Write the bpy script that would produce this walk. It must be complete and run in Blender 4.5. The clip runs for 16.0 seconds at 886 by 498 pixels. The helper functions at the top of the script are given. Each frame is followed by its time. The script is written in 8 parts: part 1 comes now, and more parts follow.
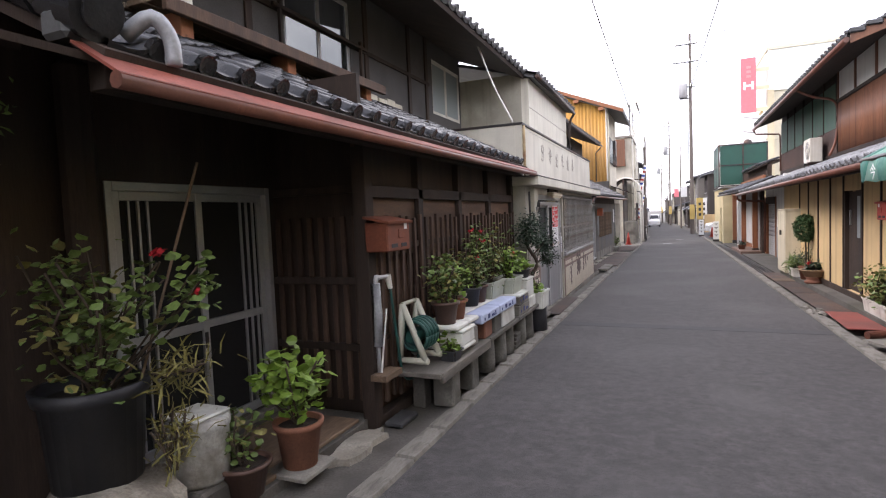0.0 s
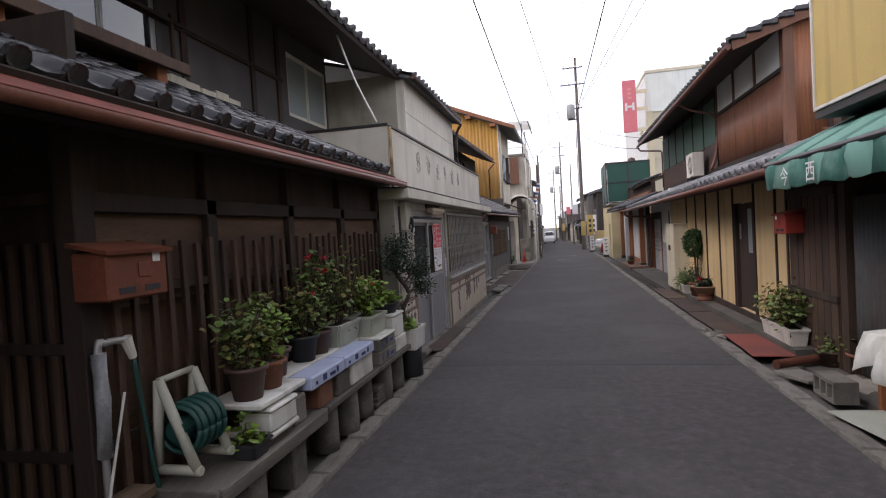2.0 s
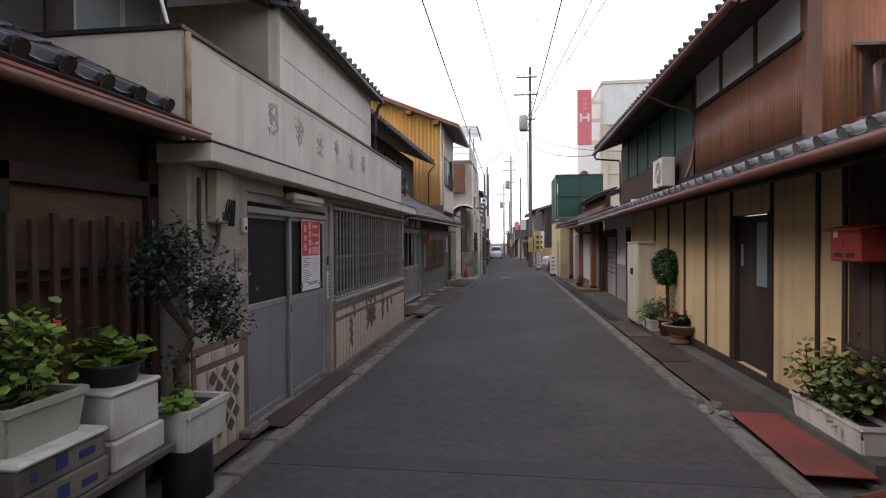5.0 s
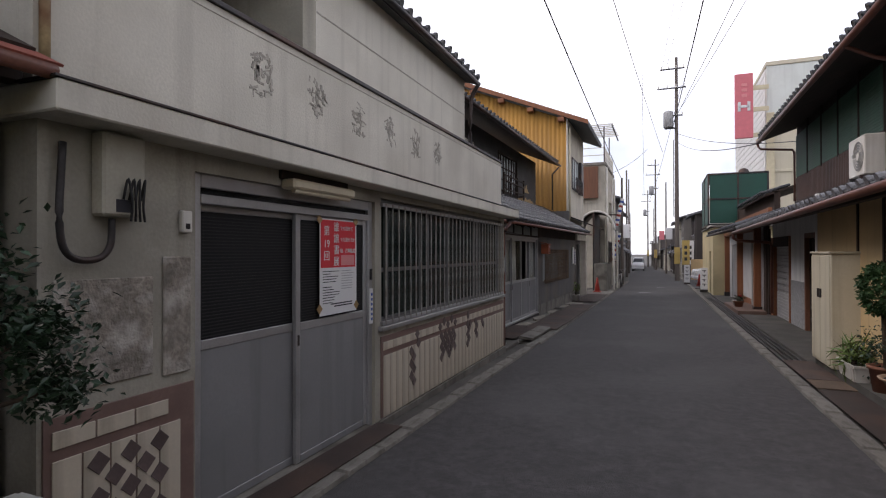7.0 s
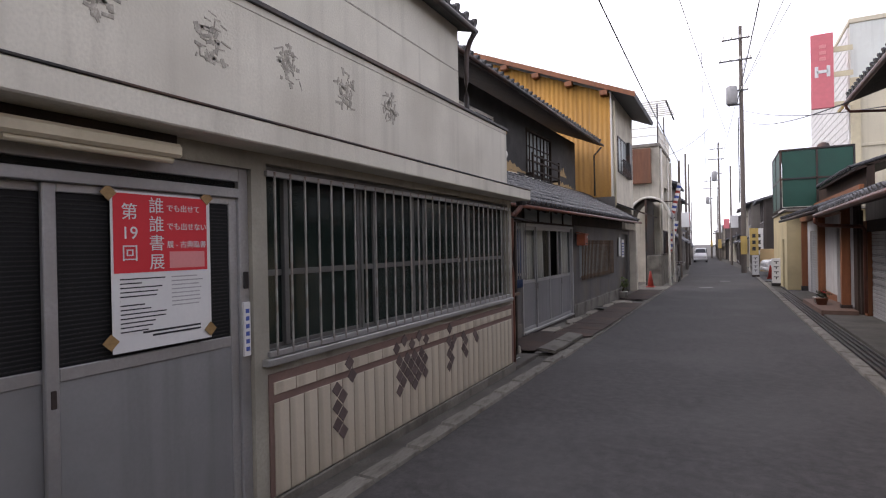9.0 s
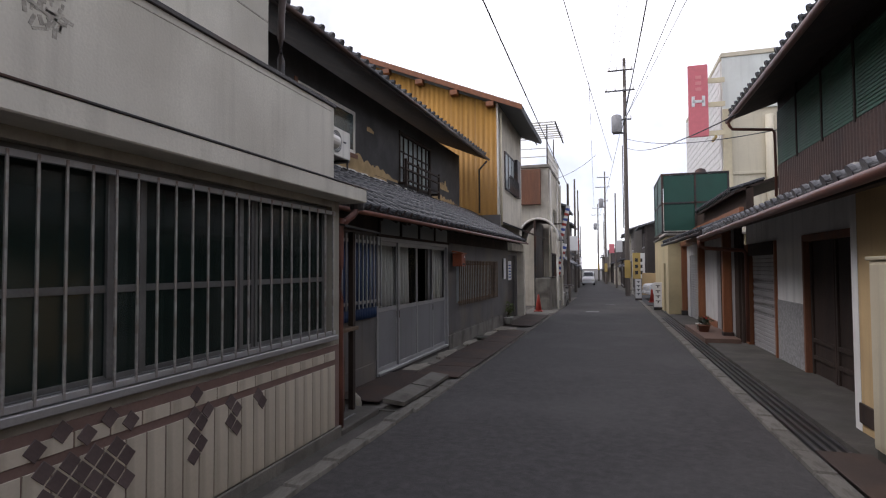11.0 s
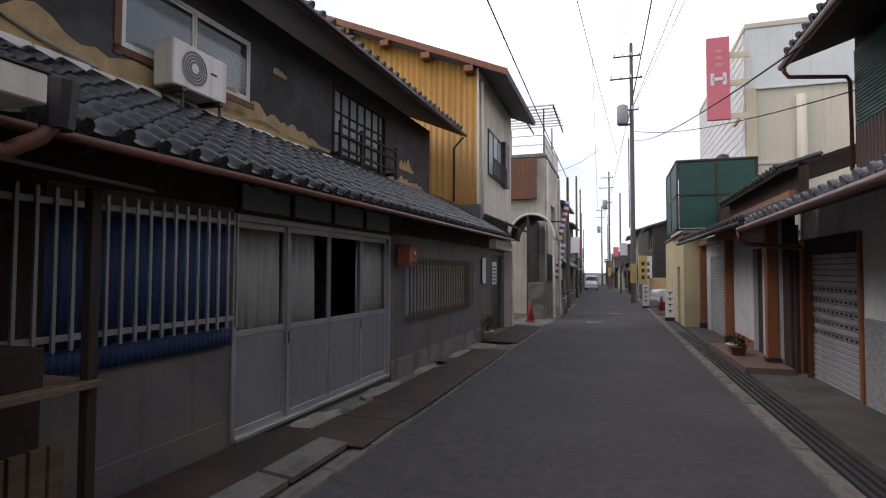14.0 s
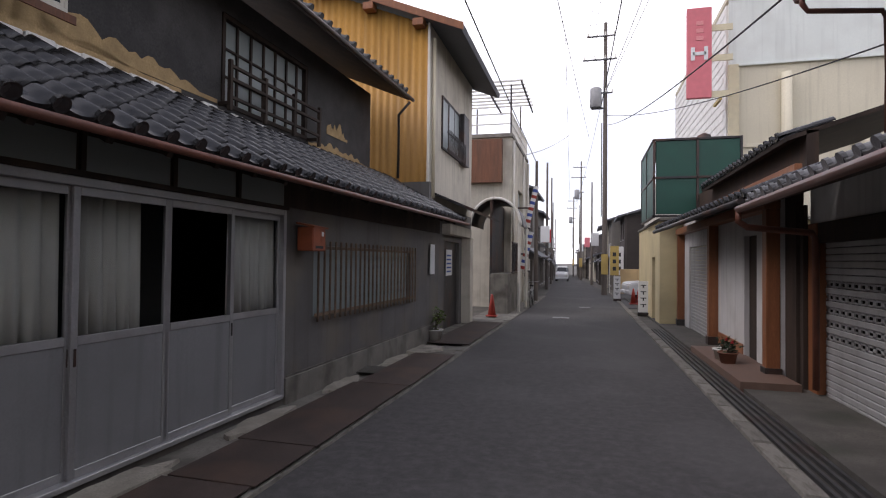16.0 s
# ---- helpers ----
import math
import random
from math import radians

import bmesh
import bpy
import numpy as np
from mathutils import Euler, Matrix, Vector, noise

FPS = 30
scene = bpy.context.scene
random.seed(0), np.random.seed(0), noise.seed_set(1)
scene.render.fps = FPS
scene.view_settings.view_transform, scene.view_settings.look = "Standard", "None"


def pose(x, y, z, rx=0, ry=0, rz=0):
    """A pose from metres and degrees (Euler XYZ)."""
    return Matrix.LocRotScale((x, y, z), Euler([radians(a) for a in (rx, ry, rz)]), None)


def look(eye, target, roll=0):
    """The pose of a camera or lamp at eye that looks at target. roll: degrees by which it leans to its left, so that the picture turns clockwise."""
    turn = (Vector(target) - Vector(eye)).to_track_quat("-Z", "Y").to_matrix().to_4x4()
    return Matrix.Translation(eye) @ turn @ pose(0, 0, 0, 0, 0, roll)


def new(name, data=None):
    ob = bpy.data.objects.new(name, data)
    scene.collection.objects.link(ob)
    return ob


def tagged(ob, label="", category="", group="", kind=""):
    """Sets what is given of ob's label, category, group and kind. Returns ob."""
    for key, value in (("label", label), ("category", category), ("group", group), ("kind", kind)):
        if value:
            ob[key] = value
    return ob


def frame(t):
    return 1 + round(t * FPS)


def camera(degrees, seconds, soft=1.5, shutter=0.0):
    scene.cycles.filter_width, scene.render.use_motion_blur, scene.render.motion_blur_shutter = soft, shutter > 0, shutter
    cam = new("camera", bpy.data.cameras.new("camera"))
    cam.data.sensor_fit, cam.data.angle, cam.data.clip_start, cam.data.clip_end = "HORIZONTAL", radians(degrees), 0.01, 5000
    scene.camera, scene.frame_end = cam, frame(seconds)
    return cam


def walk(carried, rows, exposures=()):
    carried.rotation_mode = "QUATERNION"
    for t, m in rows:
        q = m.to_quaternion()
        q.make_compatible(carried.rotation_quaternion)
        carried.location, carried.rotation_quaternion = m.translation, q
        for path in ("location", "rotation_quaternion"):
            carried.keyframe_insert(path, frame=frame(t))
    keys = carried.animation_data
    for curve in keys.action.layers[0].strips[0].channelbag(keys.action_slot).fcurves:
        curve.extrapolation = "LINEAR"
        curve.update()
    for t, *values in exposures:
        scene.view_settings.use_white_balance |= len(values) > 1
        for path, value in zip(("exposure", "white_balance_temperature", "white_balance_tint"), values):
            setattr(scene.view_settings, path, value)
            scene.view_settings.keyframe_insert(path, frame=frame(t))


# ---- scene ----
cam = camera(78.3, 16.0, soft=1.15)
METRES, EYE, TILT, LEAN, TURN = 16.0, 1.62, 0.0, 0.0, 22.9
ROWS = [
    (0.0, 0.0, 0.0, 0.0, -0.14, -3.35, 2.4),
    (0.5, 0.0084, 0.021, 0.0005, -3.47, -2.39, 3.32),
    (1.0, 0.015, 0.0451, -0.0002, -5.61, -2.06, 2.79),
    (1.5, 0.0251, 0.0673, -0.0008, -10.22, -1.95, 3.23),
    (2.0, 0.0404, 0.0901, -0.0012, -10.26, -1.8, 3.39),
    (2.5, 0.0548, 0.1166, -0.0032, -12.78, -2.07, 2.02),
    (3.0, 0.0696, 0.1428, -0.0039, -16.06, -1.99, 1.46),
    (5.5, 0.1362, 0.2866, -0.008, -14.7, -0.49, -0.5),
    (6.0, 0.1527, 0.3124, -0.0077, -8.9, -0.29, -0.4),
    (6.5, 0.1676, 0.3408, -0.0077, -5.78, -0.04, -0.86),
    (7.0, 0.1831, 0.367, -0.0094, -1.14, 0.35, 0.11),
    (7.5, 0.1962, 0.3949, -0.0106, 4.22, 0.35, 0.73),
    (8.0, 0.2093, 0.424, -0.009, 6.4, 0.18, 1.51),
    (8.5, 0.2251, 0.4522, -0.0101, 8.51, 0.24, 1.76),
    (9.0, 0.2373, 0.4832, -0.0111, 4.55, -0.18, 1.11),
    (9.5, 0.251, 0.5129, -0.0123, 0.74, -0.07, 1.0),
    (10.0, 0.2634, 0.5422, -0.0124, -1.5, 1.01, 0.89),
    (12.5, 0.3236, 0.6982, -0.0148, -10.67, 2.15, 0.1),
    (13.0, 0.3361, 0.7299, -0.0145, -11.26, 1.96, 0.43),
    (13.5, 0.3512, 0.7603, -0.0151, -7.06, 2.05, 0.48),
    (14.0, 0.3644, 0.79, -0.0165, -5.4, 2.23, -0.17),
    (14.5, 0.3783, 0.8187, -0.0176, -4.88, 2.3, -0.33),
    (15.0, 0.3919, 0.8476, -0.0176, -4.07, 1.82, -0.14),
    (15.5, 0.4041, 0.8781, -0.0167, -6.61, 1.35, -0.91),
    (16.0, 0.4167, 0.9061, -0.0178, -8.17, 1.17, -0.67),
]
walk(cam, [(t, pose(0, 0, EYE, TILT, LEAN, TURN) @ pose(METRES * x, METRES * y, METRES * z, 90 + pitch, roll, yaw)) for t, x, y, z, yaw, pitch, roll in ROWS],
     exposures=[(0.0, 1.6, 6550, 21), (0.5, 1.02, 6550, 21), (1.5, 0.62, 6550, 21), (3.0, 0.57, 6500, 22), (5.5, 0.35, 6500, 21), (7.0, 0.22, 6500, 20), (9.0, 0.62, 6500, 22), (10.5, 0.28, 6450, 20), (12.5, 0.12, 6330, 19), (16.0, 0.3, 6500, 21)])

# ---- light ----
SUN_EL, SUN_AZ = 45, 245
world = bpy.data.worlds.new("overcast_sky")
scene.world = world
world.use_nodes = True
wn, wl = world.node_tree.nodes, world.node_tree.links
wn.clear()
w_out, w_bg = wn.new("ShaderNodeOutputWorld"), wn.new("ShaderNodeBackground")
w_sky = wn.new("ShaderNodeTexSky")
w_sky.sky_type, w_sky.sun_disc = "NISHITA", False
w_sky.sun_elevation, w_sky.sun_rotation = radians(SUN_EL), radians(SUN_AZ)
w_tc, w_noise, w_ramp, w_mix = wn.new("ShaderNodeTexCoord"), wn.new("ShaderNodeTexNoise"), wn.new("ShaderNodeValToRGB"), wn.new("ShaderNodeMix")
w_noise.inputs["Scale"].default_value, w_noise.inputs["Detail"].default_value = 1.8, 6
w_ramp.color_ramp.elements[0].position, w_ramp.color_ramp.elements[1].position = 0.42, 0.63
w_ramp.color_ramp.elements[0].color = (0.22, 0.22, 0.22, 1)
w_mix.data_type = "RGBA"
w_mix.inputs[7].default_value = (15.5, 16.0, 16.6, 1)
wl.new(w_tc.outputs["Generated"], w_noise.inputs["Vector"])
wl.new(w_noise.outputs["Fac"], w_ramp.inputs["Fac"])
wl.new(w_ramp.outputs["Color"], w_mix.inputs[0])
wl.new(w_sky.outputs["Color"], w_mix.inputs[6])
wl.new(w_mix.outputs[2], w_bg.inputs["Color"])
w_bg.inputs["Strength"].default_value = 0.1
wl.new(w_bg.outputs[0], w_out.inputs[0])

sun = new("sun", bpy.data.lights.new("sun", "SUN"))
sun.data.energy, sun.data.angle, sun.data.color = 1.0, radians(25), (1.0, 0.97, 0.92)
_az = radians(SUN_AZ)
sun.matrix_basis = look((0, 0, 20), (-20 * math.sin(_az) * math.cos(radians(SUN_EL)), -20 * math.cos(_az) * math.cos(radians(SUN_EL)), 20 - 20 * math.sin(radians(SUN_EL))))


# ---- materials ----
def mat(name, col, rough=0.8, metal=0.0, var=0.25, scale=6.0, fine=60.0, bump=0.15, stain=None, stain_amt=0.35, stain_scale=1.3,
        per=0.0, stretch=(1, 1, 1), spec=0.4, bump_dist=0.004, streak=0.0, mid=0.3, leafy=False):
    """Procedural surface: two scales of variation, stains and fine relief. per: change from piece to piece. streak: rain streaks down the face."""
    m = bpy.data.materials.new(name)
    m.use_nodes = True
    n, l = m.node_tree.nodes, m.node_tree.links
    bsdf = n["Principled BSDF"]
    tc, mp = n.new("ShaderNodeTexCoord"), n.new("ShaderNodeMapping")
    mp.inputs["Scale"].default_value = stretch
    l.new(tc.outputs["Object"], mp.inputs["Vector"])
    info = n.new("ShaderNodeObjectInfo")

    def noise_node(sc, detail=4):
        t = n.new("ShaderNodeTexNoise")
        t.inputs["Scale"].default_value, t.inputs["Detail"].default_value = sc, detail
        l.new(mp.outputs["Vector"], t.inputs["Vector"])
        return t

    def mix(a, b, fac, blend="MIX"):
        x = n.new("ShaderNodeMix")
        x.data_type, x.blend_type = "RGBA", blend
        for sock, v in ((6, a), (7, b), (0, fac)):
            if isinstance(v, (tuple, float, int)):
                x.inputs[sock].default_value = (*v, 1) if isinstance(v, tuple) else v
            else:
                l.new(v, x.inputs[sock])
        return x.outputs[2]

    def ramp(sock, lo, hi):
        r = n.new("ShaderNodeMapRange")
        r.inputs["From Min"].default_value, r.inputs["From Max"].default_value = lo, hi
        l.new(sock, r.inputs["Value"])
        return r.outputs[0]

    big, small = noise_node(scale), noise_node(fine, 2)
    dark = tuple(c * (1 - var) for c in col)
    light = tuple(min(1, c * (1 + var)) for c in col)
    c = mix(dark, light, ramp(big.outputs["Fac"], 0.3, 0.7))
    c = mix(c, mix(c, dark, 0.8), ramp(small.outputs["Fac"], 0.35, 0.75))
    md = noise_node(fine * 0.22, 5)
    c = mix(c, mix(c, dark, 1.0), ramp(md.outputs["Fac"], 0.5, 0.5 + 0.25 / max(0.05, mid)))
    if streak:
        mp2 = n.new("ShaderNodeMapping")
        mp2.inputs["Scale"].default_value = (7, 7, 0.35)
        l.new(tc.outputs["Object"], mp2.inputs["Vector"])
        t2 = n.new("ShaderNodeTexNoise")
        t2.inputs["Scale"].default_value, t2.inputs["Detail"].default_value = 1.0, 6
        l.new(mp2.outputs["Vector"], t2.inputs["Vector"])
        f2 = n.new("ShaderNodeMath")
        f2.operation = "MULTIPLY"
        f2.inputs[1].default_value = streak
        l.new(ramp(t2.outputs["Fac"], 0.52, 0.72), f2.inputs[0])
        c = mix(c, tuple(v * 0.35 for v in (stain or col)), f2.outputs[0])
    if stain:
        s = noise_node(stain_scale, 8)
        f = n.new("ShaderNodeMath")
        f.operation = "MULTIPLY"
        f.inputs[1].default_value = stain_amt
        l.new(ramp(s.outputs["Fac"], 0.48, 0.68), f.inputs[0])
        c = mix(c, stain, f.outputs[0])
    if per:
        hv = n.new("ShaderNodeHueSaturation")
        v = n.new("ShaderNodeMapRange")
        v.inputs["To Min"].default_value, v.inputs["To Max"].default_value = 1 - per, 1 + per
        geo = n.new("ShaderNodeNewGeometry")
        l.new(geo.outputs["Random Per Island"] if leafy else info.outputs["Random"], v.inputs["Value"])
        l.new(v.outputs[0], hv.inputs["Value"])
        l.new(c, hv.inputs["Color"])
        c = hv.outputs[0]
    l.new(c, bsdf.inputs["Base Color"])
    rr = n.new("ShaderNodeMapRange")
    rr.inputs["To Min"].default_value, rr.inputs["To Max"].default_value = max(0.02, rough - 0.12), min(1, rough + 0.12)
    l.new(big.outputs["Fac"], rr.inputs["Value"])
    l.new(rr.outputs[0], bsdf.inputs["Roughness"])
    bsdf.inputs["Metallic"].default_value = metal
    bsdf.inputs["Specular IOR Level"].default_value = spec
    if bump:
        b = n.new("ShaderNodeBump")
        b.inputs["Strength"].default_value, b.inputs["Distance"].default_value = bump, bump_dist
        l.new(small.outputs["Fac"], b.inputs["Height"])
        l.new(b.outputs[0], bsdf.inputs["Normal"])
    return m


GLASS = []


def glass_mat(name, tint, rough=0.05, alpha=0.25):
    m = bpy.data.materials.new(name)
    m.use_nodes = True
    n, l = m.node_tree.nodes, m.node_tree.links
    bsdf = n["Principled BSDF"]
    bsdf.inputs["Base Color"].default_value = (*tint, 1)
    bsdf.inputs["Roughness"].default_value = rough
    tr, mx = n.new("ShaderNodeBsdfTransparent"), n.new("ShaderNodeMixShader")
    mx.inputs[0].default_value = 1 - alpha
    tr.inputs[0].default_value = (0.93, 0.95, 0.94, 1)
    l.new(tr.outputs[0], mx.inputs[1])
    l.new(bsdf.outputs[0], mx.inputs[2])
    l.new(mx.outputs[0], n["Material Output"].inputs["Surface"])
    GLASS.append(m)
    return m


RUST = (0.16, 0.06, 0.025)
GRIME = (0.05, 0.042, 0.034)
asphalt = mat("asphalt", (0.072, 0.067, 0.065), 0.88, mid=0.9, var=0.38, scale=11, fine=120, bump=1.0, stain=(0.12, 0.115, 0.11), stain_amt=0.32, stain_scale=0.55, bump_dist=0.006)
asphalt_old = mat("worn asphalt patch", (0.058, 0.056, 0.057), 0.9, var=0.2, scale=2, fine=170, bump=0.5)
concrete = mat("weathered concrete", (0.2, 0.187, 0.16), 0.9, var=0.25, scale=3, fine=70, bump=0.4, stain=GRIME, stain_amt=0.65, stain_scale=2.2, per=0.15, streak=0.3)
concrete_dark = mat("damp dark concrete", (0.105, 0.096, 0.084), 0.9, var=0.35, scale=3, fine=60, bump=0.5, stain=(0.04, 0.045, 0.03), stain_amt=0.6, per=0.15)
steel_grate = mat("galvanised grating", (0.1, 0.1, 0.1), 0.5, 0.6, var=0.3, scale=8, fine=80, stain=RUST, stain_amt=0.3)
rust_plate = mat("rusted steel plate", (0.078, 0.056, 0.046), 0.75, 0.25, var=0.35, scale=3, fine=120, bump=0.5, stain=(0.13, 0.075, 0.05), stain_amt=0.5, per=0.2)
red_plate = mat("red painted plate", (0.24, 0.06, 0.045), 0.7, var=0.3, scale=5, fine=90, bump=0.3, stain=GRIME, stain_amt=0.4)
timber_dark = mat("dark weathered timber", (0.034, 0.022, 0.016), 0.8, var=0.45, scale=5, fine=40, bump=0.5, stretch=(2.5, 2.5, 0.3), stain=(0.075, 0.05, 0.036), stain_amt=0.4, per=0.25)
timber_brown = mat("weathered brown boards", (0.075, 0.045, 0.03), 0.8, var=0.4, scale=4, fine=40, bump=0.4, stretch=(2.5, 2.5, 0.3), stain=(0.03, 0.02, 0.016), stain_amt=0.5, per=0.25)
board_brown = mat("faded red-brown boards", (0.115, 0.066, 0.04), 0.8, var=0.4, scale=4, fine=40, bump=0.4, stretch=(2, 0.4, 2.5), stain=(0.045, 0.028, 0.02), stain_amt=0.6, per=0.1)
slat_brown = mat("weathered brown slat", (0.066, 0.038, 0.026), 0.8, var=0.45, scale=5, fine=40, bump=0.5, stretch=(2.5, 2.5, 0.3), stain=(0.12, 0.08, 0.055), stain_amt=0.45, per=0.35)
timber_grey = mat("grey weathered plank", (0.15, 0.135, 0.115), 0.9, var=0.4, scale=4, fine=40, bump=0.5, stretch=(2, 0.3, 2.5), stain=(0.05, 0.045, 0.035), stain_amt=0.6, per=0.15)
# Darker, blotched concrete for the bench stubs.
stub_grey = mat("dark-blotched grey concrete", (0.14, 0.132, 0.115), 0.9, var=0.4, scale=5, fine=60, bump=0.6, stain=(0.04, 0.04, 0.03), stain_amt=0.7, stain_scale=4, per=0.25)
orange_tin = mat("orange-brown flat sheet", (0.30, 0.12, 0.055), 0.6, var=0.2, scale=1.5, fine=30, bump=0.1, stain=(0.16, 0.065, 0.035), stain_amt=0.5, stretch=(1, 1, 0.3), streak=0.4)
# Darker plaster for the old house's upper wall.
plaster_deep_grey = mat("deep grey plaster", (0.075, 0.072, 0.07), 0.9, var=0.3, scale=1.5, fine=60, bump=0.4, stain=(0.04, 0.036, 0.034), stain_amt=0.6, stain_scale=0.9)
alu_dark = mat("tarnished aluminium", (0.17, 0.17, 0.165), 0.45, 0.4, var=0.2, scale=6, fine=60, bump=0.05, stain=(0.09, 0.085, 0.08), stain_amt=0.4)
timber_pale = mat("faded timber", (0.17, 0.115, 0.075), 0.8, var=0.4, scale=4, fine=40, bump=0.5, stretch=(2, 0.3, 2.5), stain=GRIME, stain_amt=0.5, per=0.2)
timber_red = mat("red-brown stained timber", (0.17, 0.072, 0.038), 0.6, var=0.3, scale=4, fine=40, bump=0.3, stretch=(2.5, 2.5, 0.3), stain=GRIME, stain_amt=0.3, per=0.12)
timber_orange = mat("orange varnished timber", (0.25, 0.095, 0.04), 0.5, var=0.25, scale=4, fine=40, bump=0.2, stretch=(2.5, 2.5, 0.3), per=0.1)
plaster_cream = mat("cream painted render", (0.62, 0.595, 0.51), 0.9, var=0.1, scale=1.5, fine=60, bump=0.5, stain=(0.30, 0.27, 0.21), stain_amt=0.3, stain_scale=0.9, streak=0.2)
plaster_wall = mat("grey-beige render", (0.37, 0.35, 0.29), 0.92, var=0.15, scale=2, fine=50, bump=0.5, stain=(0.17, 0.155, 0.13), stain_amt=0.5, stain_scale=1.6, streak=0.35)
plaster_grey = mat("dark grey mortar", (0.142, 0.134, 0.126), 0.92, var=0.2, scale=1.5, fine=60, bump=0.4, stain=(0.2, 0.165, 0.12), stain_amt=0.45, stain_scale=1.1, streak=0.4)
plaster_black = mat("blackened plaster", (0.055, 0.053, 0.052), 0.88, var=0.35, scale=2, fine=50, bump=0.4, stain=(0.13, 0.125, 0.12), stain_amt=0.35, stain_scale=1.2, streak=0.4)
plaster_ochre = mat("exposed ochre mud plaster", (0.40, 0.28, 0.14), 0.95, var=0.25, scale=6, fine=60, bump=0.6)
plaster_white = mat("white plaster", (0.76, 0.75, 0.71), 0.9, var=0.07, scale=2, fine=60, bump=0.2, stain=(0.4, 0.38, 0.34), stain_amt=0.3, streak=0.2)
plaster_offwhite = mat("aged off-white render", (0.56, 0.52, 0.43), 0.9, var=0.15, scale=1.2, fine=50, bump=0.3, stain=(0.24, 0.21, 0.17), stain_amt=0.45, streak=0.3)
granite = mat("grey granite chip render", (0.3, 0.3, 0.295), 0.85, var=0.4, scale=25, fine=160, bump=0.6)
beige_board = mat("beige panel board", (0.60, 0.43, 0.22), 0.75, var=0.1, scale=1.5, fine=80, bump=0.15, stain=(0.33, 0.23, 0.13), stain_amt=0.3, per=0.04, streak=0.3)
yellow_tin = mat("yellow corrugated sheet", (0.43, 0.225, 0.05), 0.55, 0.0, var=0.15, scale=1.2, fine=30, bump=0.1, stain=(0.3, 0.16, 0.05), stain_amt=0.4, stretch=(1, 1, 0.3), streak=0.5)
brown_tin = mat("brown corrugated sheet", (0.24, 0.10, 0.052), 0.55, 0.0, var=0.25, scale=1.5, fine=30, bump=0.1, stain=(0.12, 0.055, 0.035), stain_amt=0.6, stretch=(1, 1, 0.3), streak=0.6)
dark_tin = mat("dark brown ribbed sheet", (0.075, 0.045, 0.035), 0.6, 0.0, var=0.3, scale=2, fine=30, bump=0.1, stain=(0.03, 0.02, 0.02), stain_amt=0.5)
red_tin = mat("red painted tin", (0.27, 0.075, 0.05), 0.6, 0.1, var=0.35, scale=3, fine=60, bump=0.25, stain=(0.12, 0.05, 0.035), stain_amt=0.7, stain_scale=2, streak=0.4)
copper_pipe = mat("red-brown plastic pipe", (0.15, 0.056, 0.036), 0.45, var=0.3, scale=5, fine=60, stain=GRIME, stain_amt=0.3, per=0.1)
roof_tile = mat("smoked grey roof tile", (0.026, 0.026, 0.027), 0.24, var=0.4, scale=9, fine=70, bump=0.25, stain=(0.03, 0.03, 0.028), stain_amt=0.6, stain_scale=4, per=0.35, spec=0.5)
roof_tile_pale = mat("silver-grey roof tile", (0.17, 0.172, 0.178), 0.4, var=0.35, scale=9, fine=70, bump=0.25, stain=(0.05, 0.05, 0.045), stain_amt=0.6, stain_scale=4, per=0.3)
cement_pale = mat("pale broken cement", (0.33, 0.30, 0.25), 0.95, var=0.3, scale=6, fine=60, bump=0.6, stain=GRIME, stain_amt=0.5, stain_scale=3)
roof_tile_dark = mat("black weathered roof tile", (0.05, 0.05, 0.052), 0.55, var=0.35, scale=9, fine=70, bump=0.25, stain=(0.12, 0.12, 0.11), stain_amt=0.4, stain_scale=4, per=0.35)
alu = mat("dull aluminium", (0.42, 0.42, 0.42), 0.42, 0.55, var=0.12, scale=5, fine=60, bump=0.05, stain=(0.22, 0.21, 0.2), stain_amt=0.4, per=0.06)
alu_panel = mat("grey door panel", (0.245, 0.245, 0.25), 0.5, 0.1, var=0.07, scale=2, fine=50, bump=0.03, stain=(0.17, 0.17, 0.17), stain_amt=0.4, streak=0.25)
shutter_grey = mat("grey shutter steel", (0.36, 0.36, 0.355), 0.5, 0.2, var=0.1, scale=3, fine=50, bump=0.05, stain=(0.2, 0.19, 0.17), stain_amt=0.3, streak=0.3)
iron_dark = mat("dark painted iron", (0.045, 0.042, 0.042), 0.5, 0.4, var=0.3, scale=8, fine=60, stain=RUST, stain_amt=0.4)
white_metal = mat("white enamelled steel", (0.66, 0.64, 0.58), 0.4, var=0.06, scale=3, fine=40, bump=0.03, stain=(0.42, 0.34, 0.22), stain_amt=0.35, streak=0.3)
cream_metal = mat("cream enamelled steel", (0.58, 0.52, 0.38), 0.45, var=0.06, scale=3, fine=40, bump=0.03, stain=(0.35, 0.27, 0.16), stain_amt=0.3, streak=0.3)
# Near-black colour puts unlit-room darkness into inner walls, ceiling and shutter backing.
interior_shade = mat("near-black room shade", (0.018, 0.016, 0.014), 0.95, var=0.3, bump=0)
glass_dark = glass_mat("dark window glass", (0.012, 0.014, 0.014), 0.06, 0.35)
glass_frost = glass_mat("frosted window glass", (0.25, 0.29, 0.29), 0.35, 0.1)
glass_green = glass_mat("green tinted wired glass", (0.012, 0.022, 0.019), 0.12, 0.2)
screen_mesh = mat("black insect screen", (0.008, 0.008, 0.009), 0.8, var=0.2, scale=3, fine=200, bump=0.2)
curtain_white = mat("pale curtain cloth", (0.76, 0.72, 0.67), 0.9, var=0.12, scale=3, fine=120, bump=0.1)
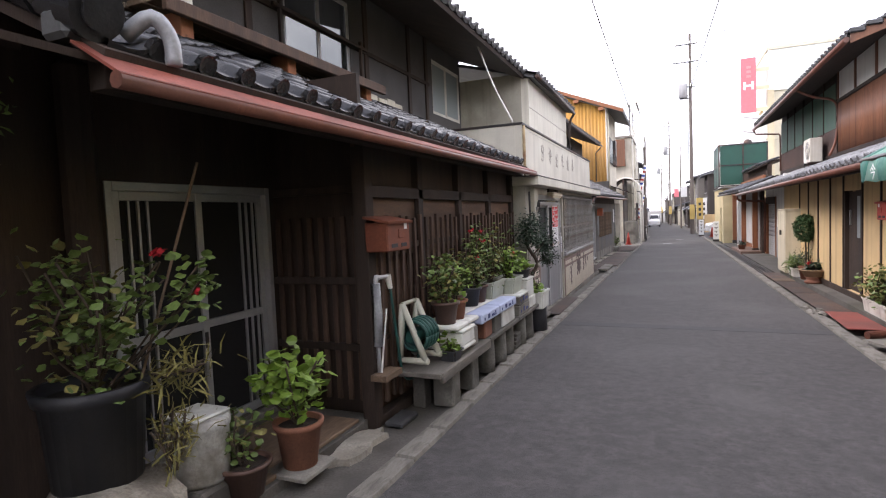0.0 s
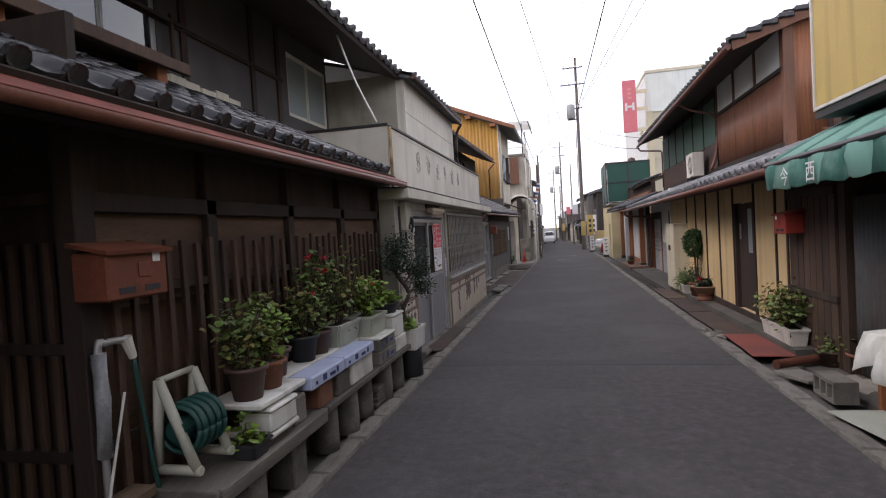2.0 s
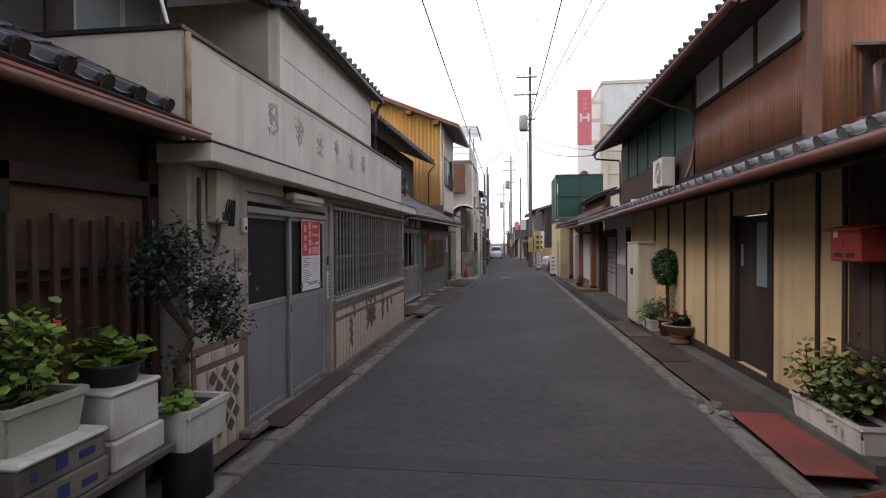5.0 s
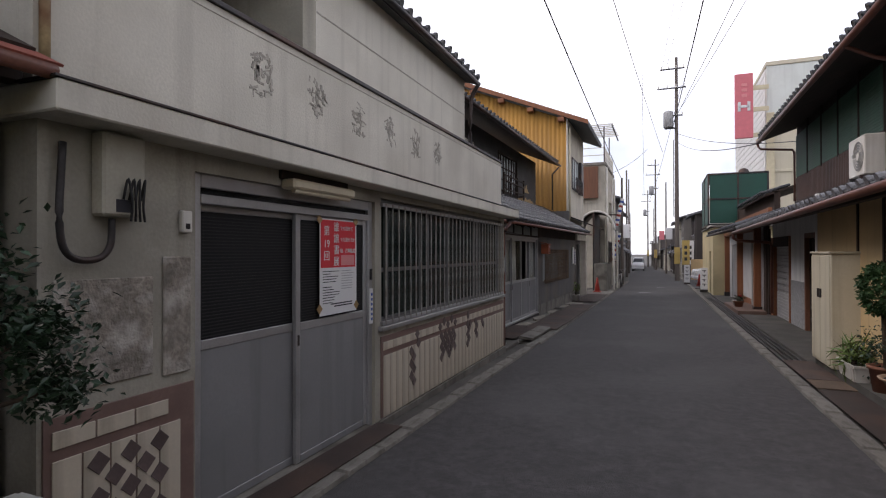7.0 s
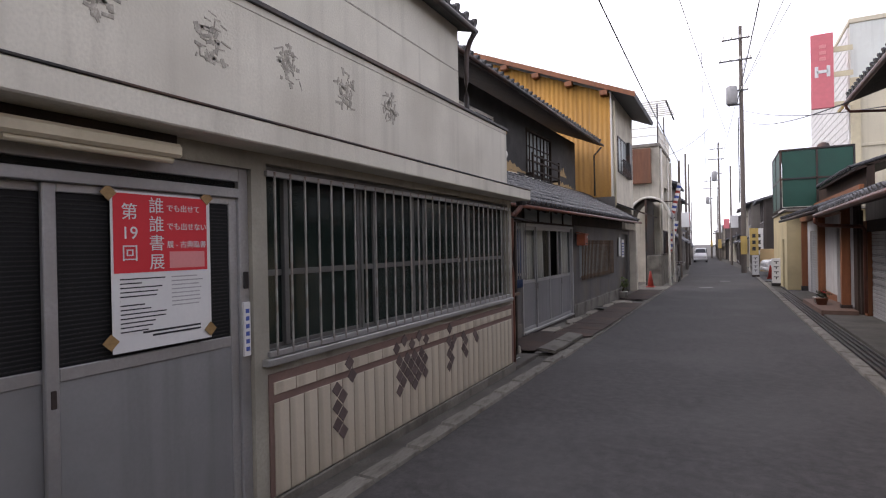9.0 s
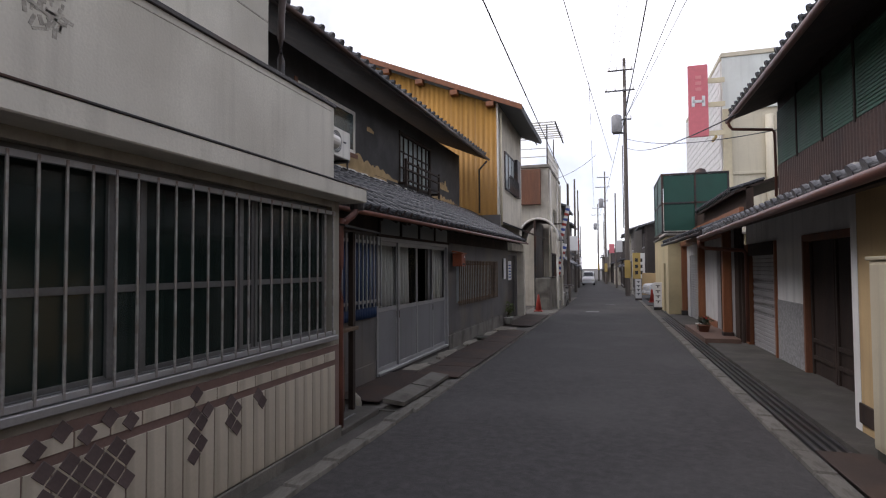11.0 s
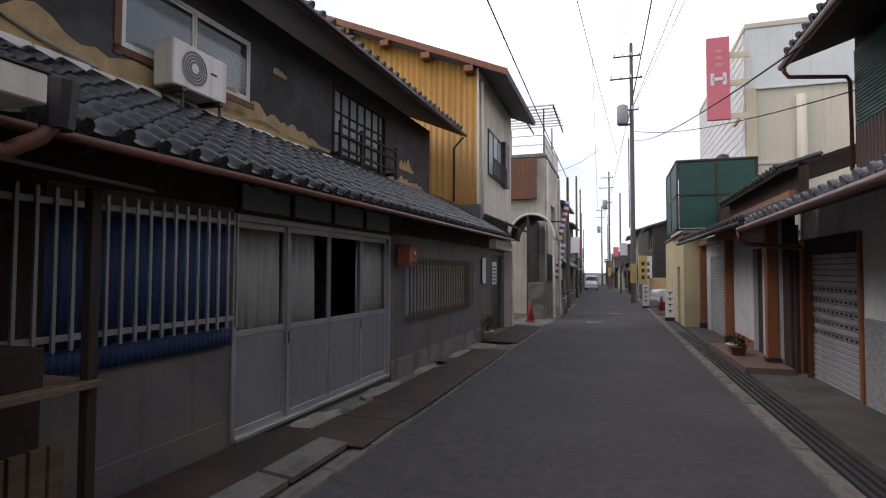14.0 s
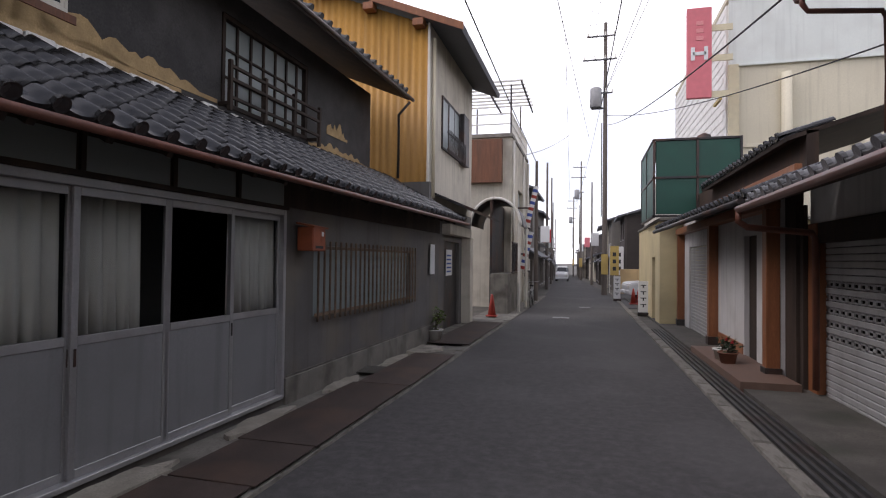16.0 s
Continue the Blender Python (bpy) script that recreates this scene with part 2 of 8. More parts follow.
tile_cream = mat("glazed cream tile", (0.56, 0.50, 0.40), 0.35, var=0.08, scale=4, fine=60, bump=0.04, stain=(0.34, 0.28, 0.2), stain_amt=0.35, per=0.07, streak=0.4)
tile_brown = mat("dull brown-pink tile", (0.20, 0.13, 0.11), 0.5, var=0.15, scale=6, fine=60, bump=0.05, per=0.1)
tile_grey = mat("grey-brown diamond tile", (0.12, 0.09, 0.085), 0.45, var=0.2, scale=6, fine=60, bump=0.05, per=0.2)
terracotta = mat("terracotta", (0.24, 0.10, 0.06), 0.85, var=0.25, scale=6, fine=70, bump=0.2, stain=(0.12, 0.07, 0.05), stain_amt=0.4, per=0.25)
pot_black = mat("black plastic pot", (0.025, 0.026, 0.03), 0.5, var=0.3, scale=6, fine=60, bump=0.05, stain=(0.09, 0.08, 0.07), stain_amt=0.3)
pot_brown = mat("brown plastic pot", (0.10, 0.055, 0.042), 0.5, var=0.25, scale=6, fine=60, bump=0.05, stain=(0.05, 0.04, 0.03), stain_amt=0.3, per=0.2)
styro = mat("dirty white polystyrene", (0.62, 0.62, 0.57), 0.9, var=0.08, scale=4, fine=150, bump=0.2, stain=(0.28, 0.25, 0.19), stain_amt=0.5, stain_scale=3, per=0.08, streak=0.35)
pot_pale = mat("pale green-grey planter", (0.38, 0.40, 0.33), 0.6, var=0.12, scale=4, fine=60, stain=(0.2, 0.19, 0.14), stain_amt=0.5)
soil = mat("potting soil", (0.035, 0.025, 0.018), 0.95, var=0.5, scale=20, fine=90, bump=0.8)
leaf_green = mat("geranium leaf", (0.12, 0.18, 0.045), 0.55, var=0.35, scale=4, fine=40, bump=0.1, per=0.3, leafy=True, stain=(0.13, 0.17, 0.03), stain_amt=0.5)
leaf_bright = mat("bright young leaf", (0.16, 0.26, 0.035), 0.5, var=0.35, scale=4, fine=40, bump=0.1, per=0.3, leafy=True)
leaf_dark = mat("dark evergreen leaf", (0.02, 0.045, 0.02), 0.45, var=0.4, scale=5, fine=40, bump=0.1, per=0.3, leafy=True)
leaf_dry = mat("dry yellowing leaf", (0.19, 0.17, 0.05), 0.7, var=0.4, scale=5, fine=40, bump=0.1, per=0.3, leafy=True)
flower_red = mat("red petal", (0.5, 0.02, 0.03), 0.6, var=0.2, bump=0)
bark = mat("bark", (0.07, 0.05, 0.035), 0.9, var=0.35, scale=20, fine=80, bump=0.7)
awning_green = mat("green awning cloth", (0.03, 0.135, 0.105), 0.75, var=0.3, scale=5, fine=150, bump=0.2, stain=(0.16, 0.3, 0.25), stain_amt=0.75, stain_scale=4)
awning_white = mat("pale awning stripe", (0.13, 0.29, 0.235), 0.8, var=0.15, scale=3, fine=150, bump=0.2, stain=(0.15, 0.2, 0.17), stain_amt=0.5)
paint_yellow = mat("ochre-yellow sign board", (0.50, 0.36, 0.11), 0.6, var=0.08, scale=1.5, fine=60, bump=0.05, stain=(0.33, 0.23, 0.09), stain_amt=0.35, streak=0.3)
shutter_green = mat("faded green shutter", (0.045, 0.115, 0.075), 0.6, var=0.25, scale=3, fine=40, bump=0.1, stain=(0.09, 0.13, 0.1), stain_amt=0.4, streak=0.4)
green_panel = mat("dark green panel", (0.012, 0.065, 0.045), 0.5, var=0.15, scale=2, fine=50, bump=0.05)
blue_tin = mat("blue corrugated board", (0.022, 0.05, 0.13), 0.6, var=0.2, scale=3, fine=50, bump=0.1)
blue_print = mat("blue printed stripe", (0.06, 0.10, 0.34), 0.7, var=0.1)
red_paint = mat("red paint", (0.36, 0.045, 0.03), 0.5, var=0.2, scale=5, fine=60, stain=(0.17, 0.04, 0.03), stain_amt=0.4)
orange_red = mat("faded orange-red enamel", (0.30, 0.075, 0.03), 0.5, var=0.2, scale=6, fine=60, stain=(0.14, 0.045, 0.03), stain_amt=0.5)
poster_red = mat("poster red", (0.62, 0.035, 0.045), 0.6, var=0.04, bump=0)
poster_pink = mat("poster pink", (0.66, 0.25, 0.25), 0.6, var=0.04, bump=0)
paper = mat("white paper", (0.68, 0.68, 0.67), 0.7, var=0.04, scale=3, fine=50, bump=0.05)
print_blue = mat("dark blue print", (0.03, 0.04, 0.14), 0.7, var=0.1, bump=0)
ink = mat("black ink", (0.03, 0.03, 0.035), 0.7, var=0.1, bump=0)
stain_mark = mat("dark letter scar", (0.4, 0.375, 0.32), 0.95, var=0.4, scale=20, fine=90, bump=0.3)
pole_concrete = mat("pole concrete", (0.13, 0.11, 0.095), 0.85, var=0.12, scale=2, fine=60, bump=0.2, stain=(0.12, 0.10, 0.09), stain_amt=0.4)
cable_black = mat("black cable", (0.02, 0.02, 0.02), 0.6, var=0.1, bump=0)
rubber = mat("black rubber", (0.018, 0.018, 0.018), 0.7, var=0.2)
tower_white = mat("pale grey-white sheet", (0.66, 0.69, 0.64), 0.6, var=0.06, scale=1, fine=40, bump=0.05, stain=(0.5, 0.5, 0.46), stain_amt=0.3, streak=0.15)
car_white = mat("white car paint", (0.68, 0.68, 0.68), 0.25, var=0.02, bump=0)
car_glass = mat("dark car glass", (0.02, 0.022, 0.025), 0.08, var=0.05, bump=0)
hose_green = mat("dark green hose", (0.012, 0.06, 0.05), 0.45, var=0.15, bump=0)
reel_cream = mat("cream plastic", (0.42, 0.42, 0.34), 0.5, var=0.1, stain=(0.25, 0.23, 0.17), stain_amt=0.4)
# Red mixed towards pink so the colour carries the distance haze.
sign_red = mat("haze-paled red sign", (0.62, 0.17, 0.19), 0.6, var=0.08)
tower_cream = mat("cream concrete block", (0.60, 0.55, 0.42), 0.85, var=0.07, scale=0.5, fine=20, bump=0.1, stain=(0.48, 0.42, 0.3), stain_amt=0.3, stain_scale=0.4, streak=0.2)
far_wall = mat("distant render", (0.24, 0.22, 0.195), 0.9, var=0.2, scale=0.7, fine=20, bump=0.1, per=0.3, streak=0.5)
far_dark = mat("distant dark timber", (0.07, 0.06, 0.055), 0.85, var=0.3, scale=1, fine=20, bump=0.1, per=0.3)
far_roof = mat("distant roof", (0.12, 0.125, 0.135), 0.7, var=0.2, scale=1, fine=20, bump=0.1, per=0.2)

# ---- building tools ----
SLOPE = 0.0125
PLACE = Matrix()
WM = {}


def g(y):
    """Height of the sloping street at y."""
    return -SLOPE * max(-40, min(y, 150))


def thing(name, at, label="", category="", group="", kind=""):
    ob = new(name)
    ob.empty_display_size = 0.1
    ob.matrix_basis = PLACE @ (at if isinstance(at, Matrix) else Matrix.Translation(at))
    WM[ob] = ob.matrix_basis.copy()
    return tagged(ob, label, category, group, kind)


def part(name, bm, material, parent=None, label="", m=None, smooth=False):
    me = bpy.data.meshes.new(name)
    bm.to_mesh(me)
    bm.free()
    me.materials.append(material)
    if smooth:
        me.shade_smooth()
    return piece(name, me, parent, label, m)


def piece(name, me, parent=None, label="", m=None):
    ob = new(name, me)
    w = PLACE @ (m or Matrix())
    if parent is not None:
        ob.parent = parent
        ob.matrix_parent_inverse = WM[parent].inverted()
    ob.matrix_basis = w
    WM[ob] = w
    if me.materials and me.materials[0] in GLASS:
        ob.visible_shadow = False
    return tagged(ob, label)


def struct(ob, label="", category="", kind="structure"):
    return tagged(ob, label, category, "", kind)


def add_box(bm, x0, x1, y0, y1, z0, z1, bevel=0.0, m=None):
    x0, x1, y0, y1, z0, z1 = min(x0, x1), max(x0, x1), min(y0, y1), max(y0, y1), min(z0, z1), max(z0, z1)
    r = bmesh.ops.create_cube(bm, size=1, matrix=Matrix.Translation(((x0 + x1) / 2, (y0 + y1) / 2, (z0 + z1) / 2)) @ Matrix.Diagonal((x1 - x0, y1 - y0, z1 - z0, 1)))
    vs = r["verts"]
    if bevel:
        es = list({e for v in vs for e in v.link_edges})
        q = bmesh.ops.bevel(bm, geom=es, offset=min(bevel, 0.4 * min(x1 - x0, y1 - y0, z1 - z0)), segments=1, affect="EDGES")
        vs = list({v for f in q["faces"] for v in f.verts} | {v for v in vs if v.is_valid})
    if m is not None:
        bmesh.ops.transform(bm, matrix=m, verts=vs)
    return bm


def bx(name, material, parent, x0, x1, y0, y1, z0, z1, bevel=0.004, label="", m=None):
    return part(name, add_box(bmesh.new(), x0, x1, y0, y1, z0, z1, bevel), material, parent, label, m)


def add_rod(bm, a, b, r, r2=None, n=10, caps=True):
    a, b = Vector(a), Vector(b)
    d = b - a
    m = Matrix.Translation((a + b) / 2) @ d.to_track_quat("Z", "Y").to_matrix().to_4x4()
    bmesh.ops.create_cone(bm, cap_ends=caps, segments=n, radius1=r, radius2=r if r2 is None else r2, depth=d.length, matrix=m)
    return bm


def rod(name, material, parent, a, b, r, r2=None, n=10, label=""):
    return part(name, add_rod(bmesh.new(), a, b, r, r2, n), material, parent, label, smooth=False)


def add_tube(bm, pts, r, n=8):
    """A tube along a polyline."""
    pts = [Vector(p) for p in pts]
    rings = []
    for i, p in enumerate(pts):
        t = (pts[min(i + 1, len(pts) - 1)] - pts[max(i - 1, 0)]).normalized()
        q = t.to_track_quat("Z", "Y")
        rings.append([bm.verts.new(p + q @ Vector((r * math.cos(2 * math.pi * k / n), r * math.sin(2 * math.pi * k / n), 0))) for k in range(n)])
    for a, b in zip(rings, rings[1:]):
        for k in range(n):
            f = bm.faces.new((a[k], a[(k + 1) % n], b[(k + 1) % n], b[k]))
            f.smooth = True
    bm.faces.new(rings[0][::-1])
    bm.faces.new(rings[-1])
    return bm


def tube(name, material, parent, pts, r, n=8, label=""):
    return part(name, add_tube(bmesh.new(), pts, r, n), material, parent, label)


def curve_pts(pts, n=8):
    """Smooth points through a few."""
    v = [Vector(p) for p in pts]
    v = [2 * v[0] - v[1]] + v + [2 * v[-1] - v[-2]]
    out = []
    for i in range(1, len(v) - 2):
        for k in range(n):
            t = k / n
            a, b, c, d = v[i - 1], v[i], v[i + 1], v[i + 2]
            out.append(0.5 * ((2 * b) + (c - a) * t + (2 * a - 5 * b + 4 * c - d) * t * t + (3 * b - a - 3 * c + d) * t ** 3))
    return out + [v[-2]]


def lathe(bm, prof, n=20, at=(0, 0, 0)):
    """Turn (radius, height) pairs about an upright axis."""
    rings = [[bm.verts.new((at[0] + r * math.cos(2 * math.pi * k / n), at[1] + r * math.sin(2 * math.pi * k / n), at[2] + z)) for k in range(n)] for r, z in prof]
    for a, b in zip(rings, rings[1:]):
        for k in range(n):
            f = bm.faces.new((a[k], a[(k + 1) % n], b[(k + 1) % n], b[k]))
            f.smooth = True
    bm.faces.new(rings[0][::-1])
    bm.faces.new(rings[-1])
    return bm


def wall(name, material, parent, axis, face, back, a0, a1, z0, z1, holes=(), label="", zbot=None):
    """A wall slab with real openings. axis 'x': the slab lies between x=face and x=back and runs along y. holes: (a0, a1, z0, z1)."""
    us = sorted({a0, a1, *(h for q in holes for h in q[:2])})
    zs = sorted({z0, z1, *(h for q in holes for h in q[2:])})
    bm = bmesh.new()

    def solid(i, j):
        if not (0 <= i < len(us) - 1 and 0 <= j < len(zs) - 1):
            return False
        u, z = (us[i] + us[i + 1]) / 2, (zs[j] + zs[j + 1]) / 2
        return not any(q[0] < u < q[1] and q[2] < z < q[3] for q in holes)

    def P(d, u, z):
        return bm.verts.new((d, u, z) if axis == "x" else (u, d, z))

    for i in range(len(us) - 1):
        for j in range(len(zs) - 1):
            if not solid(i, j):
                continue
            u0, u1, w0, w1 = us[i], us[i + 1], zs[j], zs[j + 1]
            for d in (face, back):
                bm.faces.new((P(d, u0, w0), P(d, u1, w0), P(d, u1, w1), P(d, u0, w1)))
            for di, dj, q in ((-1, 0, ((u0, w0), (u0, w1))), (1, 0, ((u1, w0), (u1, w1))), (0, -1, ((u0, w0), (u1, w0))), (0, 1, ((u0, w1), (u1, w1)))):
                if not solid(i + di, j + dj):
                    (p, q0), (r, q1) = q
                    bm.faces.new((P(face, p, q0), P(face, r, q1), P(back, r, q1), P(back, p, q0)))
    bmesh.ops.remove_doubles(bm, verts=bm.verts, dist=1e-5)
    bmesh.ops.recalc_face_normals(bm, faces=bm.faces)
    return part(name, bm, material, parent, label)


def ribbed(name, material, parent, p0, along, up, length, height, pitch, depth, normal, label="", thick=0.004, wave=True, m=None):
    """A corrugated or ribbed sheet with thickness."""
    bm = bmesh.new()
    p0, along, up, normal = (Vector(v) for v in (p0, along, up, normal))
    k = 6 if wave else 4
    n = max(1, int(length / pitch)) * k
    rows = []
    for i in range(n + 1):
        s = i / n * length
        ph = (i % k) / k
        w = depth * (0.5 + 0.5 * math.cos(2 * math.pi * ph)) if wave else (depth if i % k in (0, 1) else 0)
        rows.append([bm.verts.new(p0 + along * s + normal * (w + t) + up * h) for t in (0, -thick) for h in (0, height)])
    for a, b in zip(rows, rows[1:]):
        for q, r in ((0, 1), (3, 2), (2, 0), (1, 3)):
            f = bm.faces.new((a[q], b[q], b[r], a[r]))
            f.smooth = wave
    bm.faces.new((rows[0][0], rows[0][1], rows[0][3], rows[0][2]))
    bm.faces.new((rows[-1][0], rows[-1][2], rows[-1][3], rows[-1][1]))
    bmesh.ops.recalc_face_normals(bm, faces=bm.faces)
    return part(name, bm, material, parent, label, m)


TILE_W, TILE_STEP = 0.265, 0.235


def tile_mesh(name, material, eave=False, ln=0.29):
    """One pantile: trough and roll, with a thick front edge; eave tiles have a hanging lip."""
    bm = bmesh.new()
    us = [0, 0.14, 0.3, 0.46, 0.6, 0.7, 0.8, 0.9, 1.0]

    def h(u):
        return -0.014 * math.sin(math.pi * u / 0.6) if u < 0.6 else 0.05 * math.sin(math.pi * (u - 0.6) / 0.4)
    lip = 0.05 if eave else 0.02
    top0 = [bm.verts.new((u * TILE_W * 1.03, 0, h(u) + 0.022)) for u in us]
    top1 = [bm.verts.new((u * TILE_W * 1.03, ln, h(u) + 0.002)) for u in us]
    low = [bm.verts.new((u * TILE_W * 1.03, 0.004, h(u) + 0.022 - lip * (1 if u < 0.62 or not eave else 1.25))) for u in us]
    und = [bm.verts.new((u * TILE_W * 1.03, ln, h(u) - 0.014)) for u in us]
    for i in range(len(us) - 1):
        f = bm.faces.new((top0[i], top0[i + 1], top1[i + 1], top1[i]))
        f.smooth = True
        bm.faces.new((low[i], low[i + 1], top0[i + 1], top0[i]))
        bm.faces.new((und[i], und[i + 1], low[i + 1], low[i]))
    if eave:
        cx, cz, n = 0.8 * TILE_W * 1.03, 0.035, 10
        rim = [bm.verts.new((cx + 0.052 * math.cos(2 * math.pi * k / n), -0.008, cz + 0.052 * math.sin(2 * math.pi * k / n))) for k in range(n)]
        inn = [bm.verts.new((cx + 0.038 * math.cos(2 * math.pi * k / n), -0.004, cz + 0.038 * math.sin(2 * math.pi * k / n))) for k in range(n)]
        bak = [bm.verts.new((cx + 0.05 * math.cos(2 * math.pi * k / n), 0.03, cz + 0.05 * math.sin(2 * math.pi * k / n))) for k in range(n)]
        for k in range(n):
            q = (k + 1) % n
            bm.faces.new((rim[k], rim[q], inn[q], inn[k]))
            bm.faces.new((bak[k], bak[q], rim[q], rim[k]))
        bm.faces.new(inn[::-1])
    me = bpy.data.meshes.new(name)
    bm.to_mesh(me)
    bm.free()
    me.materials.append(material)
    return me


def tile_roof(parent, corner, along, up, cols, rows, material, pieces=True, name="roof_tile", jitter=0.004):
    """Courses of pantiles laid on a slope from the eave corner. along, up: unit vectors. Each tile is a piece, or all joined."""
    along, up = Vector(along).normalized(), Vector(up).normalized()
    nrm = along.cross(up).normalized()
    if nrm.z < 0:
        nrm = -nrm
    base = Matrix((along, up, nrm)).transposed()
    rng = random.Random(int(abs(corner[1]) * 100) + cols)
    body, edge = tile_mesh(name, material), tile_mesh("eave_tile", material, True)
    verts, faces = [], []
    for j in range(rows):
        for i in range(cols):
            tilt = Euler((radians(2.2 + rng.uniform(-0.8, 0.8)), rng.uniform(-0.02, 0.02), rng.uniform(-0.015, 0.015))).to_matrix()
            loc = Vector(corner) + along * (i * TILE_W) + up * (j * TILE_STEP + rng.uniform(-jitter, jitter)) + nrm * (0.012 + rng.uniform(0, jitter))
            m = Matrix.Translation(loc) @ (base @ tilt).to_4x4()
            me = edge if j == 0 else body
            if pieces:
                piece("eave_tile" if j == 0 else name, me, parent, "", m)
            else:
                o = len(verts)
                verts += [m @ v.co for v in me.vertices]
                faces += [[o + k for k in p.vertices] for p in me.polygons]
    if not pieces:
        me = bpy.data.meshes.new(name + "s")
        me.from_pydata(verts, [], faces)
        me.materials.append(material)
        tagged(piece(name + "s", me, parent), "", "", "", "stuff")


def slab(name, material, parent, pts, thick, label=""):
    """A flat plate: a polygon pushed down along its normal."""
    bm = bmesh.new()
    vs = [bm.verts.new(p) for p in pts]
    f = bm.faces.new(vs)
    bm.normal_update()
    nv = f.normal.copy() * (-thick if f.normal.z > 0 else thick)
    r = bmesh.ops.extrude_face_region(bm, geom=[f])
    bmesh.ops.translate(bm, vec=nv, verts=[v for v in r["geom"] if isinstance(v, bmesh.types.BMVert)])
    bmesh.ops.recalc_face_normals(bm, faces=bm.faces)
    return part(name, bm, material, parent, label)


def words(text, size, material, parent, m, name="lettering", label="", depth=0.001, align="CENTER"):
    c = bpy.data.curves.new(name, "FONT")
    c.body, c.size, c.extrude, c.align_x, c.align_y = text, size, depth, align, "CENTER"
    tmp = bpy.data.objects.new("tmp_text", c)
    scene.collection.objects.link(tmp)
    me = bpy.data.meshes.new_from_object(tmp.evaluated_get(bpy.context.evaluated_depsgraph_get()))
    bpy.data.objects.remove(tmp)
    me.materials.clear()
    me.materials.append(material)
    return piece(name, me, parent, label, m)


def facing(x, y, z, side=1):
    """A pose for flat things on a street wall: side 1 looks to +x, -1 to -x; local x runs to the reader's right, local y up."""
    return pose(x, y, z, 90, 0, 90 if side > 0 else -90)


# ---- ground ----
def bend(y):
    """The lane bears slightly left beyond the tall pole."""
    return -0.045 * max(0.0, y - 48)


def strip(name, material, x0, x1, y0, y1, dz, thick, label, step=8.0, parent=None, lip=0.0):
    """A band of paving that follows the slope of the street."""
    bm = bmesh.new()
    n = max(1, int((y1 - y0) / step))
    rows = []
    for i in range(n + 1):
        y = y0 + (y1 - y0) * i / n
        rows.append([bm.verts.new((x + bend(y), y, g(y) + dz - t)) for x, t in ((x0, 0), (x1, 0), (x1, thick), (x0, thick))])
    for a, b in zip(rows, rows[1:]):
        for k in range(4):
            bm.faces.new((a[k], a[(k + 1) % 4], b[(k + 1) % 4], b[k]))
    bm.faces.new(rows[0])
    bm.faces.new(rows[-1][::-1])
    bmesh.ops.recalc_face_normals(bm, faces=bm.faces)
    return part(name, bm, material, parent, label)


def ground_sheet():
    bm = bmesh.new()
    ys = [-300, -40, 0, 150, 800]
    xs = [-500, 0, 500]
    vs = [[bm.verts.new((x, y, g(y) - 0.02)) for x in xs] for y in ys]
    for a, b in zip(vs, vs[1:]):
        for k in range(len(xs) - 1):
            bm.faces.new((a[k], a[k + 1], b[k + 1], b[k]))
    struct(part("ground", bm, concrete_dark), "bare grey-brown ground under and behind the houses", "ground")


ground_sheet()
struct(strip("road", asphalt, -1.7, 1.96, -30, 150, 0, 0.1, ""), "dark grey asphalt lane sloping gently away", "road")


def kerb_line(x0, x1, y0, y1, lens, dz, label):
    base = struct(new("pavement"), label, "kerb")
    WM[base] = Matrix()
    rng = random.Random(int(abs(x0) * 100))
    y = y0
    while y < y1:
        ln = lens * rng.uniform(0.85, 1.15)
        z = g(y + ln / 2) + dz + rng.uniform(-0.006, 0.006)
        tilt = Euler((-SLOPE, rng.uniform(-0.02, 0.02), rng.uniform(-0.006, 0.006))).to_matrix().to_4x4()
        piece("kerbstone", KERB[rng.randrange(2)], base, "", Matrix.Translation(((x0 + x1) / 2, y + ln / 2, z)) @ tilt @ Matrix.Diagonal((abs(x1 - x0), ln - 0.012, 1, 1)))
        y += ln


def kerb_mesh():
    out = []
    for k in range(2):
        me = bpy.data.meshes.new("kerbstone")
        bm = add_box(bmesh.new(), -0.5, 0.5, -0.5, 0.5, -0.16, 0.0)
        bmesh.ops.bevel(bm, geom=[e for e in bm.edges if all(v.co.z > -0.01 for v in e.verts)], offset=0.03, segments=1, affect="EDGES")
        rng = random.Random(k)
        for v in bm.verts:
            v.co += Vector((rng.uniform(-0.03, 0.03), rng.uniform(-0.004, 0.004), rng.uniform(-0.006, 0.006)))
        bm.to_mesh(me)
        bm.free()
        me.materials.append(concrete)
        out.append(me)
    return out


KERB = kerb_mesh()
kerb_line(-1.8, -1.64, -8, 16.4, 0.6, 0.035, "worn concrete kerbstones along the open gutter")
kerb_line(-1.78, -1.6, 16.4, 46, 0.6, 0.03, "worn concrete kerbstones along the covered gutter")
kerb_line(1.93, 2.1, -8, 60, 0.6, 0.03, "worn concrete kerbstones beside the drain channel")
struct(strip("gutter_1", concrete_dark, -2.7, -1.78, -8, 16.4, -0.01, 0.2, ""), "dark damp concrete strip in front of the houses", "gutter")
struct(strip("gutter_2", concrete, -2.9, -1.76, 16.4, 46, 0.0, 0.2, ""), "worn concrete strip over the gutter", "gutter")
struct(strip("gutter_3", concrete_dark, 2.1, 2.46, -8, 34, -0.03, 0.2, ""), "dark drain channel beside the lane", "gutter")
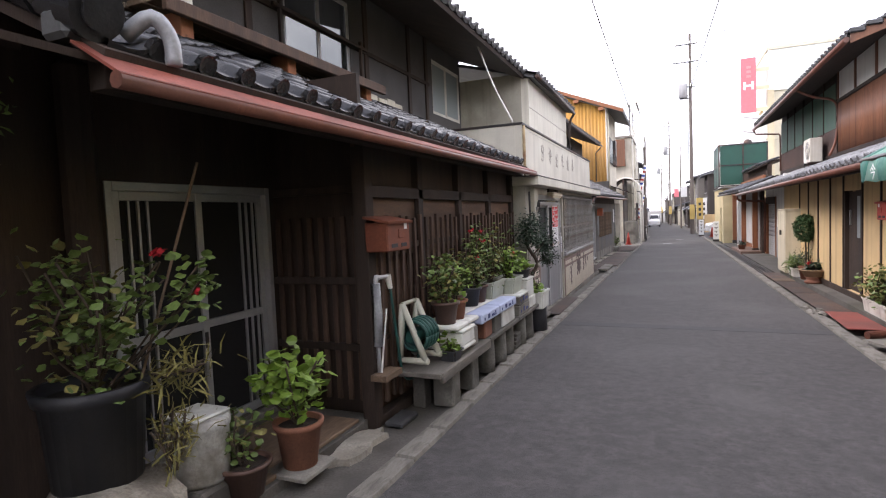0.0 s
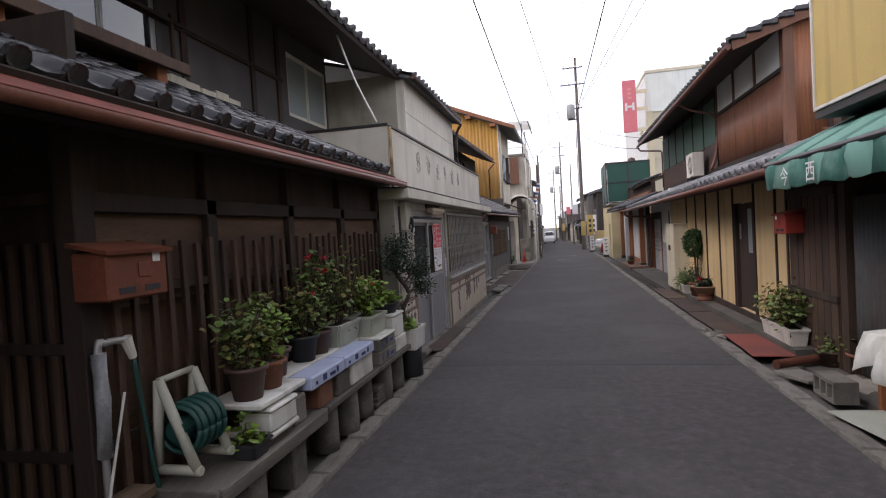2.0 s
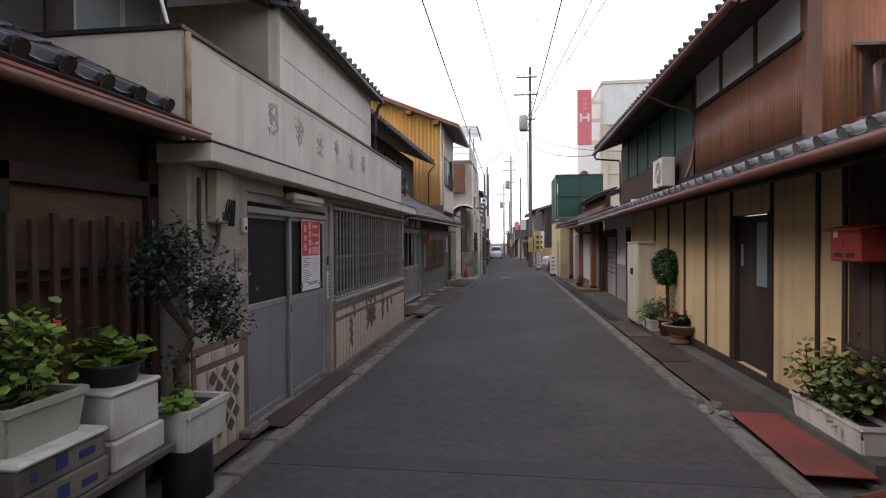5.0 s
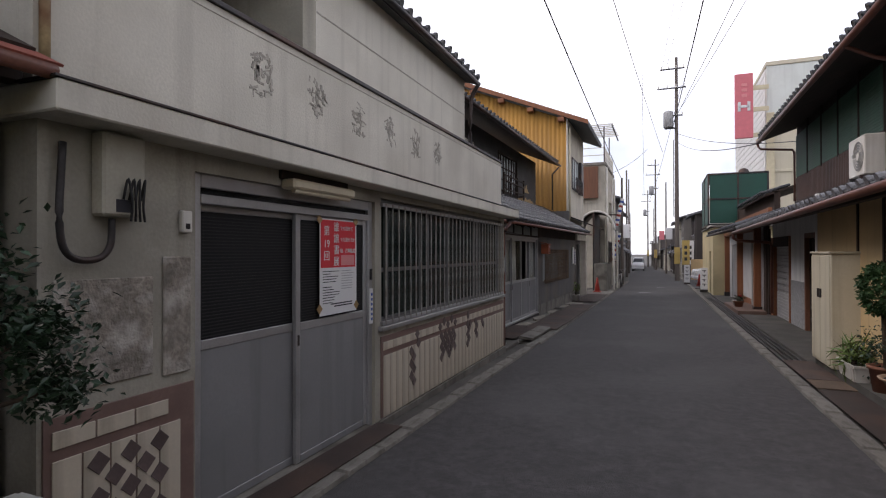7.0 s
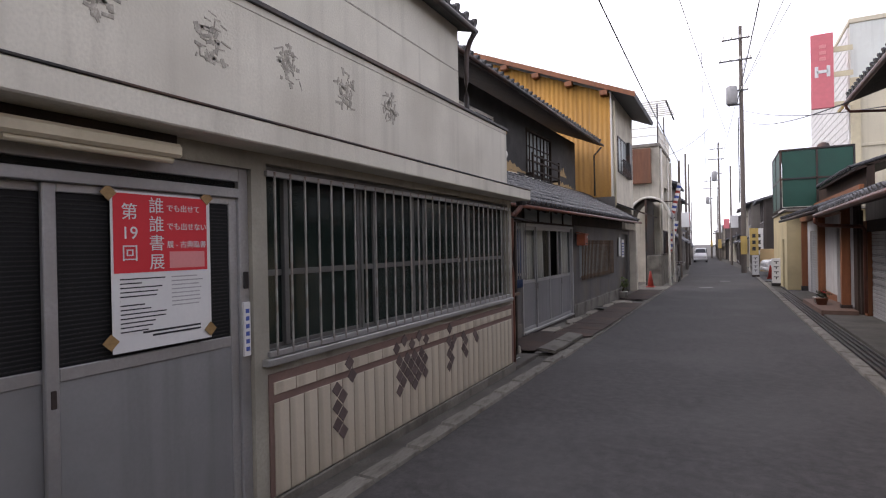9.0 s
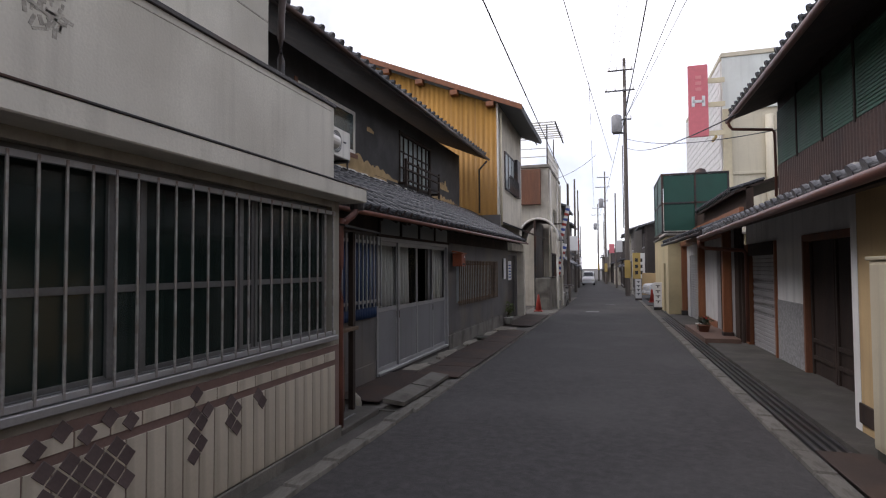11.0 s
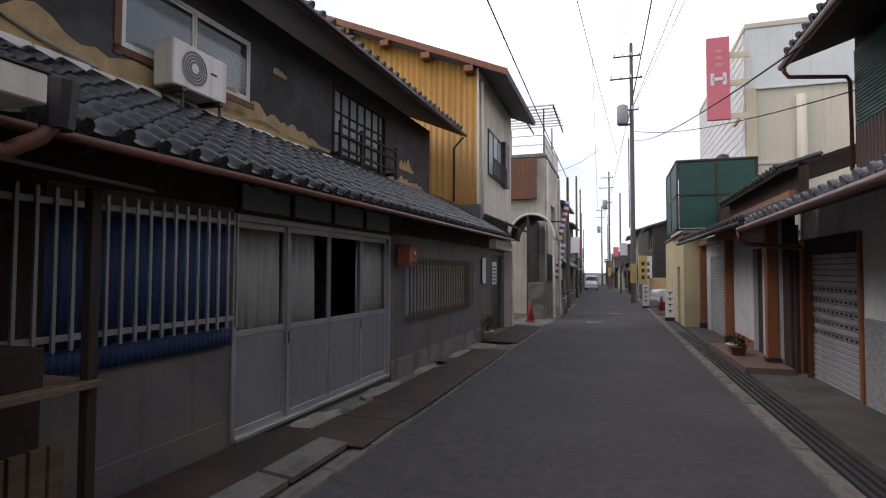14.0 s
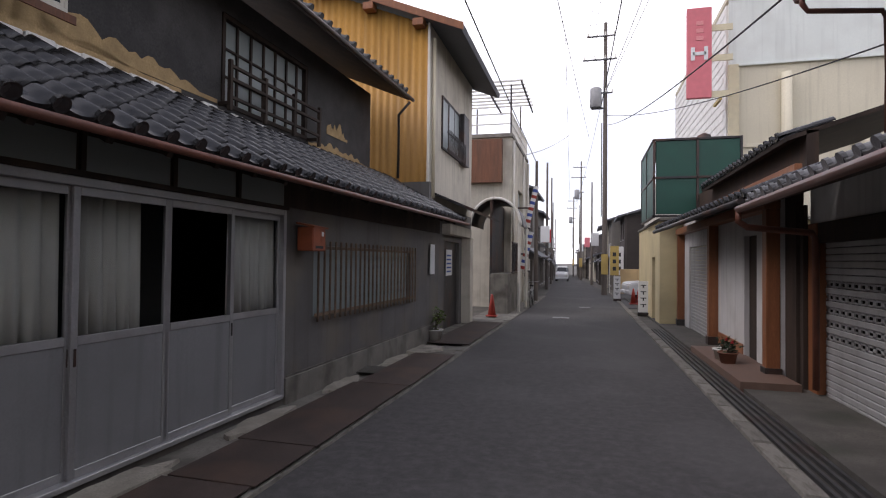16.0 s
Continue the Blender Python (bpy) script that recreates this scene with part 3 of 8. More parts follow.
struct(strip("pavement_1", concrete_dark, 2.46, 3.4, -8, 46, 0.03, 0.25, ""), "grey concrete apron in front of the houses", "pavement")
for k, x in enumerate((2.14, 2.22, 2.3, 2.38)):
    struct(strip("drain_grate", steel_grate, x, x + 0.03, 14.5, 31, 0.02, 0.03, ""), "long steel grating bar over the drain channel", "drain grate")
for k, x in enumerate((-2.04, -2.1, -2.16)):
    struct(strip("gutter_rail", alu, x, x + 0.022, 10.95, 16.0, 0.03 + 0.012 * k, 0.03, "", 6), "aluminium rail beside the gutter", "rail")


def plate(x0, x1, y0, y1, material, label, z=0.045, turn=0.0, tilt=0.0, name="steel_plate", th=0.012):
    m = pose((x0 + x1) / 2, (y0 + y1) / 2, g((y0 + y1) / 2) + z, -math.degrees(SLOPE), tilt, turn)
    ob = part(name, add_box(bmesh.new(), -(x1 - x0) / 2, (x1 - x0) / 2, -(y1 - y0) / 2, (y1 - y0) / 2, 0, th, 0.003), material, None, label, m)
    return tagged(ob, label, "plate")


# ---- shop with the sign parapet ----
def grid_window(parent, x, y0, y1, z0, z1, frame_mat, glass, panes=2, depth=0.05, t=0.035, side=1, rail=None, name="window"):
    """A sliding window in a wall facing +x (side 1) or -x: frame, sashes and panes."""
    s = side
    win = bx(name, frame_mat, parent, x, x - s * depth, y0, y1, z0, z0 + t, 0.003)
    for a, b, c, d in ((y0, y1, z1 - t, z1), (y0, y0 + t, z0 + t, z1 - t), (y1 - t, y1, z0 + t, z1 - t)):
        bx("frame", frame_mat, win, x, x - s * depth, a, b, c, d, 0.003)
    w = (y1 - y0 - 2 * t) / panes
    for i in range(panes):
        a = y0 + t + i * w
        off = 0.012 if i % 2 else 0.024
        bx("pane", glass, win, x - s * (off + 0.006), x - s * off, a + t * 0.8, a + w - t * 0.8, z0 + 1.8 * t, z1 - 1.8 * t, 0)
        for q in ((a, a + t * 0.8, z0 + t, z1 - t), (a + w - t * 0.8, a + w, z0 + t, z1 - t)):
            bx("stile", frame_mat, win, x - s * (off + 0.014), x - s * (off - 0.008), *q, 0.002)
        for q in ((a + t * 0.8, a + w - t * 0.8, z0 + t, z0 + 1.8 * t), (a + t * 0.8, a + w - t * 0.8, z1 - 1.8 * t, z1 - t)):
            bx("rail", frame_mat, win, x - s * (off + 0.014), x - s * (off - 0.008), *q, 0.002)
        if rail:
            bx("rail", frame_mat, win, x - s * (off + 0.014), x - s * (off - 0.008), a + t * 0.8, a + w - t * 0.8, rail - 0.02, rail + 0.02, 0.002)
    return win


BX, BF, BP = -2.02, -1.8, -2.05      # wall, canopy edge and sign parapet of the shop
Y0, Y1 = 8.04, 15.4
shop = thing("shop_house", (BX, 8.04, g(8)), "closed cream-rendered shop with a blank sign parapet and tiled dado", "house")
wall("wall", plaster_wall, shop, "x", BX, BX - 0.18, Y0, Y1, g(16) - 0.1, 2.1, [(8.88, 10.96, g(9) - 0.05, 1.93), (11.08, 15.26, 0.78, 1.98)], "grey-beige rendered front wall")
bx("side_wall", plaster_wall, shop, -6, BX - 0.18, Y0, Y0 + 0.15, -0.3, 2.1, 0)
bx("side_wall", plaster_wall, shop, -6, BX - 0.18, Y1 - 0.15, Y1, -0.4, 2.1, 0)
bx("floor_slab", concrete_dark, shop, -6, BX - 0.19, Y0 + 0.16, Y1 - 0.16, -0.4, -0.1, 0)
bx("inner_wall", interior_shade, shop, -4.2, -4.1, Y0 + 0.16, Y1 - 0.16, -0.1, 2.1, 0)
bx("canopy", plaster_cream, shop, BF, -2.35, Y0 - 0.06, Y1 + 0.16, 2.04, 2.17, 0.008, "projecting cream canopy slab")
bx("canopy_flashing", iron_dark, shop, BF + 0.006, -2.05, Y0 - 0.07, Y1 + 0.17, 2.171, 2.183, 0.002, "dark stained edge flashing")
bx("upper_slab", plaster_wall, shop, -6, BP - 0.02, Y0 + 0.01, Y1 - 0.01, 2.1, 2.3, 0)
wall("sign_parapet", plaster_cream, shop, "x", BP, BP - 0.1, Y0, Y1 - 0.05, 2.183, 2.95, (), "cream sign parapet with scars of removed letters")
bx("parapet_side", plaster_cream, shop, BP - 0.1, -4.05, Y0, Y0 + 0.1, 2.3, 2.95, 0.004)
bx("parapet_cap", iron_dark, shop, BP + 0.02, BP - 0.13, Y0 - 0.02, Y1 - 0.03, 2.951, 2.985, 0.004, "dark metal parapet cap")
bx("parapet_cap", iron_dark, shop, BP - 0.13, -4.05, Y0 - 0.02, Y0 + 0.12, 2.951, 2.985, 0.004)
bx("joint", stain_mark, shop, BP + 0.003, BP - 0.01, Y0 + 0.5, Y1 - 0.1, 2.9, 2.906, 0)
UX = -2.6
wall("upper_wall", plaster_cream, shop, "x", UX, UX - 0.15, 10.87, 15.08, 2.3, 4.32, (), "plain pale upper wall")
bx("upper_side", plaster_wall, shop, UX - 0.15, -6, 10.87, 11.02, 2.3, 4.42, 0, "grey-beige side wall of the upper storey")
bx("upper_side", plaster_wall, shop, UX - 0.15, -6, 14.93, 15.08, 2.3, 4.42, 0)
bx("joint", stain_mark, shop, UX + 0.004, UX - 0.01, 10.88, 15.07, 3.74, 3.755, 0)
slab("roof", roof_tile_dark, shop, [(UX + 0.16, 10.75, 4.34), (UX + 0.16, 15.2, 4.34), (-6, 15.2, 5.3), (-6, 10.75, 5.3)], 0.06, "dark tiled roof edge")
tile_roof(shop, (UX + 0.2, 10.72, 4.34), (0, 1, 0), (-0.97, 0, 0.27), 17, 4, roof_tile_dark, name="roof_tile")
tube("gutter", iron_dark, shop, [(UX + 0.2, 10.75, 4.31), (UX + 0.2, 15.22, 4.28)], 0.04)
tube("downpipe", iron_dark, shop, curve_pts([(UX + 0.2, 15.18, 4.26), (UX + 0.1, 15.2, 4.1), (UX + 0.06, 15.2, 3.8), (UX + 0.06, 15.2, 3.0)], 4), 0.035)
tube("rusty_pipe", mat("rust-streaked cream pipe", (0.42, 0.32, 0.17), 0.7, var=0.3, stain=RUST, stain_amt=0.8, stain_scale=5), shop, [(BP + 0.03, Y0 + 0.03, 2.19), (BP + 0.03, Y0 + 0.03, 2.94)], 0.022, label="rust-streaked cream corner pipe")


def letter_scars():
    rng = random.Random(5)
    for y, z in ((9.46, 2.65), (10.1, 2.66), (10.72, 2.65), (11.34, 2.66), (11.93, 2.65), (12.55, 2.63)):
        bm = bmesh.new()
        for k in range(44):
            a, b = max(-0.1, min(0.1, rng.gauss(0, 0.06))), max(-0.13, min(0.13, rng.gauss(0, 0.085)))
            w, h = (rng.uniform(0.008, 0.03), rng.uniform(0.02, 0.07)) if rng.random() < 0.6 else (rng.uniform(0.03, 0.09), rng.uniform(0.006, 0.02))
            tilt = pose(BP + 0.001 + 0.0004 * (k % 5), y + a, z + b, rng.uniform(-25, 25), 0, 0)
            add_box(bm, -0.001, 0.001, -w / 2, w / 2, -h / 2, h / 2, 0, tilt)
        tagged(part("letter_scar", bm, stain_mark, shop, "dark scar of a removed letter"), "", "", "", "stuff")


letter_scars()


def shop_doors():
    x = BX - 0.03
    d = bx("door_frame", alu, shop, x, x - 0.1, 8.88, 8.95, -0.1, 1.93, 0.004)
    bx("jamb", alu, d, x, x - 0.1, 10.89, 10.96, -0.12, 1.93, 0.004)
    bx("head", alu, d, x, x - 0.1, 8.95, 10.89, 1.85, 1.93, 0.004)
    bx("transom", alu, d, x + 0.005, x - 0.09, 8.95, 10.89, 1.755, 1.81, 0.004)
    bx("sill", concrete, d, x + 0.06, x - 0.1, 8.95, 10.89, -0.2, -0.09, 0.004)
    bx("fanlight", glass_dark, d, x - 0.03, x - 0.036, 8.95, 10.89, 1.81, 1.85, 0)
    for k, (a, b, off) in enumerate(((8.95, 9.93, 0.055), (9.86, 10.89, 0.02))):
        xx = x - off
        p = bx("sliding_door", alu_panel, shop, xx - 0.006, xx - 0.02, a + 0.05, b - 0.05, -0.03, 0.89, 0.002, "grey aluminium sliding door with a dark screened upper half")
        bx("stile", alu, p, xx, xx - 0.03, a, a + 0.055, -0.085, 1.755, 0.004)
        bx("stile", alu, p, xx, xx - 0.03, b - 0.055, b, -0.085, 1.755, 0.004)
        bx("mid_rail", alu, p, xx, xx - 0.03, a + 0.055, b - 0.055, 0.89, 0.95, 0.004)
        bx("bottom_rail", alu_panel, p, xx, xx - 0.03, a + 0.055, b - 0.055, -0.085, -0.03, 0.004)
        bx("top_rail", alu, p, xx, xx - 0.03, a + 0.055, b - 0.055, 1.715, 1.755, 0.004)
        bx("screen", screen_mesh, p, xx - 0.012, xx - 0.018, a + 0.055, b - 0.055, 0.95, 1.715, 0, "black ribbed screen")
        bm = bmesh.new()
        for i in range(36):
            add_box(bm, xx - 0.012, xx - 0.0085, a + 0.056, b - 0.056, 0.962 + i * 0.0206, 0.968 + i * 0.0206)
        tagged(part("screen_ribs", bm, rubber, p), "", "", "", "stuff")
        hy = a + 0.03 if k else b - 0.03
        bx("pull", iron_dark, p, xx + 0.004, xx - 0.004, hy - 0.012, hy + 0.012, 0.78, 0.86, 0.003)
    bx("lock", iron_dark, d, x + 0.012, x, 10.91, 10.945, 1.22, 1.32, 0.003)


shop_doors()


def shop_window():
    x = BX - 0.04
    w = grid_window(shop, x - 0.02, 11.08, 15.26, 0.78, 1.98, alu_dark, glass_green, 4, 0.09, 0.035, rail=1.3)
    bx("sill", alu, w, BX + 0.05, BX - 0.06, 11.02, 15.3, 0.735, 0.778, 0.004)
    bx("bar_rail", alu, w, BX + 0.03, BX, 11.06, 15.28, 0.785, 0.82, 0.003)
    bx("bar_rail", alu, w, BX + 0.03, BX, 11.06, 15.28, 1.90, 1.935, 0.003)
    me = bpy.data.meshes.new("bar")
    bm = add_box(bmesh.new(), -0.0065, 0.0065, -0.0065, 0.0065, -0.57, 0.57, 0.002)
    bm.to_mesh(me)
    bm.free()
    me.materials.append(mat("rust-flecked steel bar", (0.36, 0.35, 0.33), 0.5, 0.4, var=0.3, scale=9, fine=60, stain=RUST, stain_amt=0.7, stain_scale=6))
    for i in range(31):
        piece("bar", me, w, "", Matrix.Translation((BX + 0.03, 11.12 + i * 0.1367, 1.36)))
    for y in (11.3, 12.32, 12.94, 14.02):
        bx("mullion", alu_dark, w, x - 0.01, x - 0.08, y - 0.02, y + 0.02, 0.83, 1.93, 0.003)


shop_window()


patch_stone = mat("worn mottled stone", (0.27, 0.24, 0.2), 0.85, var=0.45, scale=8, fine=40, bump=0.9, stain=(0.5, 0.47, 0.42), stain_amt=0.8, stain_scale=5.5, bump_dist=0.012)


def dado(parent, y0, y1, z0, z1, marks, zrow, hs=0.03):
    """Tiled dado: band, row of small bricks, band, upright tiles, and diamonds laid over them."""
    bed = bx("tile_bed", tile_brown, parent, BX + 0.012, BX, y0, y1, z0, z1, 0.002, "brown-pink tiled dado with cream tiles")
    def tile(w, h):
        me = bpy.data.meshes.new("tile")
        bm = add_box(bmesh.new(), 0, 0.007, -w / 2 + 0.004, w / 2 - 0.004, -h / 2 + 0.004, h / 2 - 0.004, 0.002)
        bm.to_mesh(me)
        bm.free()
        me.materials.append(tile_cream)
        return me
    small, w = tile(0.2, 0.085), 0.1355
    n = int((y1 - y0 - 0.04) / 0.2)
    for i in range(n):
        piece("tile", small, bed, "", Matrix.Translation((BX + 0.012, y0 + 0.03 + (i + 0.5) * 0.2, zrow)))
    hh = zrow - 0.085 - z0
    tall = tile(w, hh)
    n = int((y1 - y0 - 0.04) / w)
    for i in range(n):
        piece("tile", tall, bed, "", Matrix.Translation((BX + 0.012, y0 + 0.03 + (i + 0.5) * w, z0 + hh / 2)))
    dm = bpy.data.meshes.new("diamond_tile")
    bm = add_box(bmesh.new(), 0, 0.006, -hs, hs, -hs, hs, 0.002, pose(0, 0, 0, 45, 0, 0))
    bm.to_mesh(dm)
    bm.free()
    dm.materials.append(tile_grey)
    for y, z in marks:
        piece("diamond_tile", dm, bed, "", Matrix.Translation((BX + 0.019, y, z)))


D = 0.1
MARKS = [(11.7 + (i % 2) * 0.064, 0.44 - i * 0.064) for i in range(6)] + [(11.88, 0.5), (11.85, 0.6)]
MARKS += [(12.54 + i * 0.128 + (j % 2) * 0.064, 0.48 - j * 0.064) for j in range(5) for i in range(4) if not (j == 4 and i in (1, 3))] + [(12.5 + i * 0.128, 0.59 + 0.05 * (i % 2)) for i in range(5)]
MARKS += [(13.48 + (j % 2) * 0.064, 0.5 - j * 0.064) for j in range(5)] + [(13.6, 0.5), (13.5, 0.62)]
MARKS += [(13.82 + (j % 2) * 0.064, 0.5 - j * 0.064) for j in range(4)] + [(14.12 + (j % 2) * 0.05, 0.48 - j * 0.06) for j in range(2)]
dado(shop, 11.06, Y1 - 0.02, g(13) + 0.08, 0.68, MARKS, 0.585, 0.04)
dado(shop, Y0 + 0.02, 8.86, g(8) + 0.0, 0.76, [(8.3 + i * 0.165 + (j % 2) * 0.083, 0.5 - j * 0.083) for j in range(6) for i in range(3) if i + j % 2 < 3], 0.66, 0.04)
bx("stone_patch", patch_stone, shop, BX + 0.01, BX, 8.1, 8.6, 0.85, 1.35, 0.006, "worn grey stone facing patch")
bx("stone_patch", patch_stone, shop, BX + 0.014, BX, 8.66, 8.84, 0.82, 1.45, 0.006)
bx("skirting", concrete, shop, BX + 0.03, BX, 11.0, Y1, g(15) - 0.1, g(13) + 0.07, 0.006, "stained concrete plinth")

# ---- old dark house with the lattice front ----
AX = -2.25
AE, AZ = -1.98, 2.26
old = thing("old_timber_house", (AX, 3.0, 0), "dark weathered two-storey timber house with lattice front and tiled eaves", "house")
AU = -4.05
A0, A1 = -6.0, 10.85
# lower front: lattice wall, recess, door wall
bx("post", timber_dark, old, AX + 0.06, AX - 0.06, 3.68, 3.8, g(4), 2.2, 0.006)
for y in (4.72, 5.77, 6.85, 7.95):
    bx("post", timber_dark, old, AX + 0.05, AX - 0.05, y - 0.05, y + 0.05, g(8), 2.2, 0.006)
bx("lintel", timber_dark, old, AX + 0.05, AX - 0.05, 3.8, 8.0, 1.8, 1.9, 0.006)
bx("transom_board", board_brown, old, AX + 0.0, AX - 0.03, 3.8, 8.0, 1.3, 1.8, 0.003, "faded boards under the lintel")
bx("upper_board", timber_dark, old, AX - 0.02, AX - 0.06, 3.8, 8.0, 1.9, 2.4, 0)
bx("sill_beam", timber_dark, old, AX + 0.05, AX - 0.05, 3.8, 8.0, g(6), g(6) + 0.1, 0.006)
bx("back_board", board_brown, old, AX - 0.09, AX - 0.13, 3.8, 8.03, g(8), 2.4, 0)
bx("rail", timber_dark, old, AX + 0.045, AX + 0.02, 3.8, 8.0, 1.36, 1.41, 0.004)
bx("rail", timber_dark, old, AX + 0.045, AX + 0.02, 3.8, 8.0, 0.62, 0.67, 0.004)
slat = bpy.data.meshes.new("slat")
bm = add_box(bmesh.new(), -0.014, 0.014, -0.021, 0.021, -0.76, 0.76, 0.003)
bm.to_mesh(slat)
bm.free()
slat.materials.append(slat_brown)
for i in range(32):
    piece("slat", slat, old, "", Matrix.Translation((AX + 0.055, 3.88 + i * 0.1305, 0.88 + 0.02 * math.sin(i * 2.3))))
DX = -3.2
for i in range(8):
    piece("slat", slat, old, "", pose(AX - 0.12 - i * 0.11, 3.79, 0.9, 0, 0, 90))
for z in (0.55, 1.1, 1.85):
    bx("rail", timber_dark, old, AX - 0.06, DX, 3.77, 3.82, z, z + 0.06, 0.004)
bx("side_board", timber_dark, old, AX - 0.06, DX - 0.25, 3.83, 3.88, g(4), 2.8, 0)
slab("porch_ceiling", timber_dark, old, [(AE - 0.05, A0, 2.3), (AE - 0.05, 8.0, 2.3), (DX - 0.2, 8.0, 2.74), (DX - 0.2, A0, 2.74)], 0.03)
bx("round_post", timber_dark, old, DX + 0.02, DX + 0.2, 1.98, 2.16, 0.03, 2.6, 0.06, "thick rounded timber post")
wall("door_wall", timber_dark, old, "x", DX, DX - 0.12, A0, 3.83, g(0) - 0.1, 2.8, [(2.28, 3.76, 0.08, 1.93)], "dark timber wall round the entrance")


def old_door():
    x = DX - 0.02
    d = bx("door_frame", alu, old, x + 0.03, x - 0.06, 2.28, 2.33, 0.08, 1.93, 0.004, "dull aluminium door frame")
    bx("jamb", alu, d, x + 0.03, x - 0.06, 3.71, 3.76, 0.08, 1.93, 0.004)
    bx("head", alu, d, x + 0.03, x - 0.06, 2.33, 3.71, 1.87, 1.93, 0.004)
    bx("sill", concrete, d, x + 0.1, x - 0.06, 2.28, 3.76, -0.1, 0.08, 0.004)
    for k, (a, b, off) in enumerate(((2.33, 3.04, 0.0), (3.0, 3.71, 0.035))):
        xx = x - off
        p = bx("sliding_door", screen_mesh, old, xx - 0.01, xx - 0.016, a + 0.05, b - 0.05, 0.12, 1.84, 0, "sliding door of dark screen with slim aluminium bars")
        for q in ((a, a + 0.055, 0.08, 1.87), (b - 0.055, b, 0.08, 1.87), (a + 0.055, b - 0.055, 0.08, 0.15), (a + 0.055, b - 0.055, 0.86, 0.92), (a + 0.055, b - 0.055, 1.81, 1.87)):
            bx("rail", alu, p, xx + 0.012, xx - 0.022, *q, 0.003)
        for yy in ((a + 0.12, a + 0.19) if k == 0 else (b - 0.24, b - 0.17)) + ((a + 0.26,) if k == 0 else (b - 0.1,)):
            bx("bar", alu, p, xx + 0.01, xx - 0.012, yy - 0.008, yy + 0.008, 0.92, 1.81, 0.002)
            bx("bar", alu, p, xx + 0.01, xx - 0.012, yy - 0.008, yy + 0.008, 0.15, 0.86, 0.002)
        bx("pull", iron_dark, p, xx + 0.018, xx - 0.002, (b - 0.05 if k == 0 else a + 0.02), (b - 0.02 if k == 0 else a + 0.05), 0.72, 0.84, 0.003)


old_door()
bx("floor_slab", concrete_dark, old, -8, AX, 3.9, 8.0, g(8) - 0.2, g(8), 0)
bx("porch_floor", concrete_dark, old, DX, AX - 0.02, A0, 3.8, -0.2, 0.03, 0.005)
bx("inner_wall", interior_shade, old, -5.6, -5.5, A0, 3.8, -0.2, 2.4, 0)
# lower roof
slab("side_roof", timber_dark, old, [(AE - 0.45, A0, 2.42), (AE - 0.45, 1.44, 2.42), (AU + 0.02, 1.44, 3.05), (AU + 0.02, A0, 3.05)], 0.05)
slab("roof", timber_dark, old, [(AE + 0.02, 1.45, AZ + 0.05), (AE + 0.02, 8.0, AZ + 0.05), (AU + 0.02, 8.0, 3.32), (AU + 0.02, 1.45, 3.32)], 0.05, "dark boarded eaves carrying tiles")
ROOF_UP = Vector((AU - AE, 0, 3.32 - AZ - 0.05)).normalized()
slab("tin_edge", red_tin, old, [(AE + 0.16, 1.4, AZ - 0.07), (AE + 0.16, 8.02, AZ - 0.03), (AE - 0.1, 8.02, AZ + 0.09), (AE - 0.1, 1.4, AZ + 0.09)], 0.012, "rusting red tin eave apron")
tube("gutter", copper_pipe, old, [(AE + 0.13, 1.4, AZ - 0.09), (AE + 0.13, 8.0, AZ - 0.06)], 0.035, label="rusty half-round gutter")
bx("eave_beam", timber_dark, old, AE - 0.06, AE - 0.16, 1.5, 8.0, AZ - 0.08, AZ + 0.04, 0.004)
raf = bpy.data.meshes.new("rafter")
bm = add_box(bmesh.new(), -0.55, 0.0, -0.025, 0.025, -0.03, 0.03, 0.003)
bm.to_mesh(raf)
bm.free()
raf.materials.append(timber_dark)
for i in range(15):
    piece("rafter", raf, old, "", pose(AE - 0.02, 1.6 + i * 0.45, AZ + 0.0, 0, 21.5, 0))
tile_roof(old, (AE - 0.04, 1.5, AZ + 0.075), (0, 1, 0), ROOF_UP, 24, 9, roof_tile)
ridge = bx("ridge", roof_tile_dark, old, AE - 0.1, AE - 0.25, 1.38, 1.54, AZ + 0.1, AZ + 0.22, 0.02, "ridge of round tiles down the roof's edge")
for k in range(9):
    o = Vector((AE - 0.1, 1.46, AZ + 0.2)) + ROOF_UP * (k * 0.24)
    part("ridge_tile", add_rod(bmesh.new(), o, o + ROOF_UP * 0.26, 0.085, 0.075, 12), roof_tile, ridge)
part("ridge_end", add_rod(add_rod(bmesh.new(), (AE - 0.02, 1.46, AZ + 0.19), (AE - 0.12, 1.46, AZ + 0.23), 0.11, n=18), (AE - 0.0, 1.46, AZ + 0.185), (AE - 0.04, 1.46, AZ + 0.2), 0.07, n=14), roof_tile, ridge, "round ornamental end tile")
tube("elbow", mat("grey lead", (0.3, 0.31, 0.32), 0.5, 0.3), old, curve_pts([(AE - 0.1, 1.62, AZ + 0.16), (AE + 0.0, 1.68, AZ + 0.24), (AE + 0.03, 1.74, AZ + 0.16), (AE + 0.03, 1.75, AZ + 0.05)], 4), 0.035)
bm = bmesh.new()
for i in range(25):
    rr = random.Random(i)
    add_box(bm, AU, AU + 0.1 + rr.uniform(0, 0.03), 1.5 + i * 0.256, 1.75 + i * 0.256, 3.3 + rr.uniform(-0.01, 0.01), 3.43 + rr.uniform(-0.02, 0.02), 0.012)
tagged(part("mortar_fillet", bm, plaster_offwhite, old, "cream mortar fillet where roof meets wall"), "", "", "", "stuff")
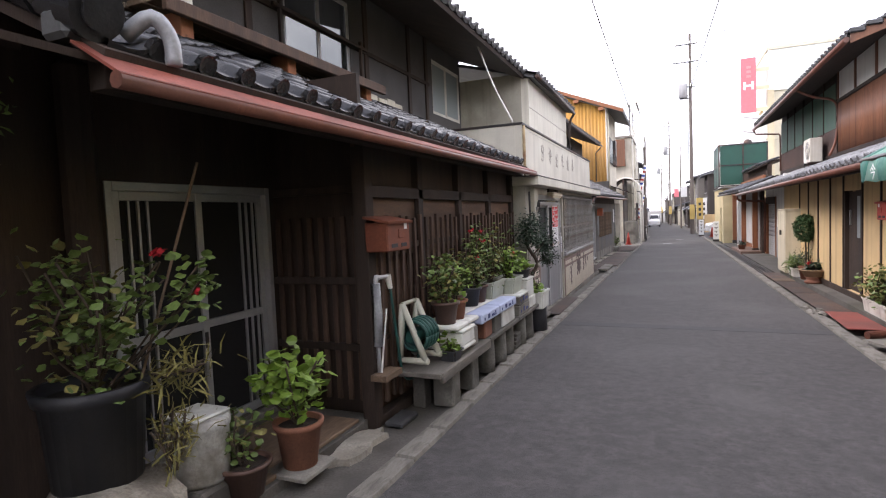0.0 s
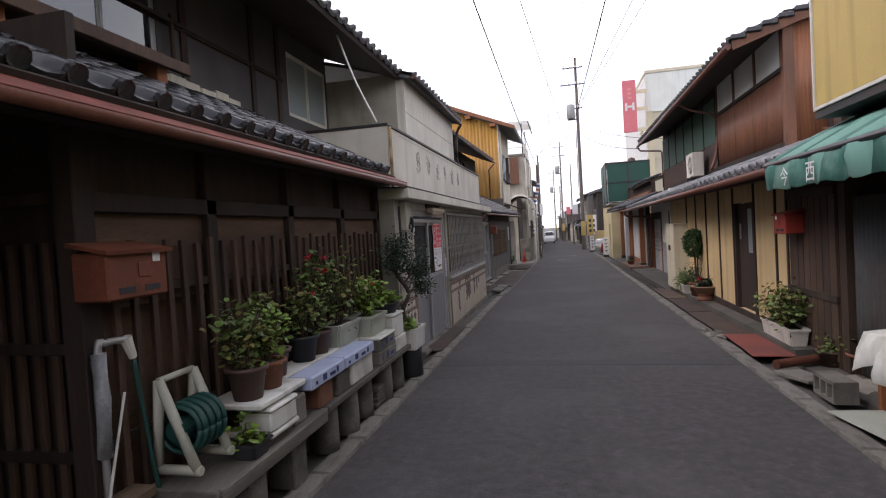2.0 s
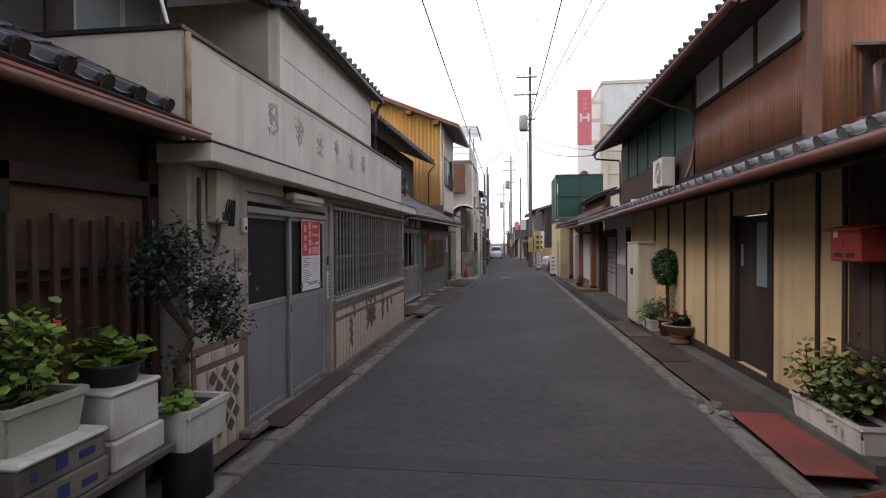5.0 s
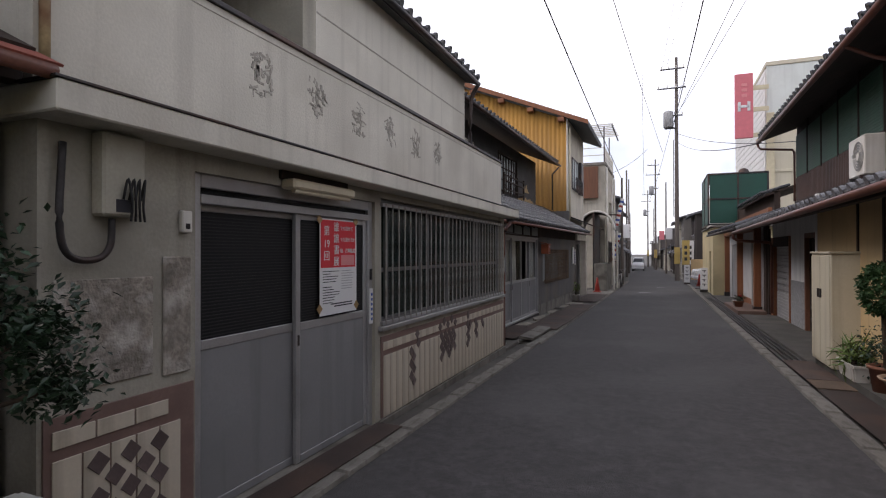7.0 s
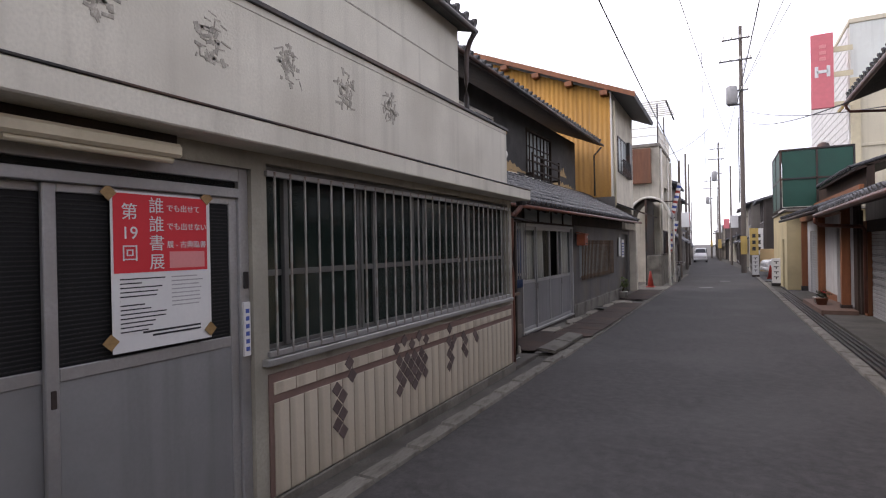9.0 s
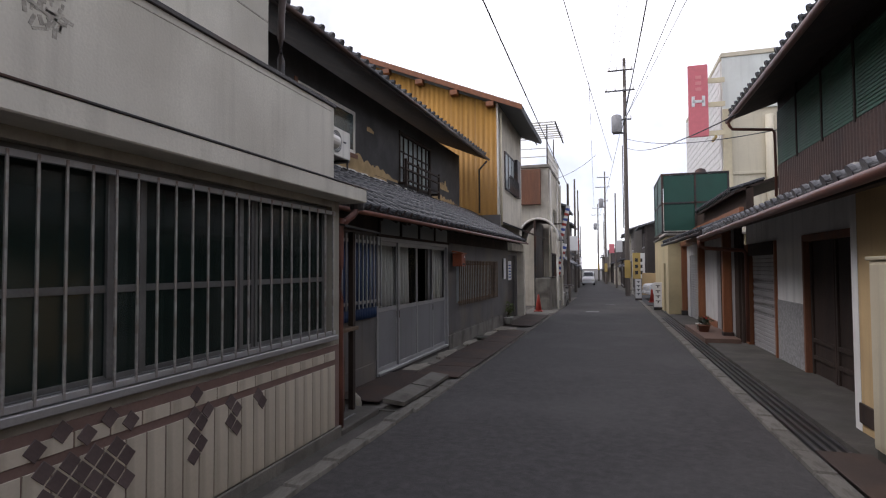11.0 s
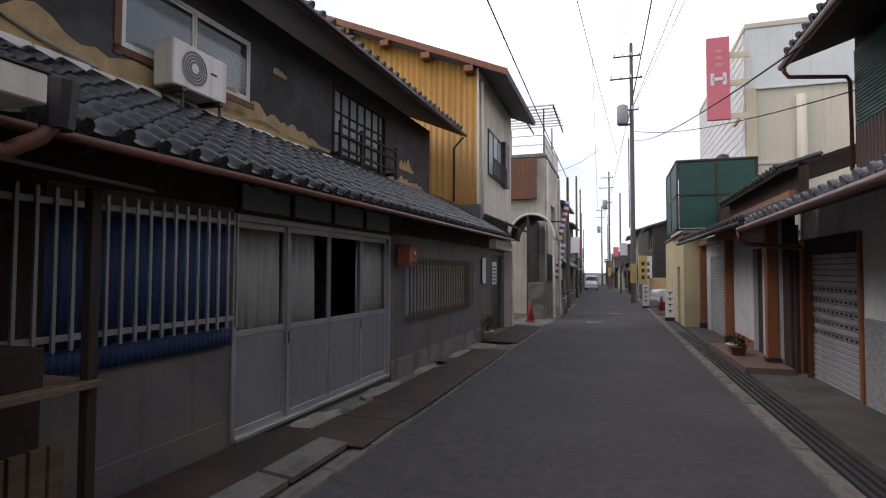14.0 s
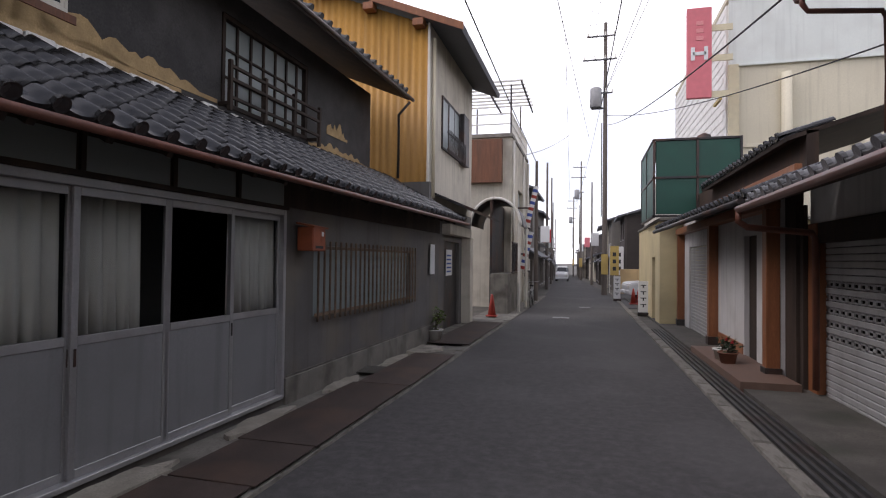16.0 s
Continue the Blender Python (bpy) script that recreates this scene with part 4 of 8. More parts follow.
# upper storey
wall("upper_wall", plaster_deep_grey, old, "x", AU, AU - 0.15, A0, A1, 2.9, 4.86, [(9.4, 10.8, 3.55, 4.55), (5.2, 6.6, 3.55, 4.6)], "dark grey plastered upper wall")
grid_window(old, AU - 0.01, 9.4, 10.8, 3.55, 4.55, white_metal, glass_frost, 2)
grid_window(old, AU - 0.01, 5.2, 6.6, 3.55, 4.6, alu, glass_dark, 2)
for y in (1.5, 3.0, 4.6, 7.0, 8.4, 9.1):
    bx("post", timber_dark, old, AU + 0.03, AU, y - 0.05, y + 0.05, 3.0, 4.85, 0.004)
bx("beam", timber_dark, old, AU + 0.035, AU, A0, 9.2, 4.0, 4.06, 0.004)
slab("upper_roof", timber_dark, old, [(-2.66, A0, 4.36), (-2.66, A1, 4.36), (-8.05, A1, 6.5), (-8.05, A0, 6.5)], 0.06, "dark boarded upper eaves")
tile_roof(old, (-2.63, -2.2, 4.375), (0, 1, 0), (-0.93, 0, 0.37), 49, 3, roof_tile_dark, pieces=False)

# ---- grey plaster house with the four-panel door ----
PLACE = pose(-2.78, 18, 0, 0, 0, -1.5)
CZ0 = -0.45
grey = thing("plaster_house", (0, 0, g(18)), "grey-plastered two-storey house with tiled eaves and aluminium doors", "house")
C0, C1 = -2.55, 9.15
wall("wall", plaster_grey, grey, "x", 0, -0.18, C0, C1, CZ0, 2.3, [(-1.9, -0.15, 0.72, 1.78), (-0.05, 3.28, -0.18, 1.86), (3.9, 7.4, 0.62, 1.5)], "dark grey mortar front wall")
bx("plinth", concrete, grey, 0.03, 0, 3.3, C1, CZ0, 0.02, 0.006, "pale worn mortar plinth")
bx("plinth", plaster_grey, grey, 0.02, 0, C0, -0.1, CZ0, 0.05, 0.006)
bx("side_wall", plaster_grey, grey, -0.18, -4, C0, C0 + 0.15, CZ0, 3, 0)
bx("side_wall", plaster_grey, grey, -0.18, -4, C1 - 0.15, C1, CZ0, 3, 0)
bx("floor_slab", concrete_dark, grey, -0.19, -4, C0 + 0.2, C1 - 0.2, CZ0, -0.2, 0)
bx("inner_wall", interior_shade, grey, -2.6, -2.7, C0 + 0.2, C1 - 0.2, -0.2, 2.4, 0)
bx("inner_ceiling", interior_shade, grey, -0.19, -2.6, C0 + 0.2, C1 - 0.2, 2.3, 2.35, 0)
EX, EZ = 0.52, 2.06
WX = -1.27
slab("roof", timber_dark, grey, [(EX, C0 - 0.05, EZ + 0.02), (EX, C1 + 0.3, EZ + 0.09), (WX, C1 + 0.3, 3.12), (WX, C0 - 0.05, 3.1)], 0.05, "boarded eaves carrying grey tiles")
CUP = Vector((WX - EX, 0, 3.11 - EZ - 0.03)).normalized()
tube("gutter", copper_pipe, grey, [(EX + 0.06, C0, EZ - 0.02), (EX + 0.06, C1 + 0.3, EZ + 0.05)], 0.03, label="brown half-round gutter")
bx("upper_board", timber_dark, grey, 0.02, -0.02, C0, C1, 1.9, 2.3, 0)
crng = random.Random(3)
piece("rafter", raf, grey, "", pose(EX - 0.05, 0, EZ - 0.03, 0, 30, 0))
for i in range(24):
    piece("rafter", raf, grey, "", pose(EX - 0.05, C0 + 0.3 + i * 0.48, EZ - 0.03 + i * 0.0025, 0, 30, 0))
tile_roof(grey, (EX - 0.02, C0 - 0.05, EZ + 0.03), (0, 1, 0.006), CUP, 45, 8, roof_tile)
wall("upper_wall", plaster_black, grey, "x", WX, WX - 0.15, C0, 8.35, 2.7, 4.75, [(-0.15, 1.72, 3.5, 4.28), (3.78, 5.86, 3.25, 4.45)], "blackened plaster upper wall")
slab("upper_roof", timber_dark, grey, [(WX + 0.82, C0 - 0.1, 4.6), (WX + 0.82, 8.5, 4.66), (WX - 4, 8.5, 6.7), (WX - 4, C0 - 0.1, 6.6)], 0.06, "dark upper eaves")
tile_roof(grey, (WX + 0.84, C0 - 0.1, 4.61), (0, 1, 0.005), (-0.92, 0, 0.4), 41, 3, roof_tile_dark, pieces=False)
tube("gutter", iron_dark, grey, [(WX + 0.88, C0, 4.57), (WX + 0.88, 8.5, 4.6)], 0.035)
tube("downpipe", iron_dark, grey, [(WX + 0.84, 8.42, 4.55), (WX + 0.6, 8.42, 4.3), (WX + 0.6, 8.42, 3.0)], 0.03)


def mud_patches():
    """Bare ochre plaster where the black coat has fallen off."""
    rng = random.Random(12)
    for y0, y1, z, h in ((-2.3, 3.1, 3.24, 0.34), (0.6, 3.7, 3.3, 0.4), (5.9, 8.3, 3.22, 0.18), (6.5, 7.3, 3.56, 0.24), (2.2, 2.5, 4.1, 0.08)):
        bm = bmesh.new()
        n = 40
        lo = [bm.verts.new((WX + 0.004, y0 + (y1 - y0) * i / n, z - (0.1 if h > 0.15 and z < 3.3 else 0.05))) for i in range(n + 1)]
        hi = [bm.verts.new((WX + 0.004, y0 + (y1 - y0) * i / n, z + h * (0.25 + 0.75 * abs(noise.noise(Vector((i * 0.21, y0, 3))) * 2)) * math.sin(math.pi * min(1, 0.1 + i / n)))) for i in range(n + 1)]
        for i in range(n):
            bm.faces.new((lo[i], lo[i + 1], hi[i + 1], hi[i]))
        r = bmesh.ops.extrude_face_region(bm, geom=list(bm.faces))
        bmesh.ops.translate(bm, vec=(0.005, 0, 0), verts=[v for v in r["geom"] if isinstance(v, bmesh.types.BMVert)])
        part("bare_patch", bm, plaster_ochre, grey, "ochre patch where plaster has fallen")


mud_patches()
tube("wall_cable", plaster_wall, grey, curve_pts([(WX + 0.03, -2.0, 4.4), (WX + 0.03, -1.9, 3.85), (WX + 0.03, -1.6, 3.5), (WX + 0.03, -1.0, 3.28), (WX + 0.05, -0.4, 3.18)], 6), 0.018, 7, "pale conduit looping down the wall")
grid_window(grey, WX + 0.01, -0.15, 1.72, 3.5, 4.28, white_metal, glass_mat("teal dark glass", (0.03, 0.05, 0.052), 0.08, 0.2), 2)
bx("window_surround", timber_red, grey, WX + 0.02, WX, -0.23, -0.15, 3.4, 4.32, 0.004, "rusty timber window surround")
bx("window_surround", timber_red, grey, WX + 0.02, WX, -0.23, 1.8, 3.42, 3.5, 0.004)
bm = bmesh.new()
for i in range(44):
    rr = random.Random(i)
    add_box(bm, WX + 0.0, WX + 0.09 + rr.uniform(0, 0.03), C0 + i * 0.256, C0 + i * 0.256 + 0.25, 3.08 + rr.uniform(-0.01, 0.01), 3.16 + rr.uniform(-0.012, 0.012), 0.012)
tagged(part("mortar_fillet", bm, plaster_white, grey, "white mortar fillet where roof meets wall"), "", "", "", "stuff")
bx("transom", timber_dark, grey, 0.05, 0.02, -0.05, 3.28, 1.86, 1.9, 0.003)
for i in range(4):
    bx("transom_pane", glass_frost, grey, 0.028, 0.022, i * 0.81 + 0.02, i * 0.81 + 0.77, 1.9, 2.14, 0, "dusty transom pane")
    bx("transom_bar", timber_dark, grey, 0.05, 0.02, i * 0.81 - 0.02, i * 0.81 + 0.02, 1.9, 2.16, 0.003)


def lattice_window():
    w = bx("lattice_window", timber_dark, grey, WX + 0.02, WX - 0.1, 3.35, 5.4, 3.22, 3.28, 0.004, "old timber window with a low balustrade")
    bx("head", timber_dark, w, WX + 0.02, WX - 0.1, 3.35, 5.4, 4.34, 4.4, 0.004)
    for y in (3.35, 5.34):
        bx("jamb", timber_dark, w, WX + 0.02, WX - 0.1, y, y + 0.06, 3.28, 4.34, 0.004)
    bx("pane", glass_frost, w, WX - 0.05, WX - 0.056, 3.41, 5.34, 3.28, 4.34, 0)
    for i in range(1, 7):
        bx("muntin", timber_dark, w, WX - 0.02, WX - 0.045, 3.41 + i * 0.29 - 0.02, 3.41 + i * 0.29 + 0.02, 3.28, 4.34, 0.002)
    for z in (3.62, 3.98):
        bx("muntin", timber_dark, w, WX - 0.022, WX - 0.047, 3.41, 5.34, z - 0.015, z + 0.015, 0.002)
    for z in (3.27, 3.5, 3.66):
        bx("balustrade_rail", timber_dark, w, WX + 0.22, WX + 0.18, 3.25, 5.5, z, z + 0.04, 0.003)
    for y in (3.25, 3.98, 4.7, 5.45):
        bx("balustrade_post", timber_dark, w, WX + 0.225, WX + 0.175, y, y + 0.05, 3.12, 3.75, 0.003)
    for y in (3.3, 5.4):
        bx("bracket", timber_dark, w, WX + 0.2, WX, y, y + 0.04, 3.2, 3.25, 0.003)


PLACE = PLACE @ Matrix.Translation((0, 0.42, 0.03))
lattice_window()
PLACE = PLACE @ Matrix.Translation((0, -0.42, -0.03))


def four_panel_door():
    f = bx("door_frame", alu, grey, 0.02, -0.1, -0.05, 0.0, -0.18, 1.86, 0.004, "aluminium frame of the four-panel door")
    bx("jamb", alu, f, 0.02, -0.1, 3.23, 3.28, -0.18, 1.86, 0.004)
    bx("head", alu, f, 0.02, -0.1, 0.0, 3.23, 1.80, 1.86, 0.004)
    bx("sill", alu, f, 0.04, -0.1, 0.0, 3.23, -0.18, -0.14, 0.004)
    w = 3.23 / 4
    for k in range(4):
        a, b, off = k * w - 0.015, (k + 1) * w + 0.015, (0.03, 0.0, 0.0, 0.03)[k]
        x = -off - 0.005
        p = bx("sliding_door", alu_panel, grey, x - 0.008, x - 0.02, a + 0.045, b - 0.045, -0.09, 0.76, 0.002, "grey sliding door panel with a glazed upper half")
        for q in ((a, a + 0.05, -0.14, 1.8), (b - 0.05, b, -0.14, 1.8), (a + 0.05, b - 0.05, -0.14, -0.08), (a + 0.05, b - 0.05, 0.74, 0.8), (a + 0.05, b - 0.05, 1.74, 1.8)):
            bx("rail", alu, p, x, x - 0.03, *q, 0.003)
        if k != 2:
            bx("pane", glass_mat("door glass", (0.02, 0.022, 0.022), 0.05, 0.9) if k == 0 else bpy.data.materials["door glass"], p, x - 0.012, x - 0.016, a + 0.05, b - 0.05, 0.8, 1.74, 0)
        bx("pull", iron_dark, p, x + 0.006, x - 0.002, (b - 0.035 if k % 2 == 0 else a + 0.02), (b - 0.015 if k % 2 == 0 else a + 0.04), 0.6, 0.72, 0.003)
    for y0, y1 in ((0.03, 0.76), (0.83, 1.42), (2.46, 3.2)):
        c = thing("curtain", (-0.12, (y0 + y1) / 2, 0.8), "limp pale curtain hanging behind the door glass", "curtain")
        bm = bmesh.new()
        n = 36
        lo = [bm.verts.new((-0.12 + 0.034 * math.sin(i * 0.9) + 0.014 * math.sin(i * 2.3), y0 + (y1 - y0) * i / n, 0.72 + 0.02 * math.sin(i * 0.8))) for i in range(n + 1)]
        hi = [bm.verts.new((-0.12 + 0.026 * math.sin(i * 0.9 + 0.3), y0 + (y1 - y0) * i / n, 1.79)) for i in range(n + 1)]
        for i in range(n):
            bm.faces.new((lo[i], lo[i + 1], hi[i + 1], hi[i])).smooth = True
        r = bmesh.ops.extrude_face_region(bm, geom=list(bm.faces))
        bmesh.ops.translate(bm, vec=(-0.003, 0, 0), verts=[v for v in r["geom"] if isinstance(v, bmesh.types.BMVert)])
        part("cloth", bm, curtain_white, c)


four_panel_door()


def bar_grille(parent, x, y0, y1, z0, z1, n, material, label, over=0.08, rails=2, t=0.011):
    gr = bx("grille_rail", material, parent, x + 0.012, x - 0.012, y0, y1, z0 + 0.06, z0 + 0.1, 0.002, label)
    bx("grille_rail", material, gr, x + 0.012, x - 0.012, y0, y1, z1 - 0.1, z1 - 0.06, 0.002)
    me = bpy.data.meshes.new("bar")
    b = add_box(bmesh.new(), -t, t, -t, t, -(z1 - z0) / 2, (z1 - z0) / 2, 0.002)
    b.to_mesh(me)
    b.free()
    me.materials.append(material)
    for i in range(n):
        piece("bar", me, gr, "", Matrix.Translation((x + 0.02, y0 + 0.03 + (y1 - y0 - 0.06) * i / (n - 1), (z0 + z1) / 2)))
    return gr


bx("window_back", blue_tin, grey, -0.06, -0.09, -1.9, -0.15, 0.72, 1.78, 0)
ribbed("blue_board", blue_tin, grey, (0.015, -2.2, 0.78), (0, 1, 0), (0, 0, 1), 2.1, 0.95, 0.05, 0.01, (1, 0, 0), "deep blue ribbed board behind the window bars")
ribbed("blue_board", blue_tin, grey, (0.03, -2.2, 0.7), (0, 1, 0), (0, 0, 1), 2.1, 0.16, 0.05, 0.01, (1, 0, 0))
bar_grille(grey, 0.1, -2.3, -0.1, 0.86, 1.84, 20, alu, "aluminium window bars")
bx("lattice_glass", glass_frost, grey, -0.08, -0.09, 3.9, 7.4, 0.62, 1.5, 0)
bar_grille(grey, 0.06, 3.85, 7.45, 0.58, 1.55, 25, timber_pale, "faded timber window bars")
bx("joint_line", concrete, grey, 0.008, 0, 3.35, C1 - 0.1, 0.03, 0.045, 0.002)
PLACE = Matrix()

# ---- yellow tin house ----
yel = thing("yellow_house", (-2.7, 27.2, g(27)), "two-storey house with a yellow corrugated side wall and cream front", "house")
YF, YS, YE = -2.8, 27.2, 31.7
wall("wall", plaster_offwhite, yel, "x", YF, YF - 0.15, YS, YE, 2.6, 6.5, [(28.2, 30.0, 3.95, 5.2)], "aged cream rendered upper front")
wall("lower_wall", plaster_grey, yel, "x", YF, YF - 0.15, YS, YE, -0.6, 2.6, [(28.6, 30.2, -0.4, 1.8), (31.0, 31.5, 0.2, 1.7)], "grey lower front")
grid_window(yel, YF + 0.04, 28.2, 30.0, 3.95, 5.2, iron_dark, glass_frost, 3)
bar_grille(yel, YF + 0.16, 28.2, 30.1, 3.85, 4.4, 18, iron_dark, "dark window railing", t=0.008)
bx("shutter_box", iron_dark, yel, YF + 0.14, YF, 30.05, 30.7, 3.9, 5.25, 0.01, "dark louvred shutter case")


def sloped_sheet():
    """Corrugated side wall whose top follows the roof."""
    bm = bmesh.new()
    n = 36 * 6
    rows = []
    for i in range(n + 1):
        s = i / n * 5.8
        w = 0.03 * (0.5 + 0.5 * math.cos(2 * math.pi * (i % 6) / 6))
        x = YF - 0.02 - s
        rows.append([bm.verts.new((x, YS - 0.03 - w + t, z)) for t in (0, 0.004) for z in (0.5, 6.42 + s * 0.405)])
    for a, b in zip(rows, rows[1:]):
        for q, r in ((0, 1), (3, 2), (2, 0), (1, 3)):
            bm.faces.new((a[q], b[q], b[r], a[r])).smooth = True
    bmesh.ops.recalc_face_normals(bm, faces=bm.faces)
    part("side_sheet", bm, yellow_tin, yel, "yellow corrugated sheet side wall")


sloped_sheet()
bx("side_wall", plaster_offwhite, yel, YF - 0.15, -8.5, YS, YS + 0.1, -0.6, 6.5, 0)
bx("corner_trim", white_metal, yel, YF + 0.02, YF - 0.03, YS - 0.08, YS - 0.03, 2.6, 6.5, 0.004)
slab("roof", far_roof, yel, [(YF + 0.8, YS - 0.25, 6.27), (YF + 0.8, YE + 0.2, 6.27), (-8.6, YE + 0.2, 8.93), (-8.6, YS - 0.25, 8.93)], 0.12, "grey roof with orange barge boards")
slab("barge_board", timber_orange, yel, [(YF + 0.8, YS - 0.27, 6.3), (-8.6, YS - 0.27, 8.97), (-8.6, YS - 0.27, 8.79), (YF + 0.8, YS - 0.27, 6.14)], 0.03, "orange painted barge board")
for i in range(4):
    x = YF - 0.2 - i * 1.15
    bx("purlin_end", timber_orange, yel, x - 0.12, x + 0.12, YS - 0.3, YS - 0.05, 6.26 + (YF - x) * 0.405, 6.42 + (YF - x) * 0.405, 0.01)
tube("downpipe", cream_metal, yel, [(YF + 0.06, YS + 0.15, 6.2), (YF + 0.06, YS + 0.15, 2.7)], 0.04)
slab("canopy", iron_dark, yel, [(YF + 0.95, YS + 0.3, 2.45), (YF + 0.95, 31.2, 2.45), (YF, 31.2, 2.85), (YF, YS + 0.3, 2.85)], 0.05, "dark tin entrance canopy")
bx("door", iron_dark, yel, YF - 0.08, YF - 0.12, 28.6, 30.2, -0.4, 1.8, 0.004, "dark entrance door")
bx("window_pane", glass_dark, yel, YF - 0.08, YF - 0.09, 31.0, 31.5, 0.2, 1.7, 0)
bx("gate_post", plaster_offwhite, yel, YF + 0.25, YF - 0.05, 30.5, 30.85, -0.45, 1.95, 0.01, "cream rendered gate post")
bx("gate_beam", plaster_offwhite, yel, YF + 0.2, YF - 0.05, 28.4, 30.85, 1.95, 2.2, 0.01)

# ---- concrete house with roof terrace ----
con = thing("concrete_house", (-2.2, 34, g(34)), "pale concrete house with a roof terrace frame and arched porch", "house")
wall("wall", plaster_offwhite, con, "x", -2.35, -2.6, 37.2, 43.0, -0.8, 6.2, [(39.2, 40.6, 0.2, 1.6), (39.4, 41.2, 3.2, 4.4)], "stained pale concrete front")
bx("side_wall", plaster_offwhite, con, -2.6, -8, 37.2, 37.4, -0.8, 6.2, 0)
bx("red_wall", timber_red, con, -2.7, -6, 36.9, 37.19, 4.4, 6.1, 0, "red-brown boarded upper side wall")
bx("roof", concrete, con, -2.3, -8, 37.1, 43.1, 6.2, 6.35, 0.01)
bx("window_pane", glass_dark, con, -2.5, -2.52, 39.2, 40.6, 0.2, 1.6, 0)
bx("window_pane", glass_frost, con, -2.5, -2.52, 39.4, 41.2, 3.2, 4.4, 0)
for z in (6.75, 7.15):
    bx("terrace_rail", white_metal, con, -2.35, -2.4, 37.3, 43, z, z + 0.04, 0)
    bx("terrace_rail", white_metal, con, -2.4, -4.6, 37.3, 37.35, z, z + 0.04, 0)
for i in range(24):
    bx("baluster", white_metal, con, -2.36, -2.39, 37.4 + i * 0.24, 37.43 + i * 0.24, 6.35, 7.15, 0)
for x, y in ((-2.4, 37.3), (-4.4, 37.3), (-2.4, 40.5), (-4.4, 40.5)):
    rod("terrace_post", iron_dark, con, (x, y, 6.3), (x, y, 8.3), 0.035, n=6)
for i in range(8):
    bx("terrace_slat", white_metal, con, -1.9 + 0.0, -5.0, 36.9 + i * 0.6, 36.96 + i * 0.6, 8.3 + 0.03 * i, 8.36 + 0.03 * i, 0)
for x in (-1.95, -3.4, -4.95):
    bx("terrace_beam", iron_dark, con, x - 0.03, x + 0.03, 36.85, 41.4, 8.24, 8.3, 0)


def arch_porch():
    bm = bmesh.new()
    n = 16
    pr = []
    for i in range(n + 1):
        a = math.pi * i / n
        pr.append([bm.verts.new((-2.55 + 0.85 * math.cos(a), y, 2.55 + 0.9 * math.sin(a))) for y in (34.6, 37.0)])
    for a, b in zip(pr, pr[1:]):
        bm.faces.new((a[0], b[0], b[1], a[1])).smooth = True
    r = bmesh.ops.extrude_face_region(bm, geom=list(bm.faces))
    bmesh.ops.translate(bm, vec=(0, 0, 0.05), verts=[v for v in r["geom"] if isinstance(v, bmesh.types.BMVert)])
    part("arched_canopy", bm, iron_dark, con, "dark arched porch canopy")
    for y in (34.65, 36.9):
        rod("porch_post", white_metal, con, (-1.72, y, g(36)), (-1.72, y, 2.6), 0.05, n=8)
    bx("porch_wall", concrete, con, -2.0, -2.6, 34.0, 37.0, -0.6, 0.9, 0.01)
    bx("porch_back", iron_dark, con, -2.62, -2.7, 34.4, 37.2, -0.6, 3.4, 0)
    rim = [(-2.55 + 0.88 * math.cos(math.pi * k / 20), 34.57, 2.55 + 0.95 * math.sin(math.pi * k / 20)) for k in range(21)]
    tube("arch_rim", white_metal, con, rim, 0.05, label="pale rim of the arched canopy")


arch_porch()

# ---- brown house with beige panels ----
RX = 2.75
bro = thing("panelled_house", (RX, 8, g(12)), "two-storey brown timber house with beige panels and tiled eaves", "house")
R0, R1 = 7.9, 16.85
wall("wall", beige_board, bro, "x", RX, RX + 0.15, 9.14, R1, g(17) - 0.1, 2.3, [(10.43, 11.36, 0.08, 1.78)], "beige boarded front wall")
for y in (9.17, 9.55, 10.38, 11.4, 12.25, 13.17, 14.03, 14.9):
    bx("batten", timber_dark, bro, RX - 0.02, RX, y - 0.025, y + 0.025, g(y) + 0.12, 2.2, 0.003)
bx("sill_beam", timber_dark, bro, RX - 0.025, RX, 9.14, R1, g(17) + 0.12, g(10) + 0.22, 0.004)
step_b = strip("step", concrete_dark, 2.5, RX + 0.02, 8.4, 15.9, 0.14, 0.3, "pale concrete step below the wall", 4, bro)
d = bx("door", timber_dark, bro, RX + 0.05, RX + 0.09, 10.48, 11.31, 0.1, 1.76, 0.004, "dark brown door with a narrow glazed slit")
bx("glazing", glass_frost, d, RX + 0.045, RX + 0.05, 10.6, 10.85, 1.0, 1.68, 0)
for q in ((10.43, 10.48, 0.08, 1.78), (11.31, 11.36, 0.08, 1.78)):
    bx("jamb", timber_dark, d, RX - 0.01, RX + 0.1, *q, 0.003)
bx("handle", alu, d, RX + 0.03, RX + 0.05, 11.18, 11.22, 1.2, 1.45, 0.003)
# timber sliding doors beside the awning shop
wall("timber_wall", timber_brown, bro, "x", RX, RX + 0.1, R0, 9.13, -0.2, 2.3, (), "weathered brown boarded doors")
for i in range(7):
    bx("board", timber_brown, bro, RX - 0.015, RX, R0 + 0.02 + i * 0.157, R0 + 0.165 + i * 0.157, g(8) + 0.1, 1.75, 0.004)
bx("door_rail", timber_dark, bro, RX - 0.03, RX, R0, 9.13, 0.62, 0.7, 0.004)
bx("door_rail", timber_dark, bro, RX - 0.03, RX, R0, 9.13, 1.75, 1.85, 0.004)
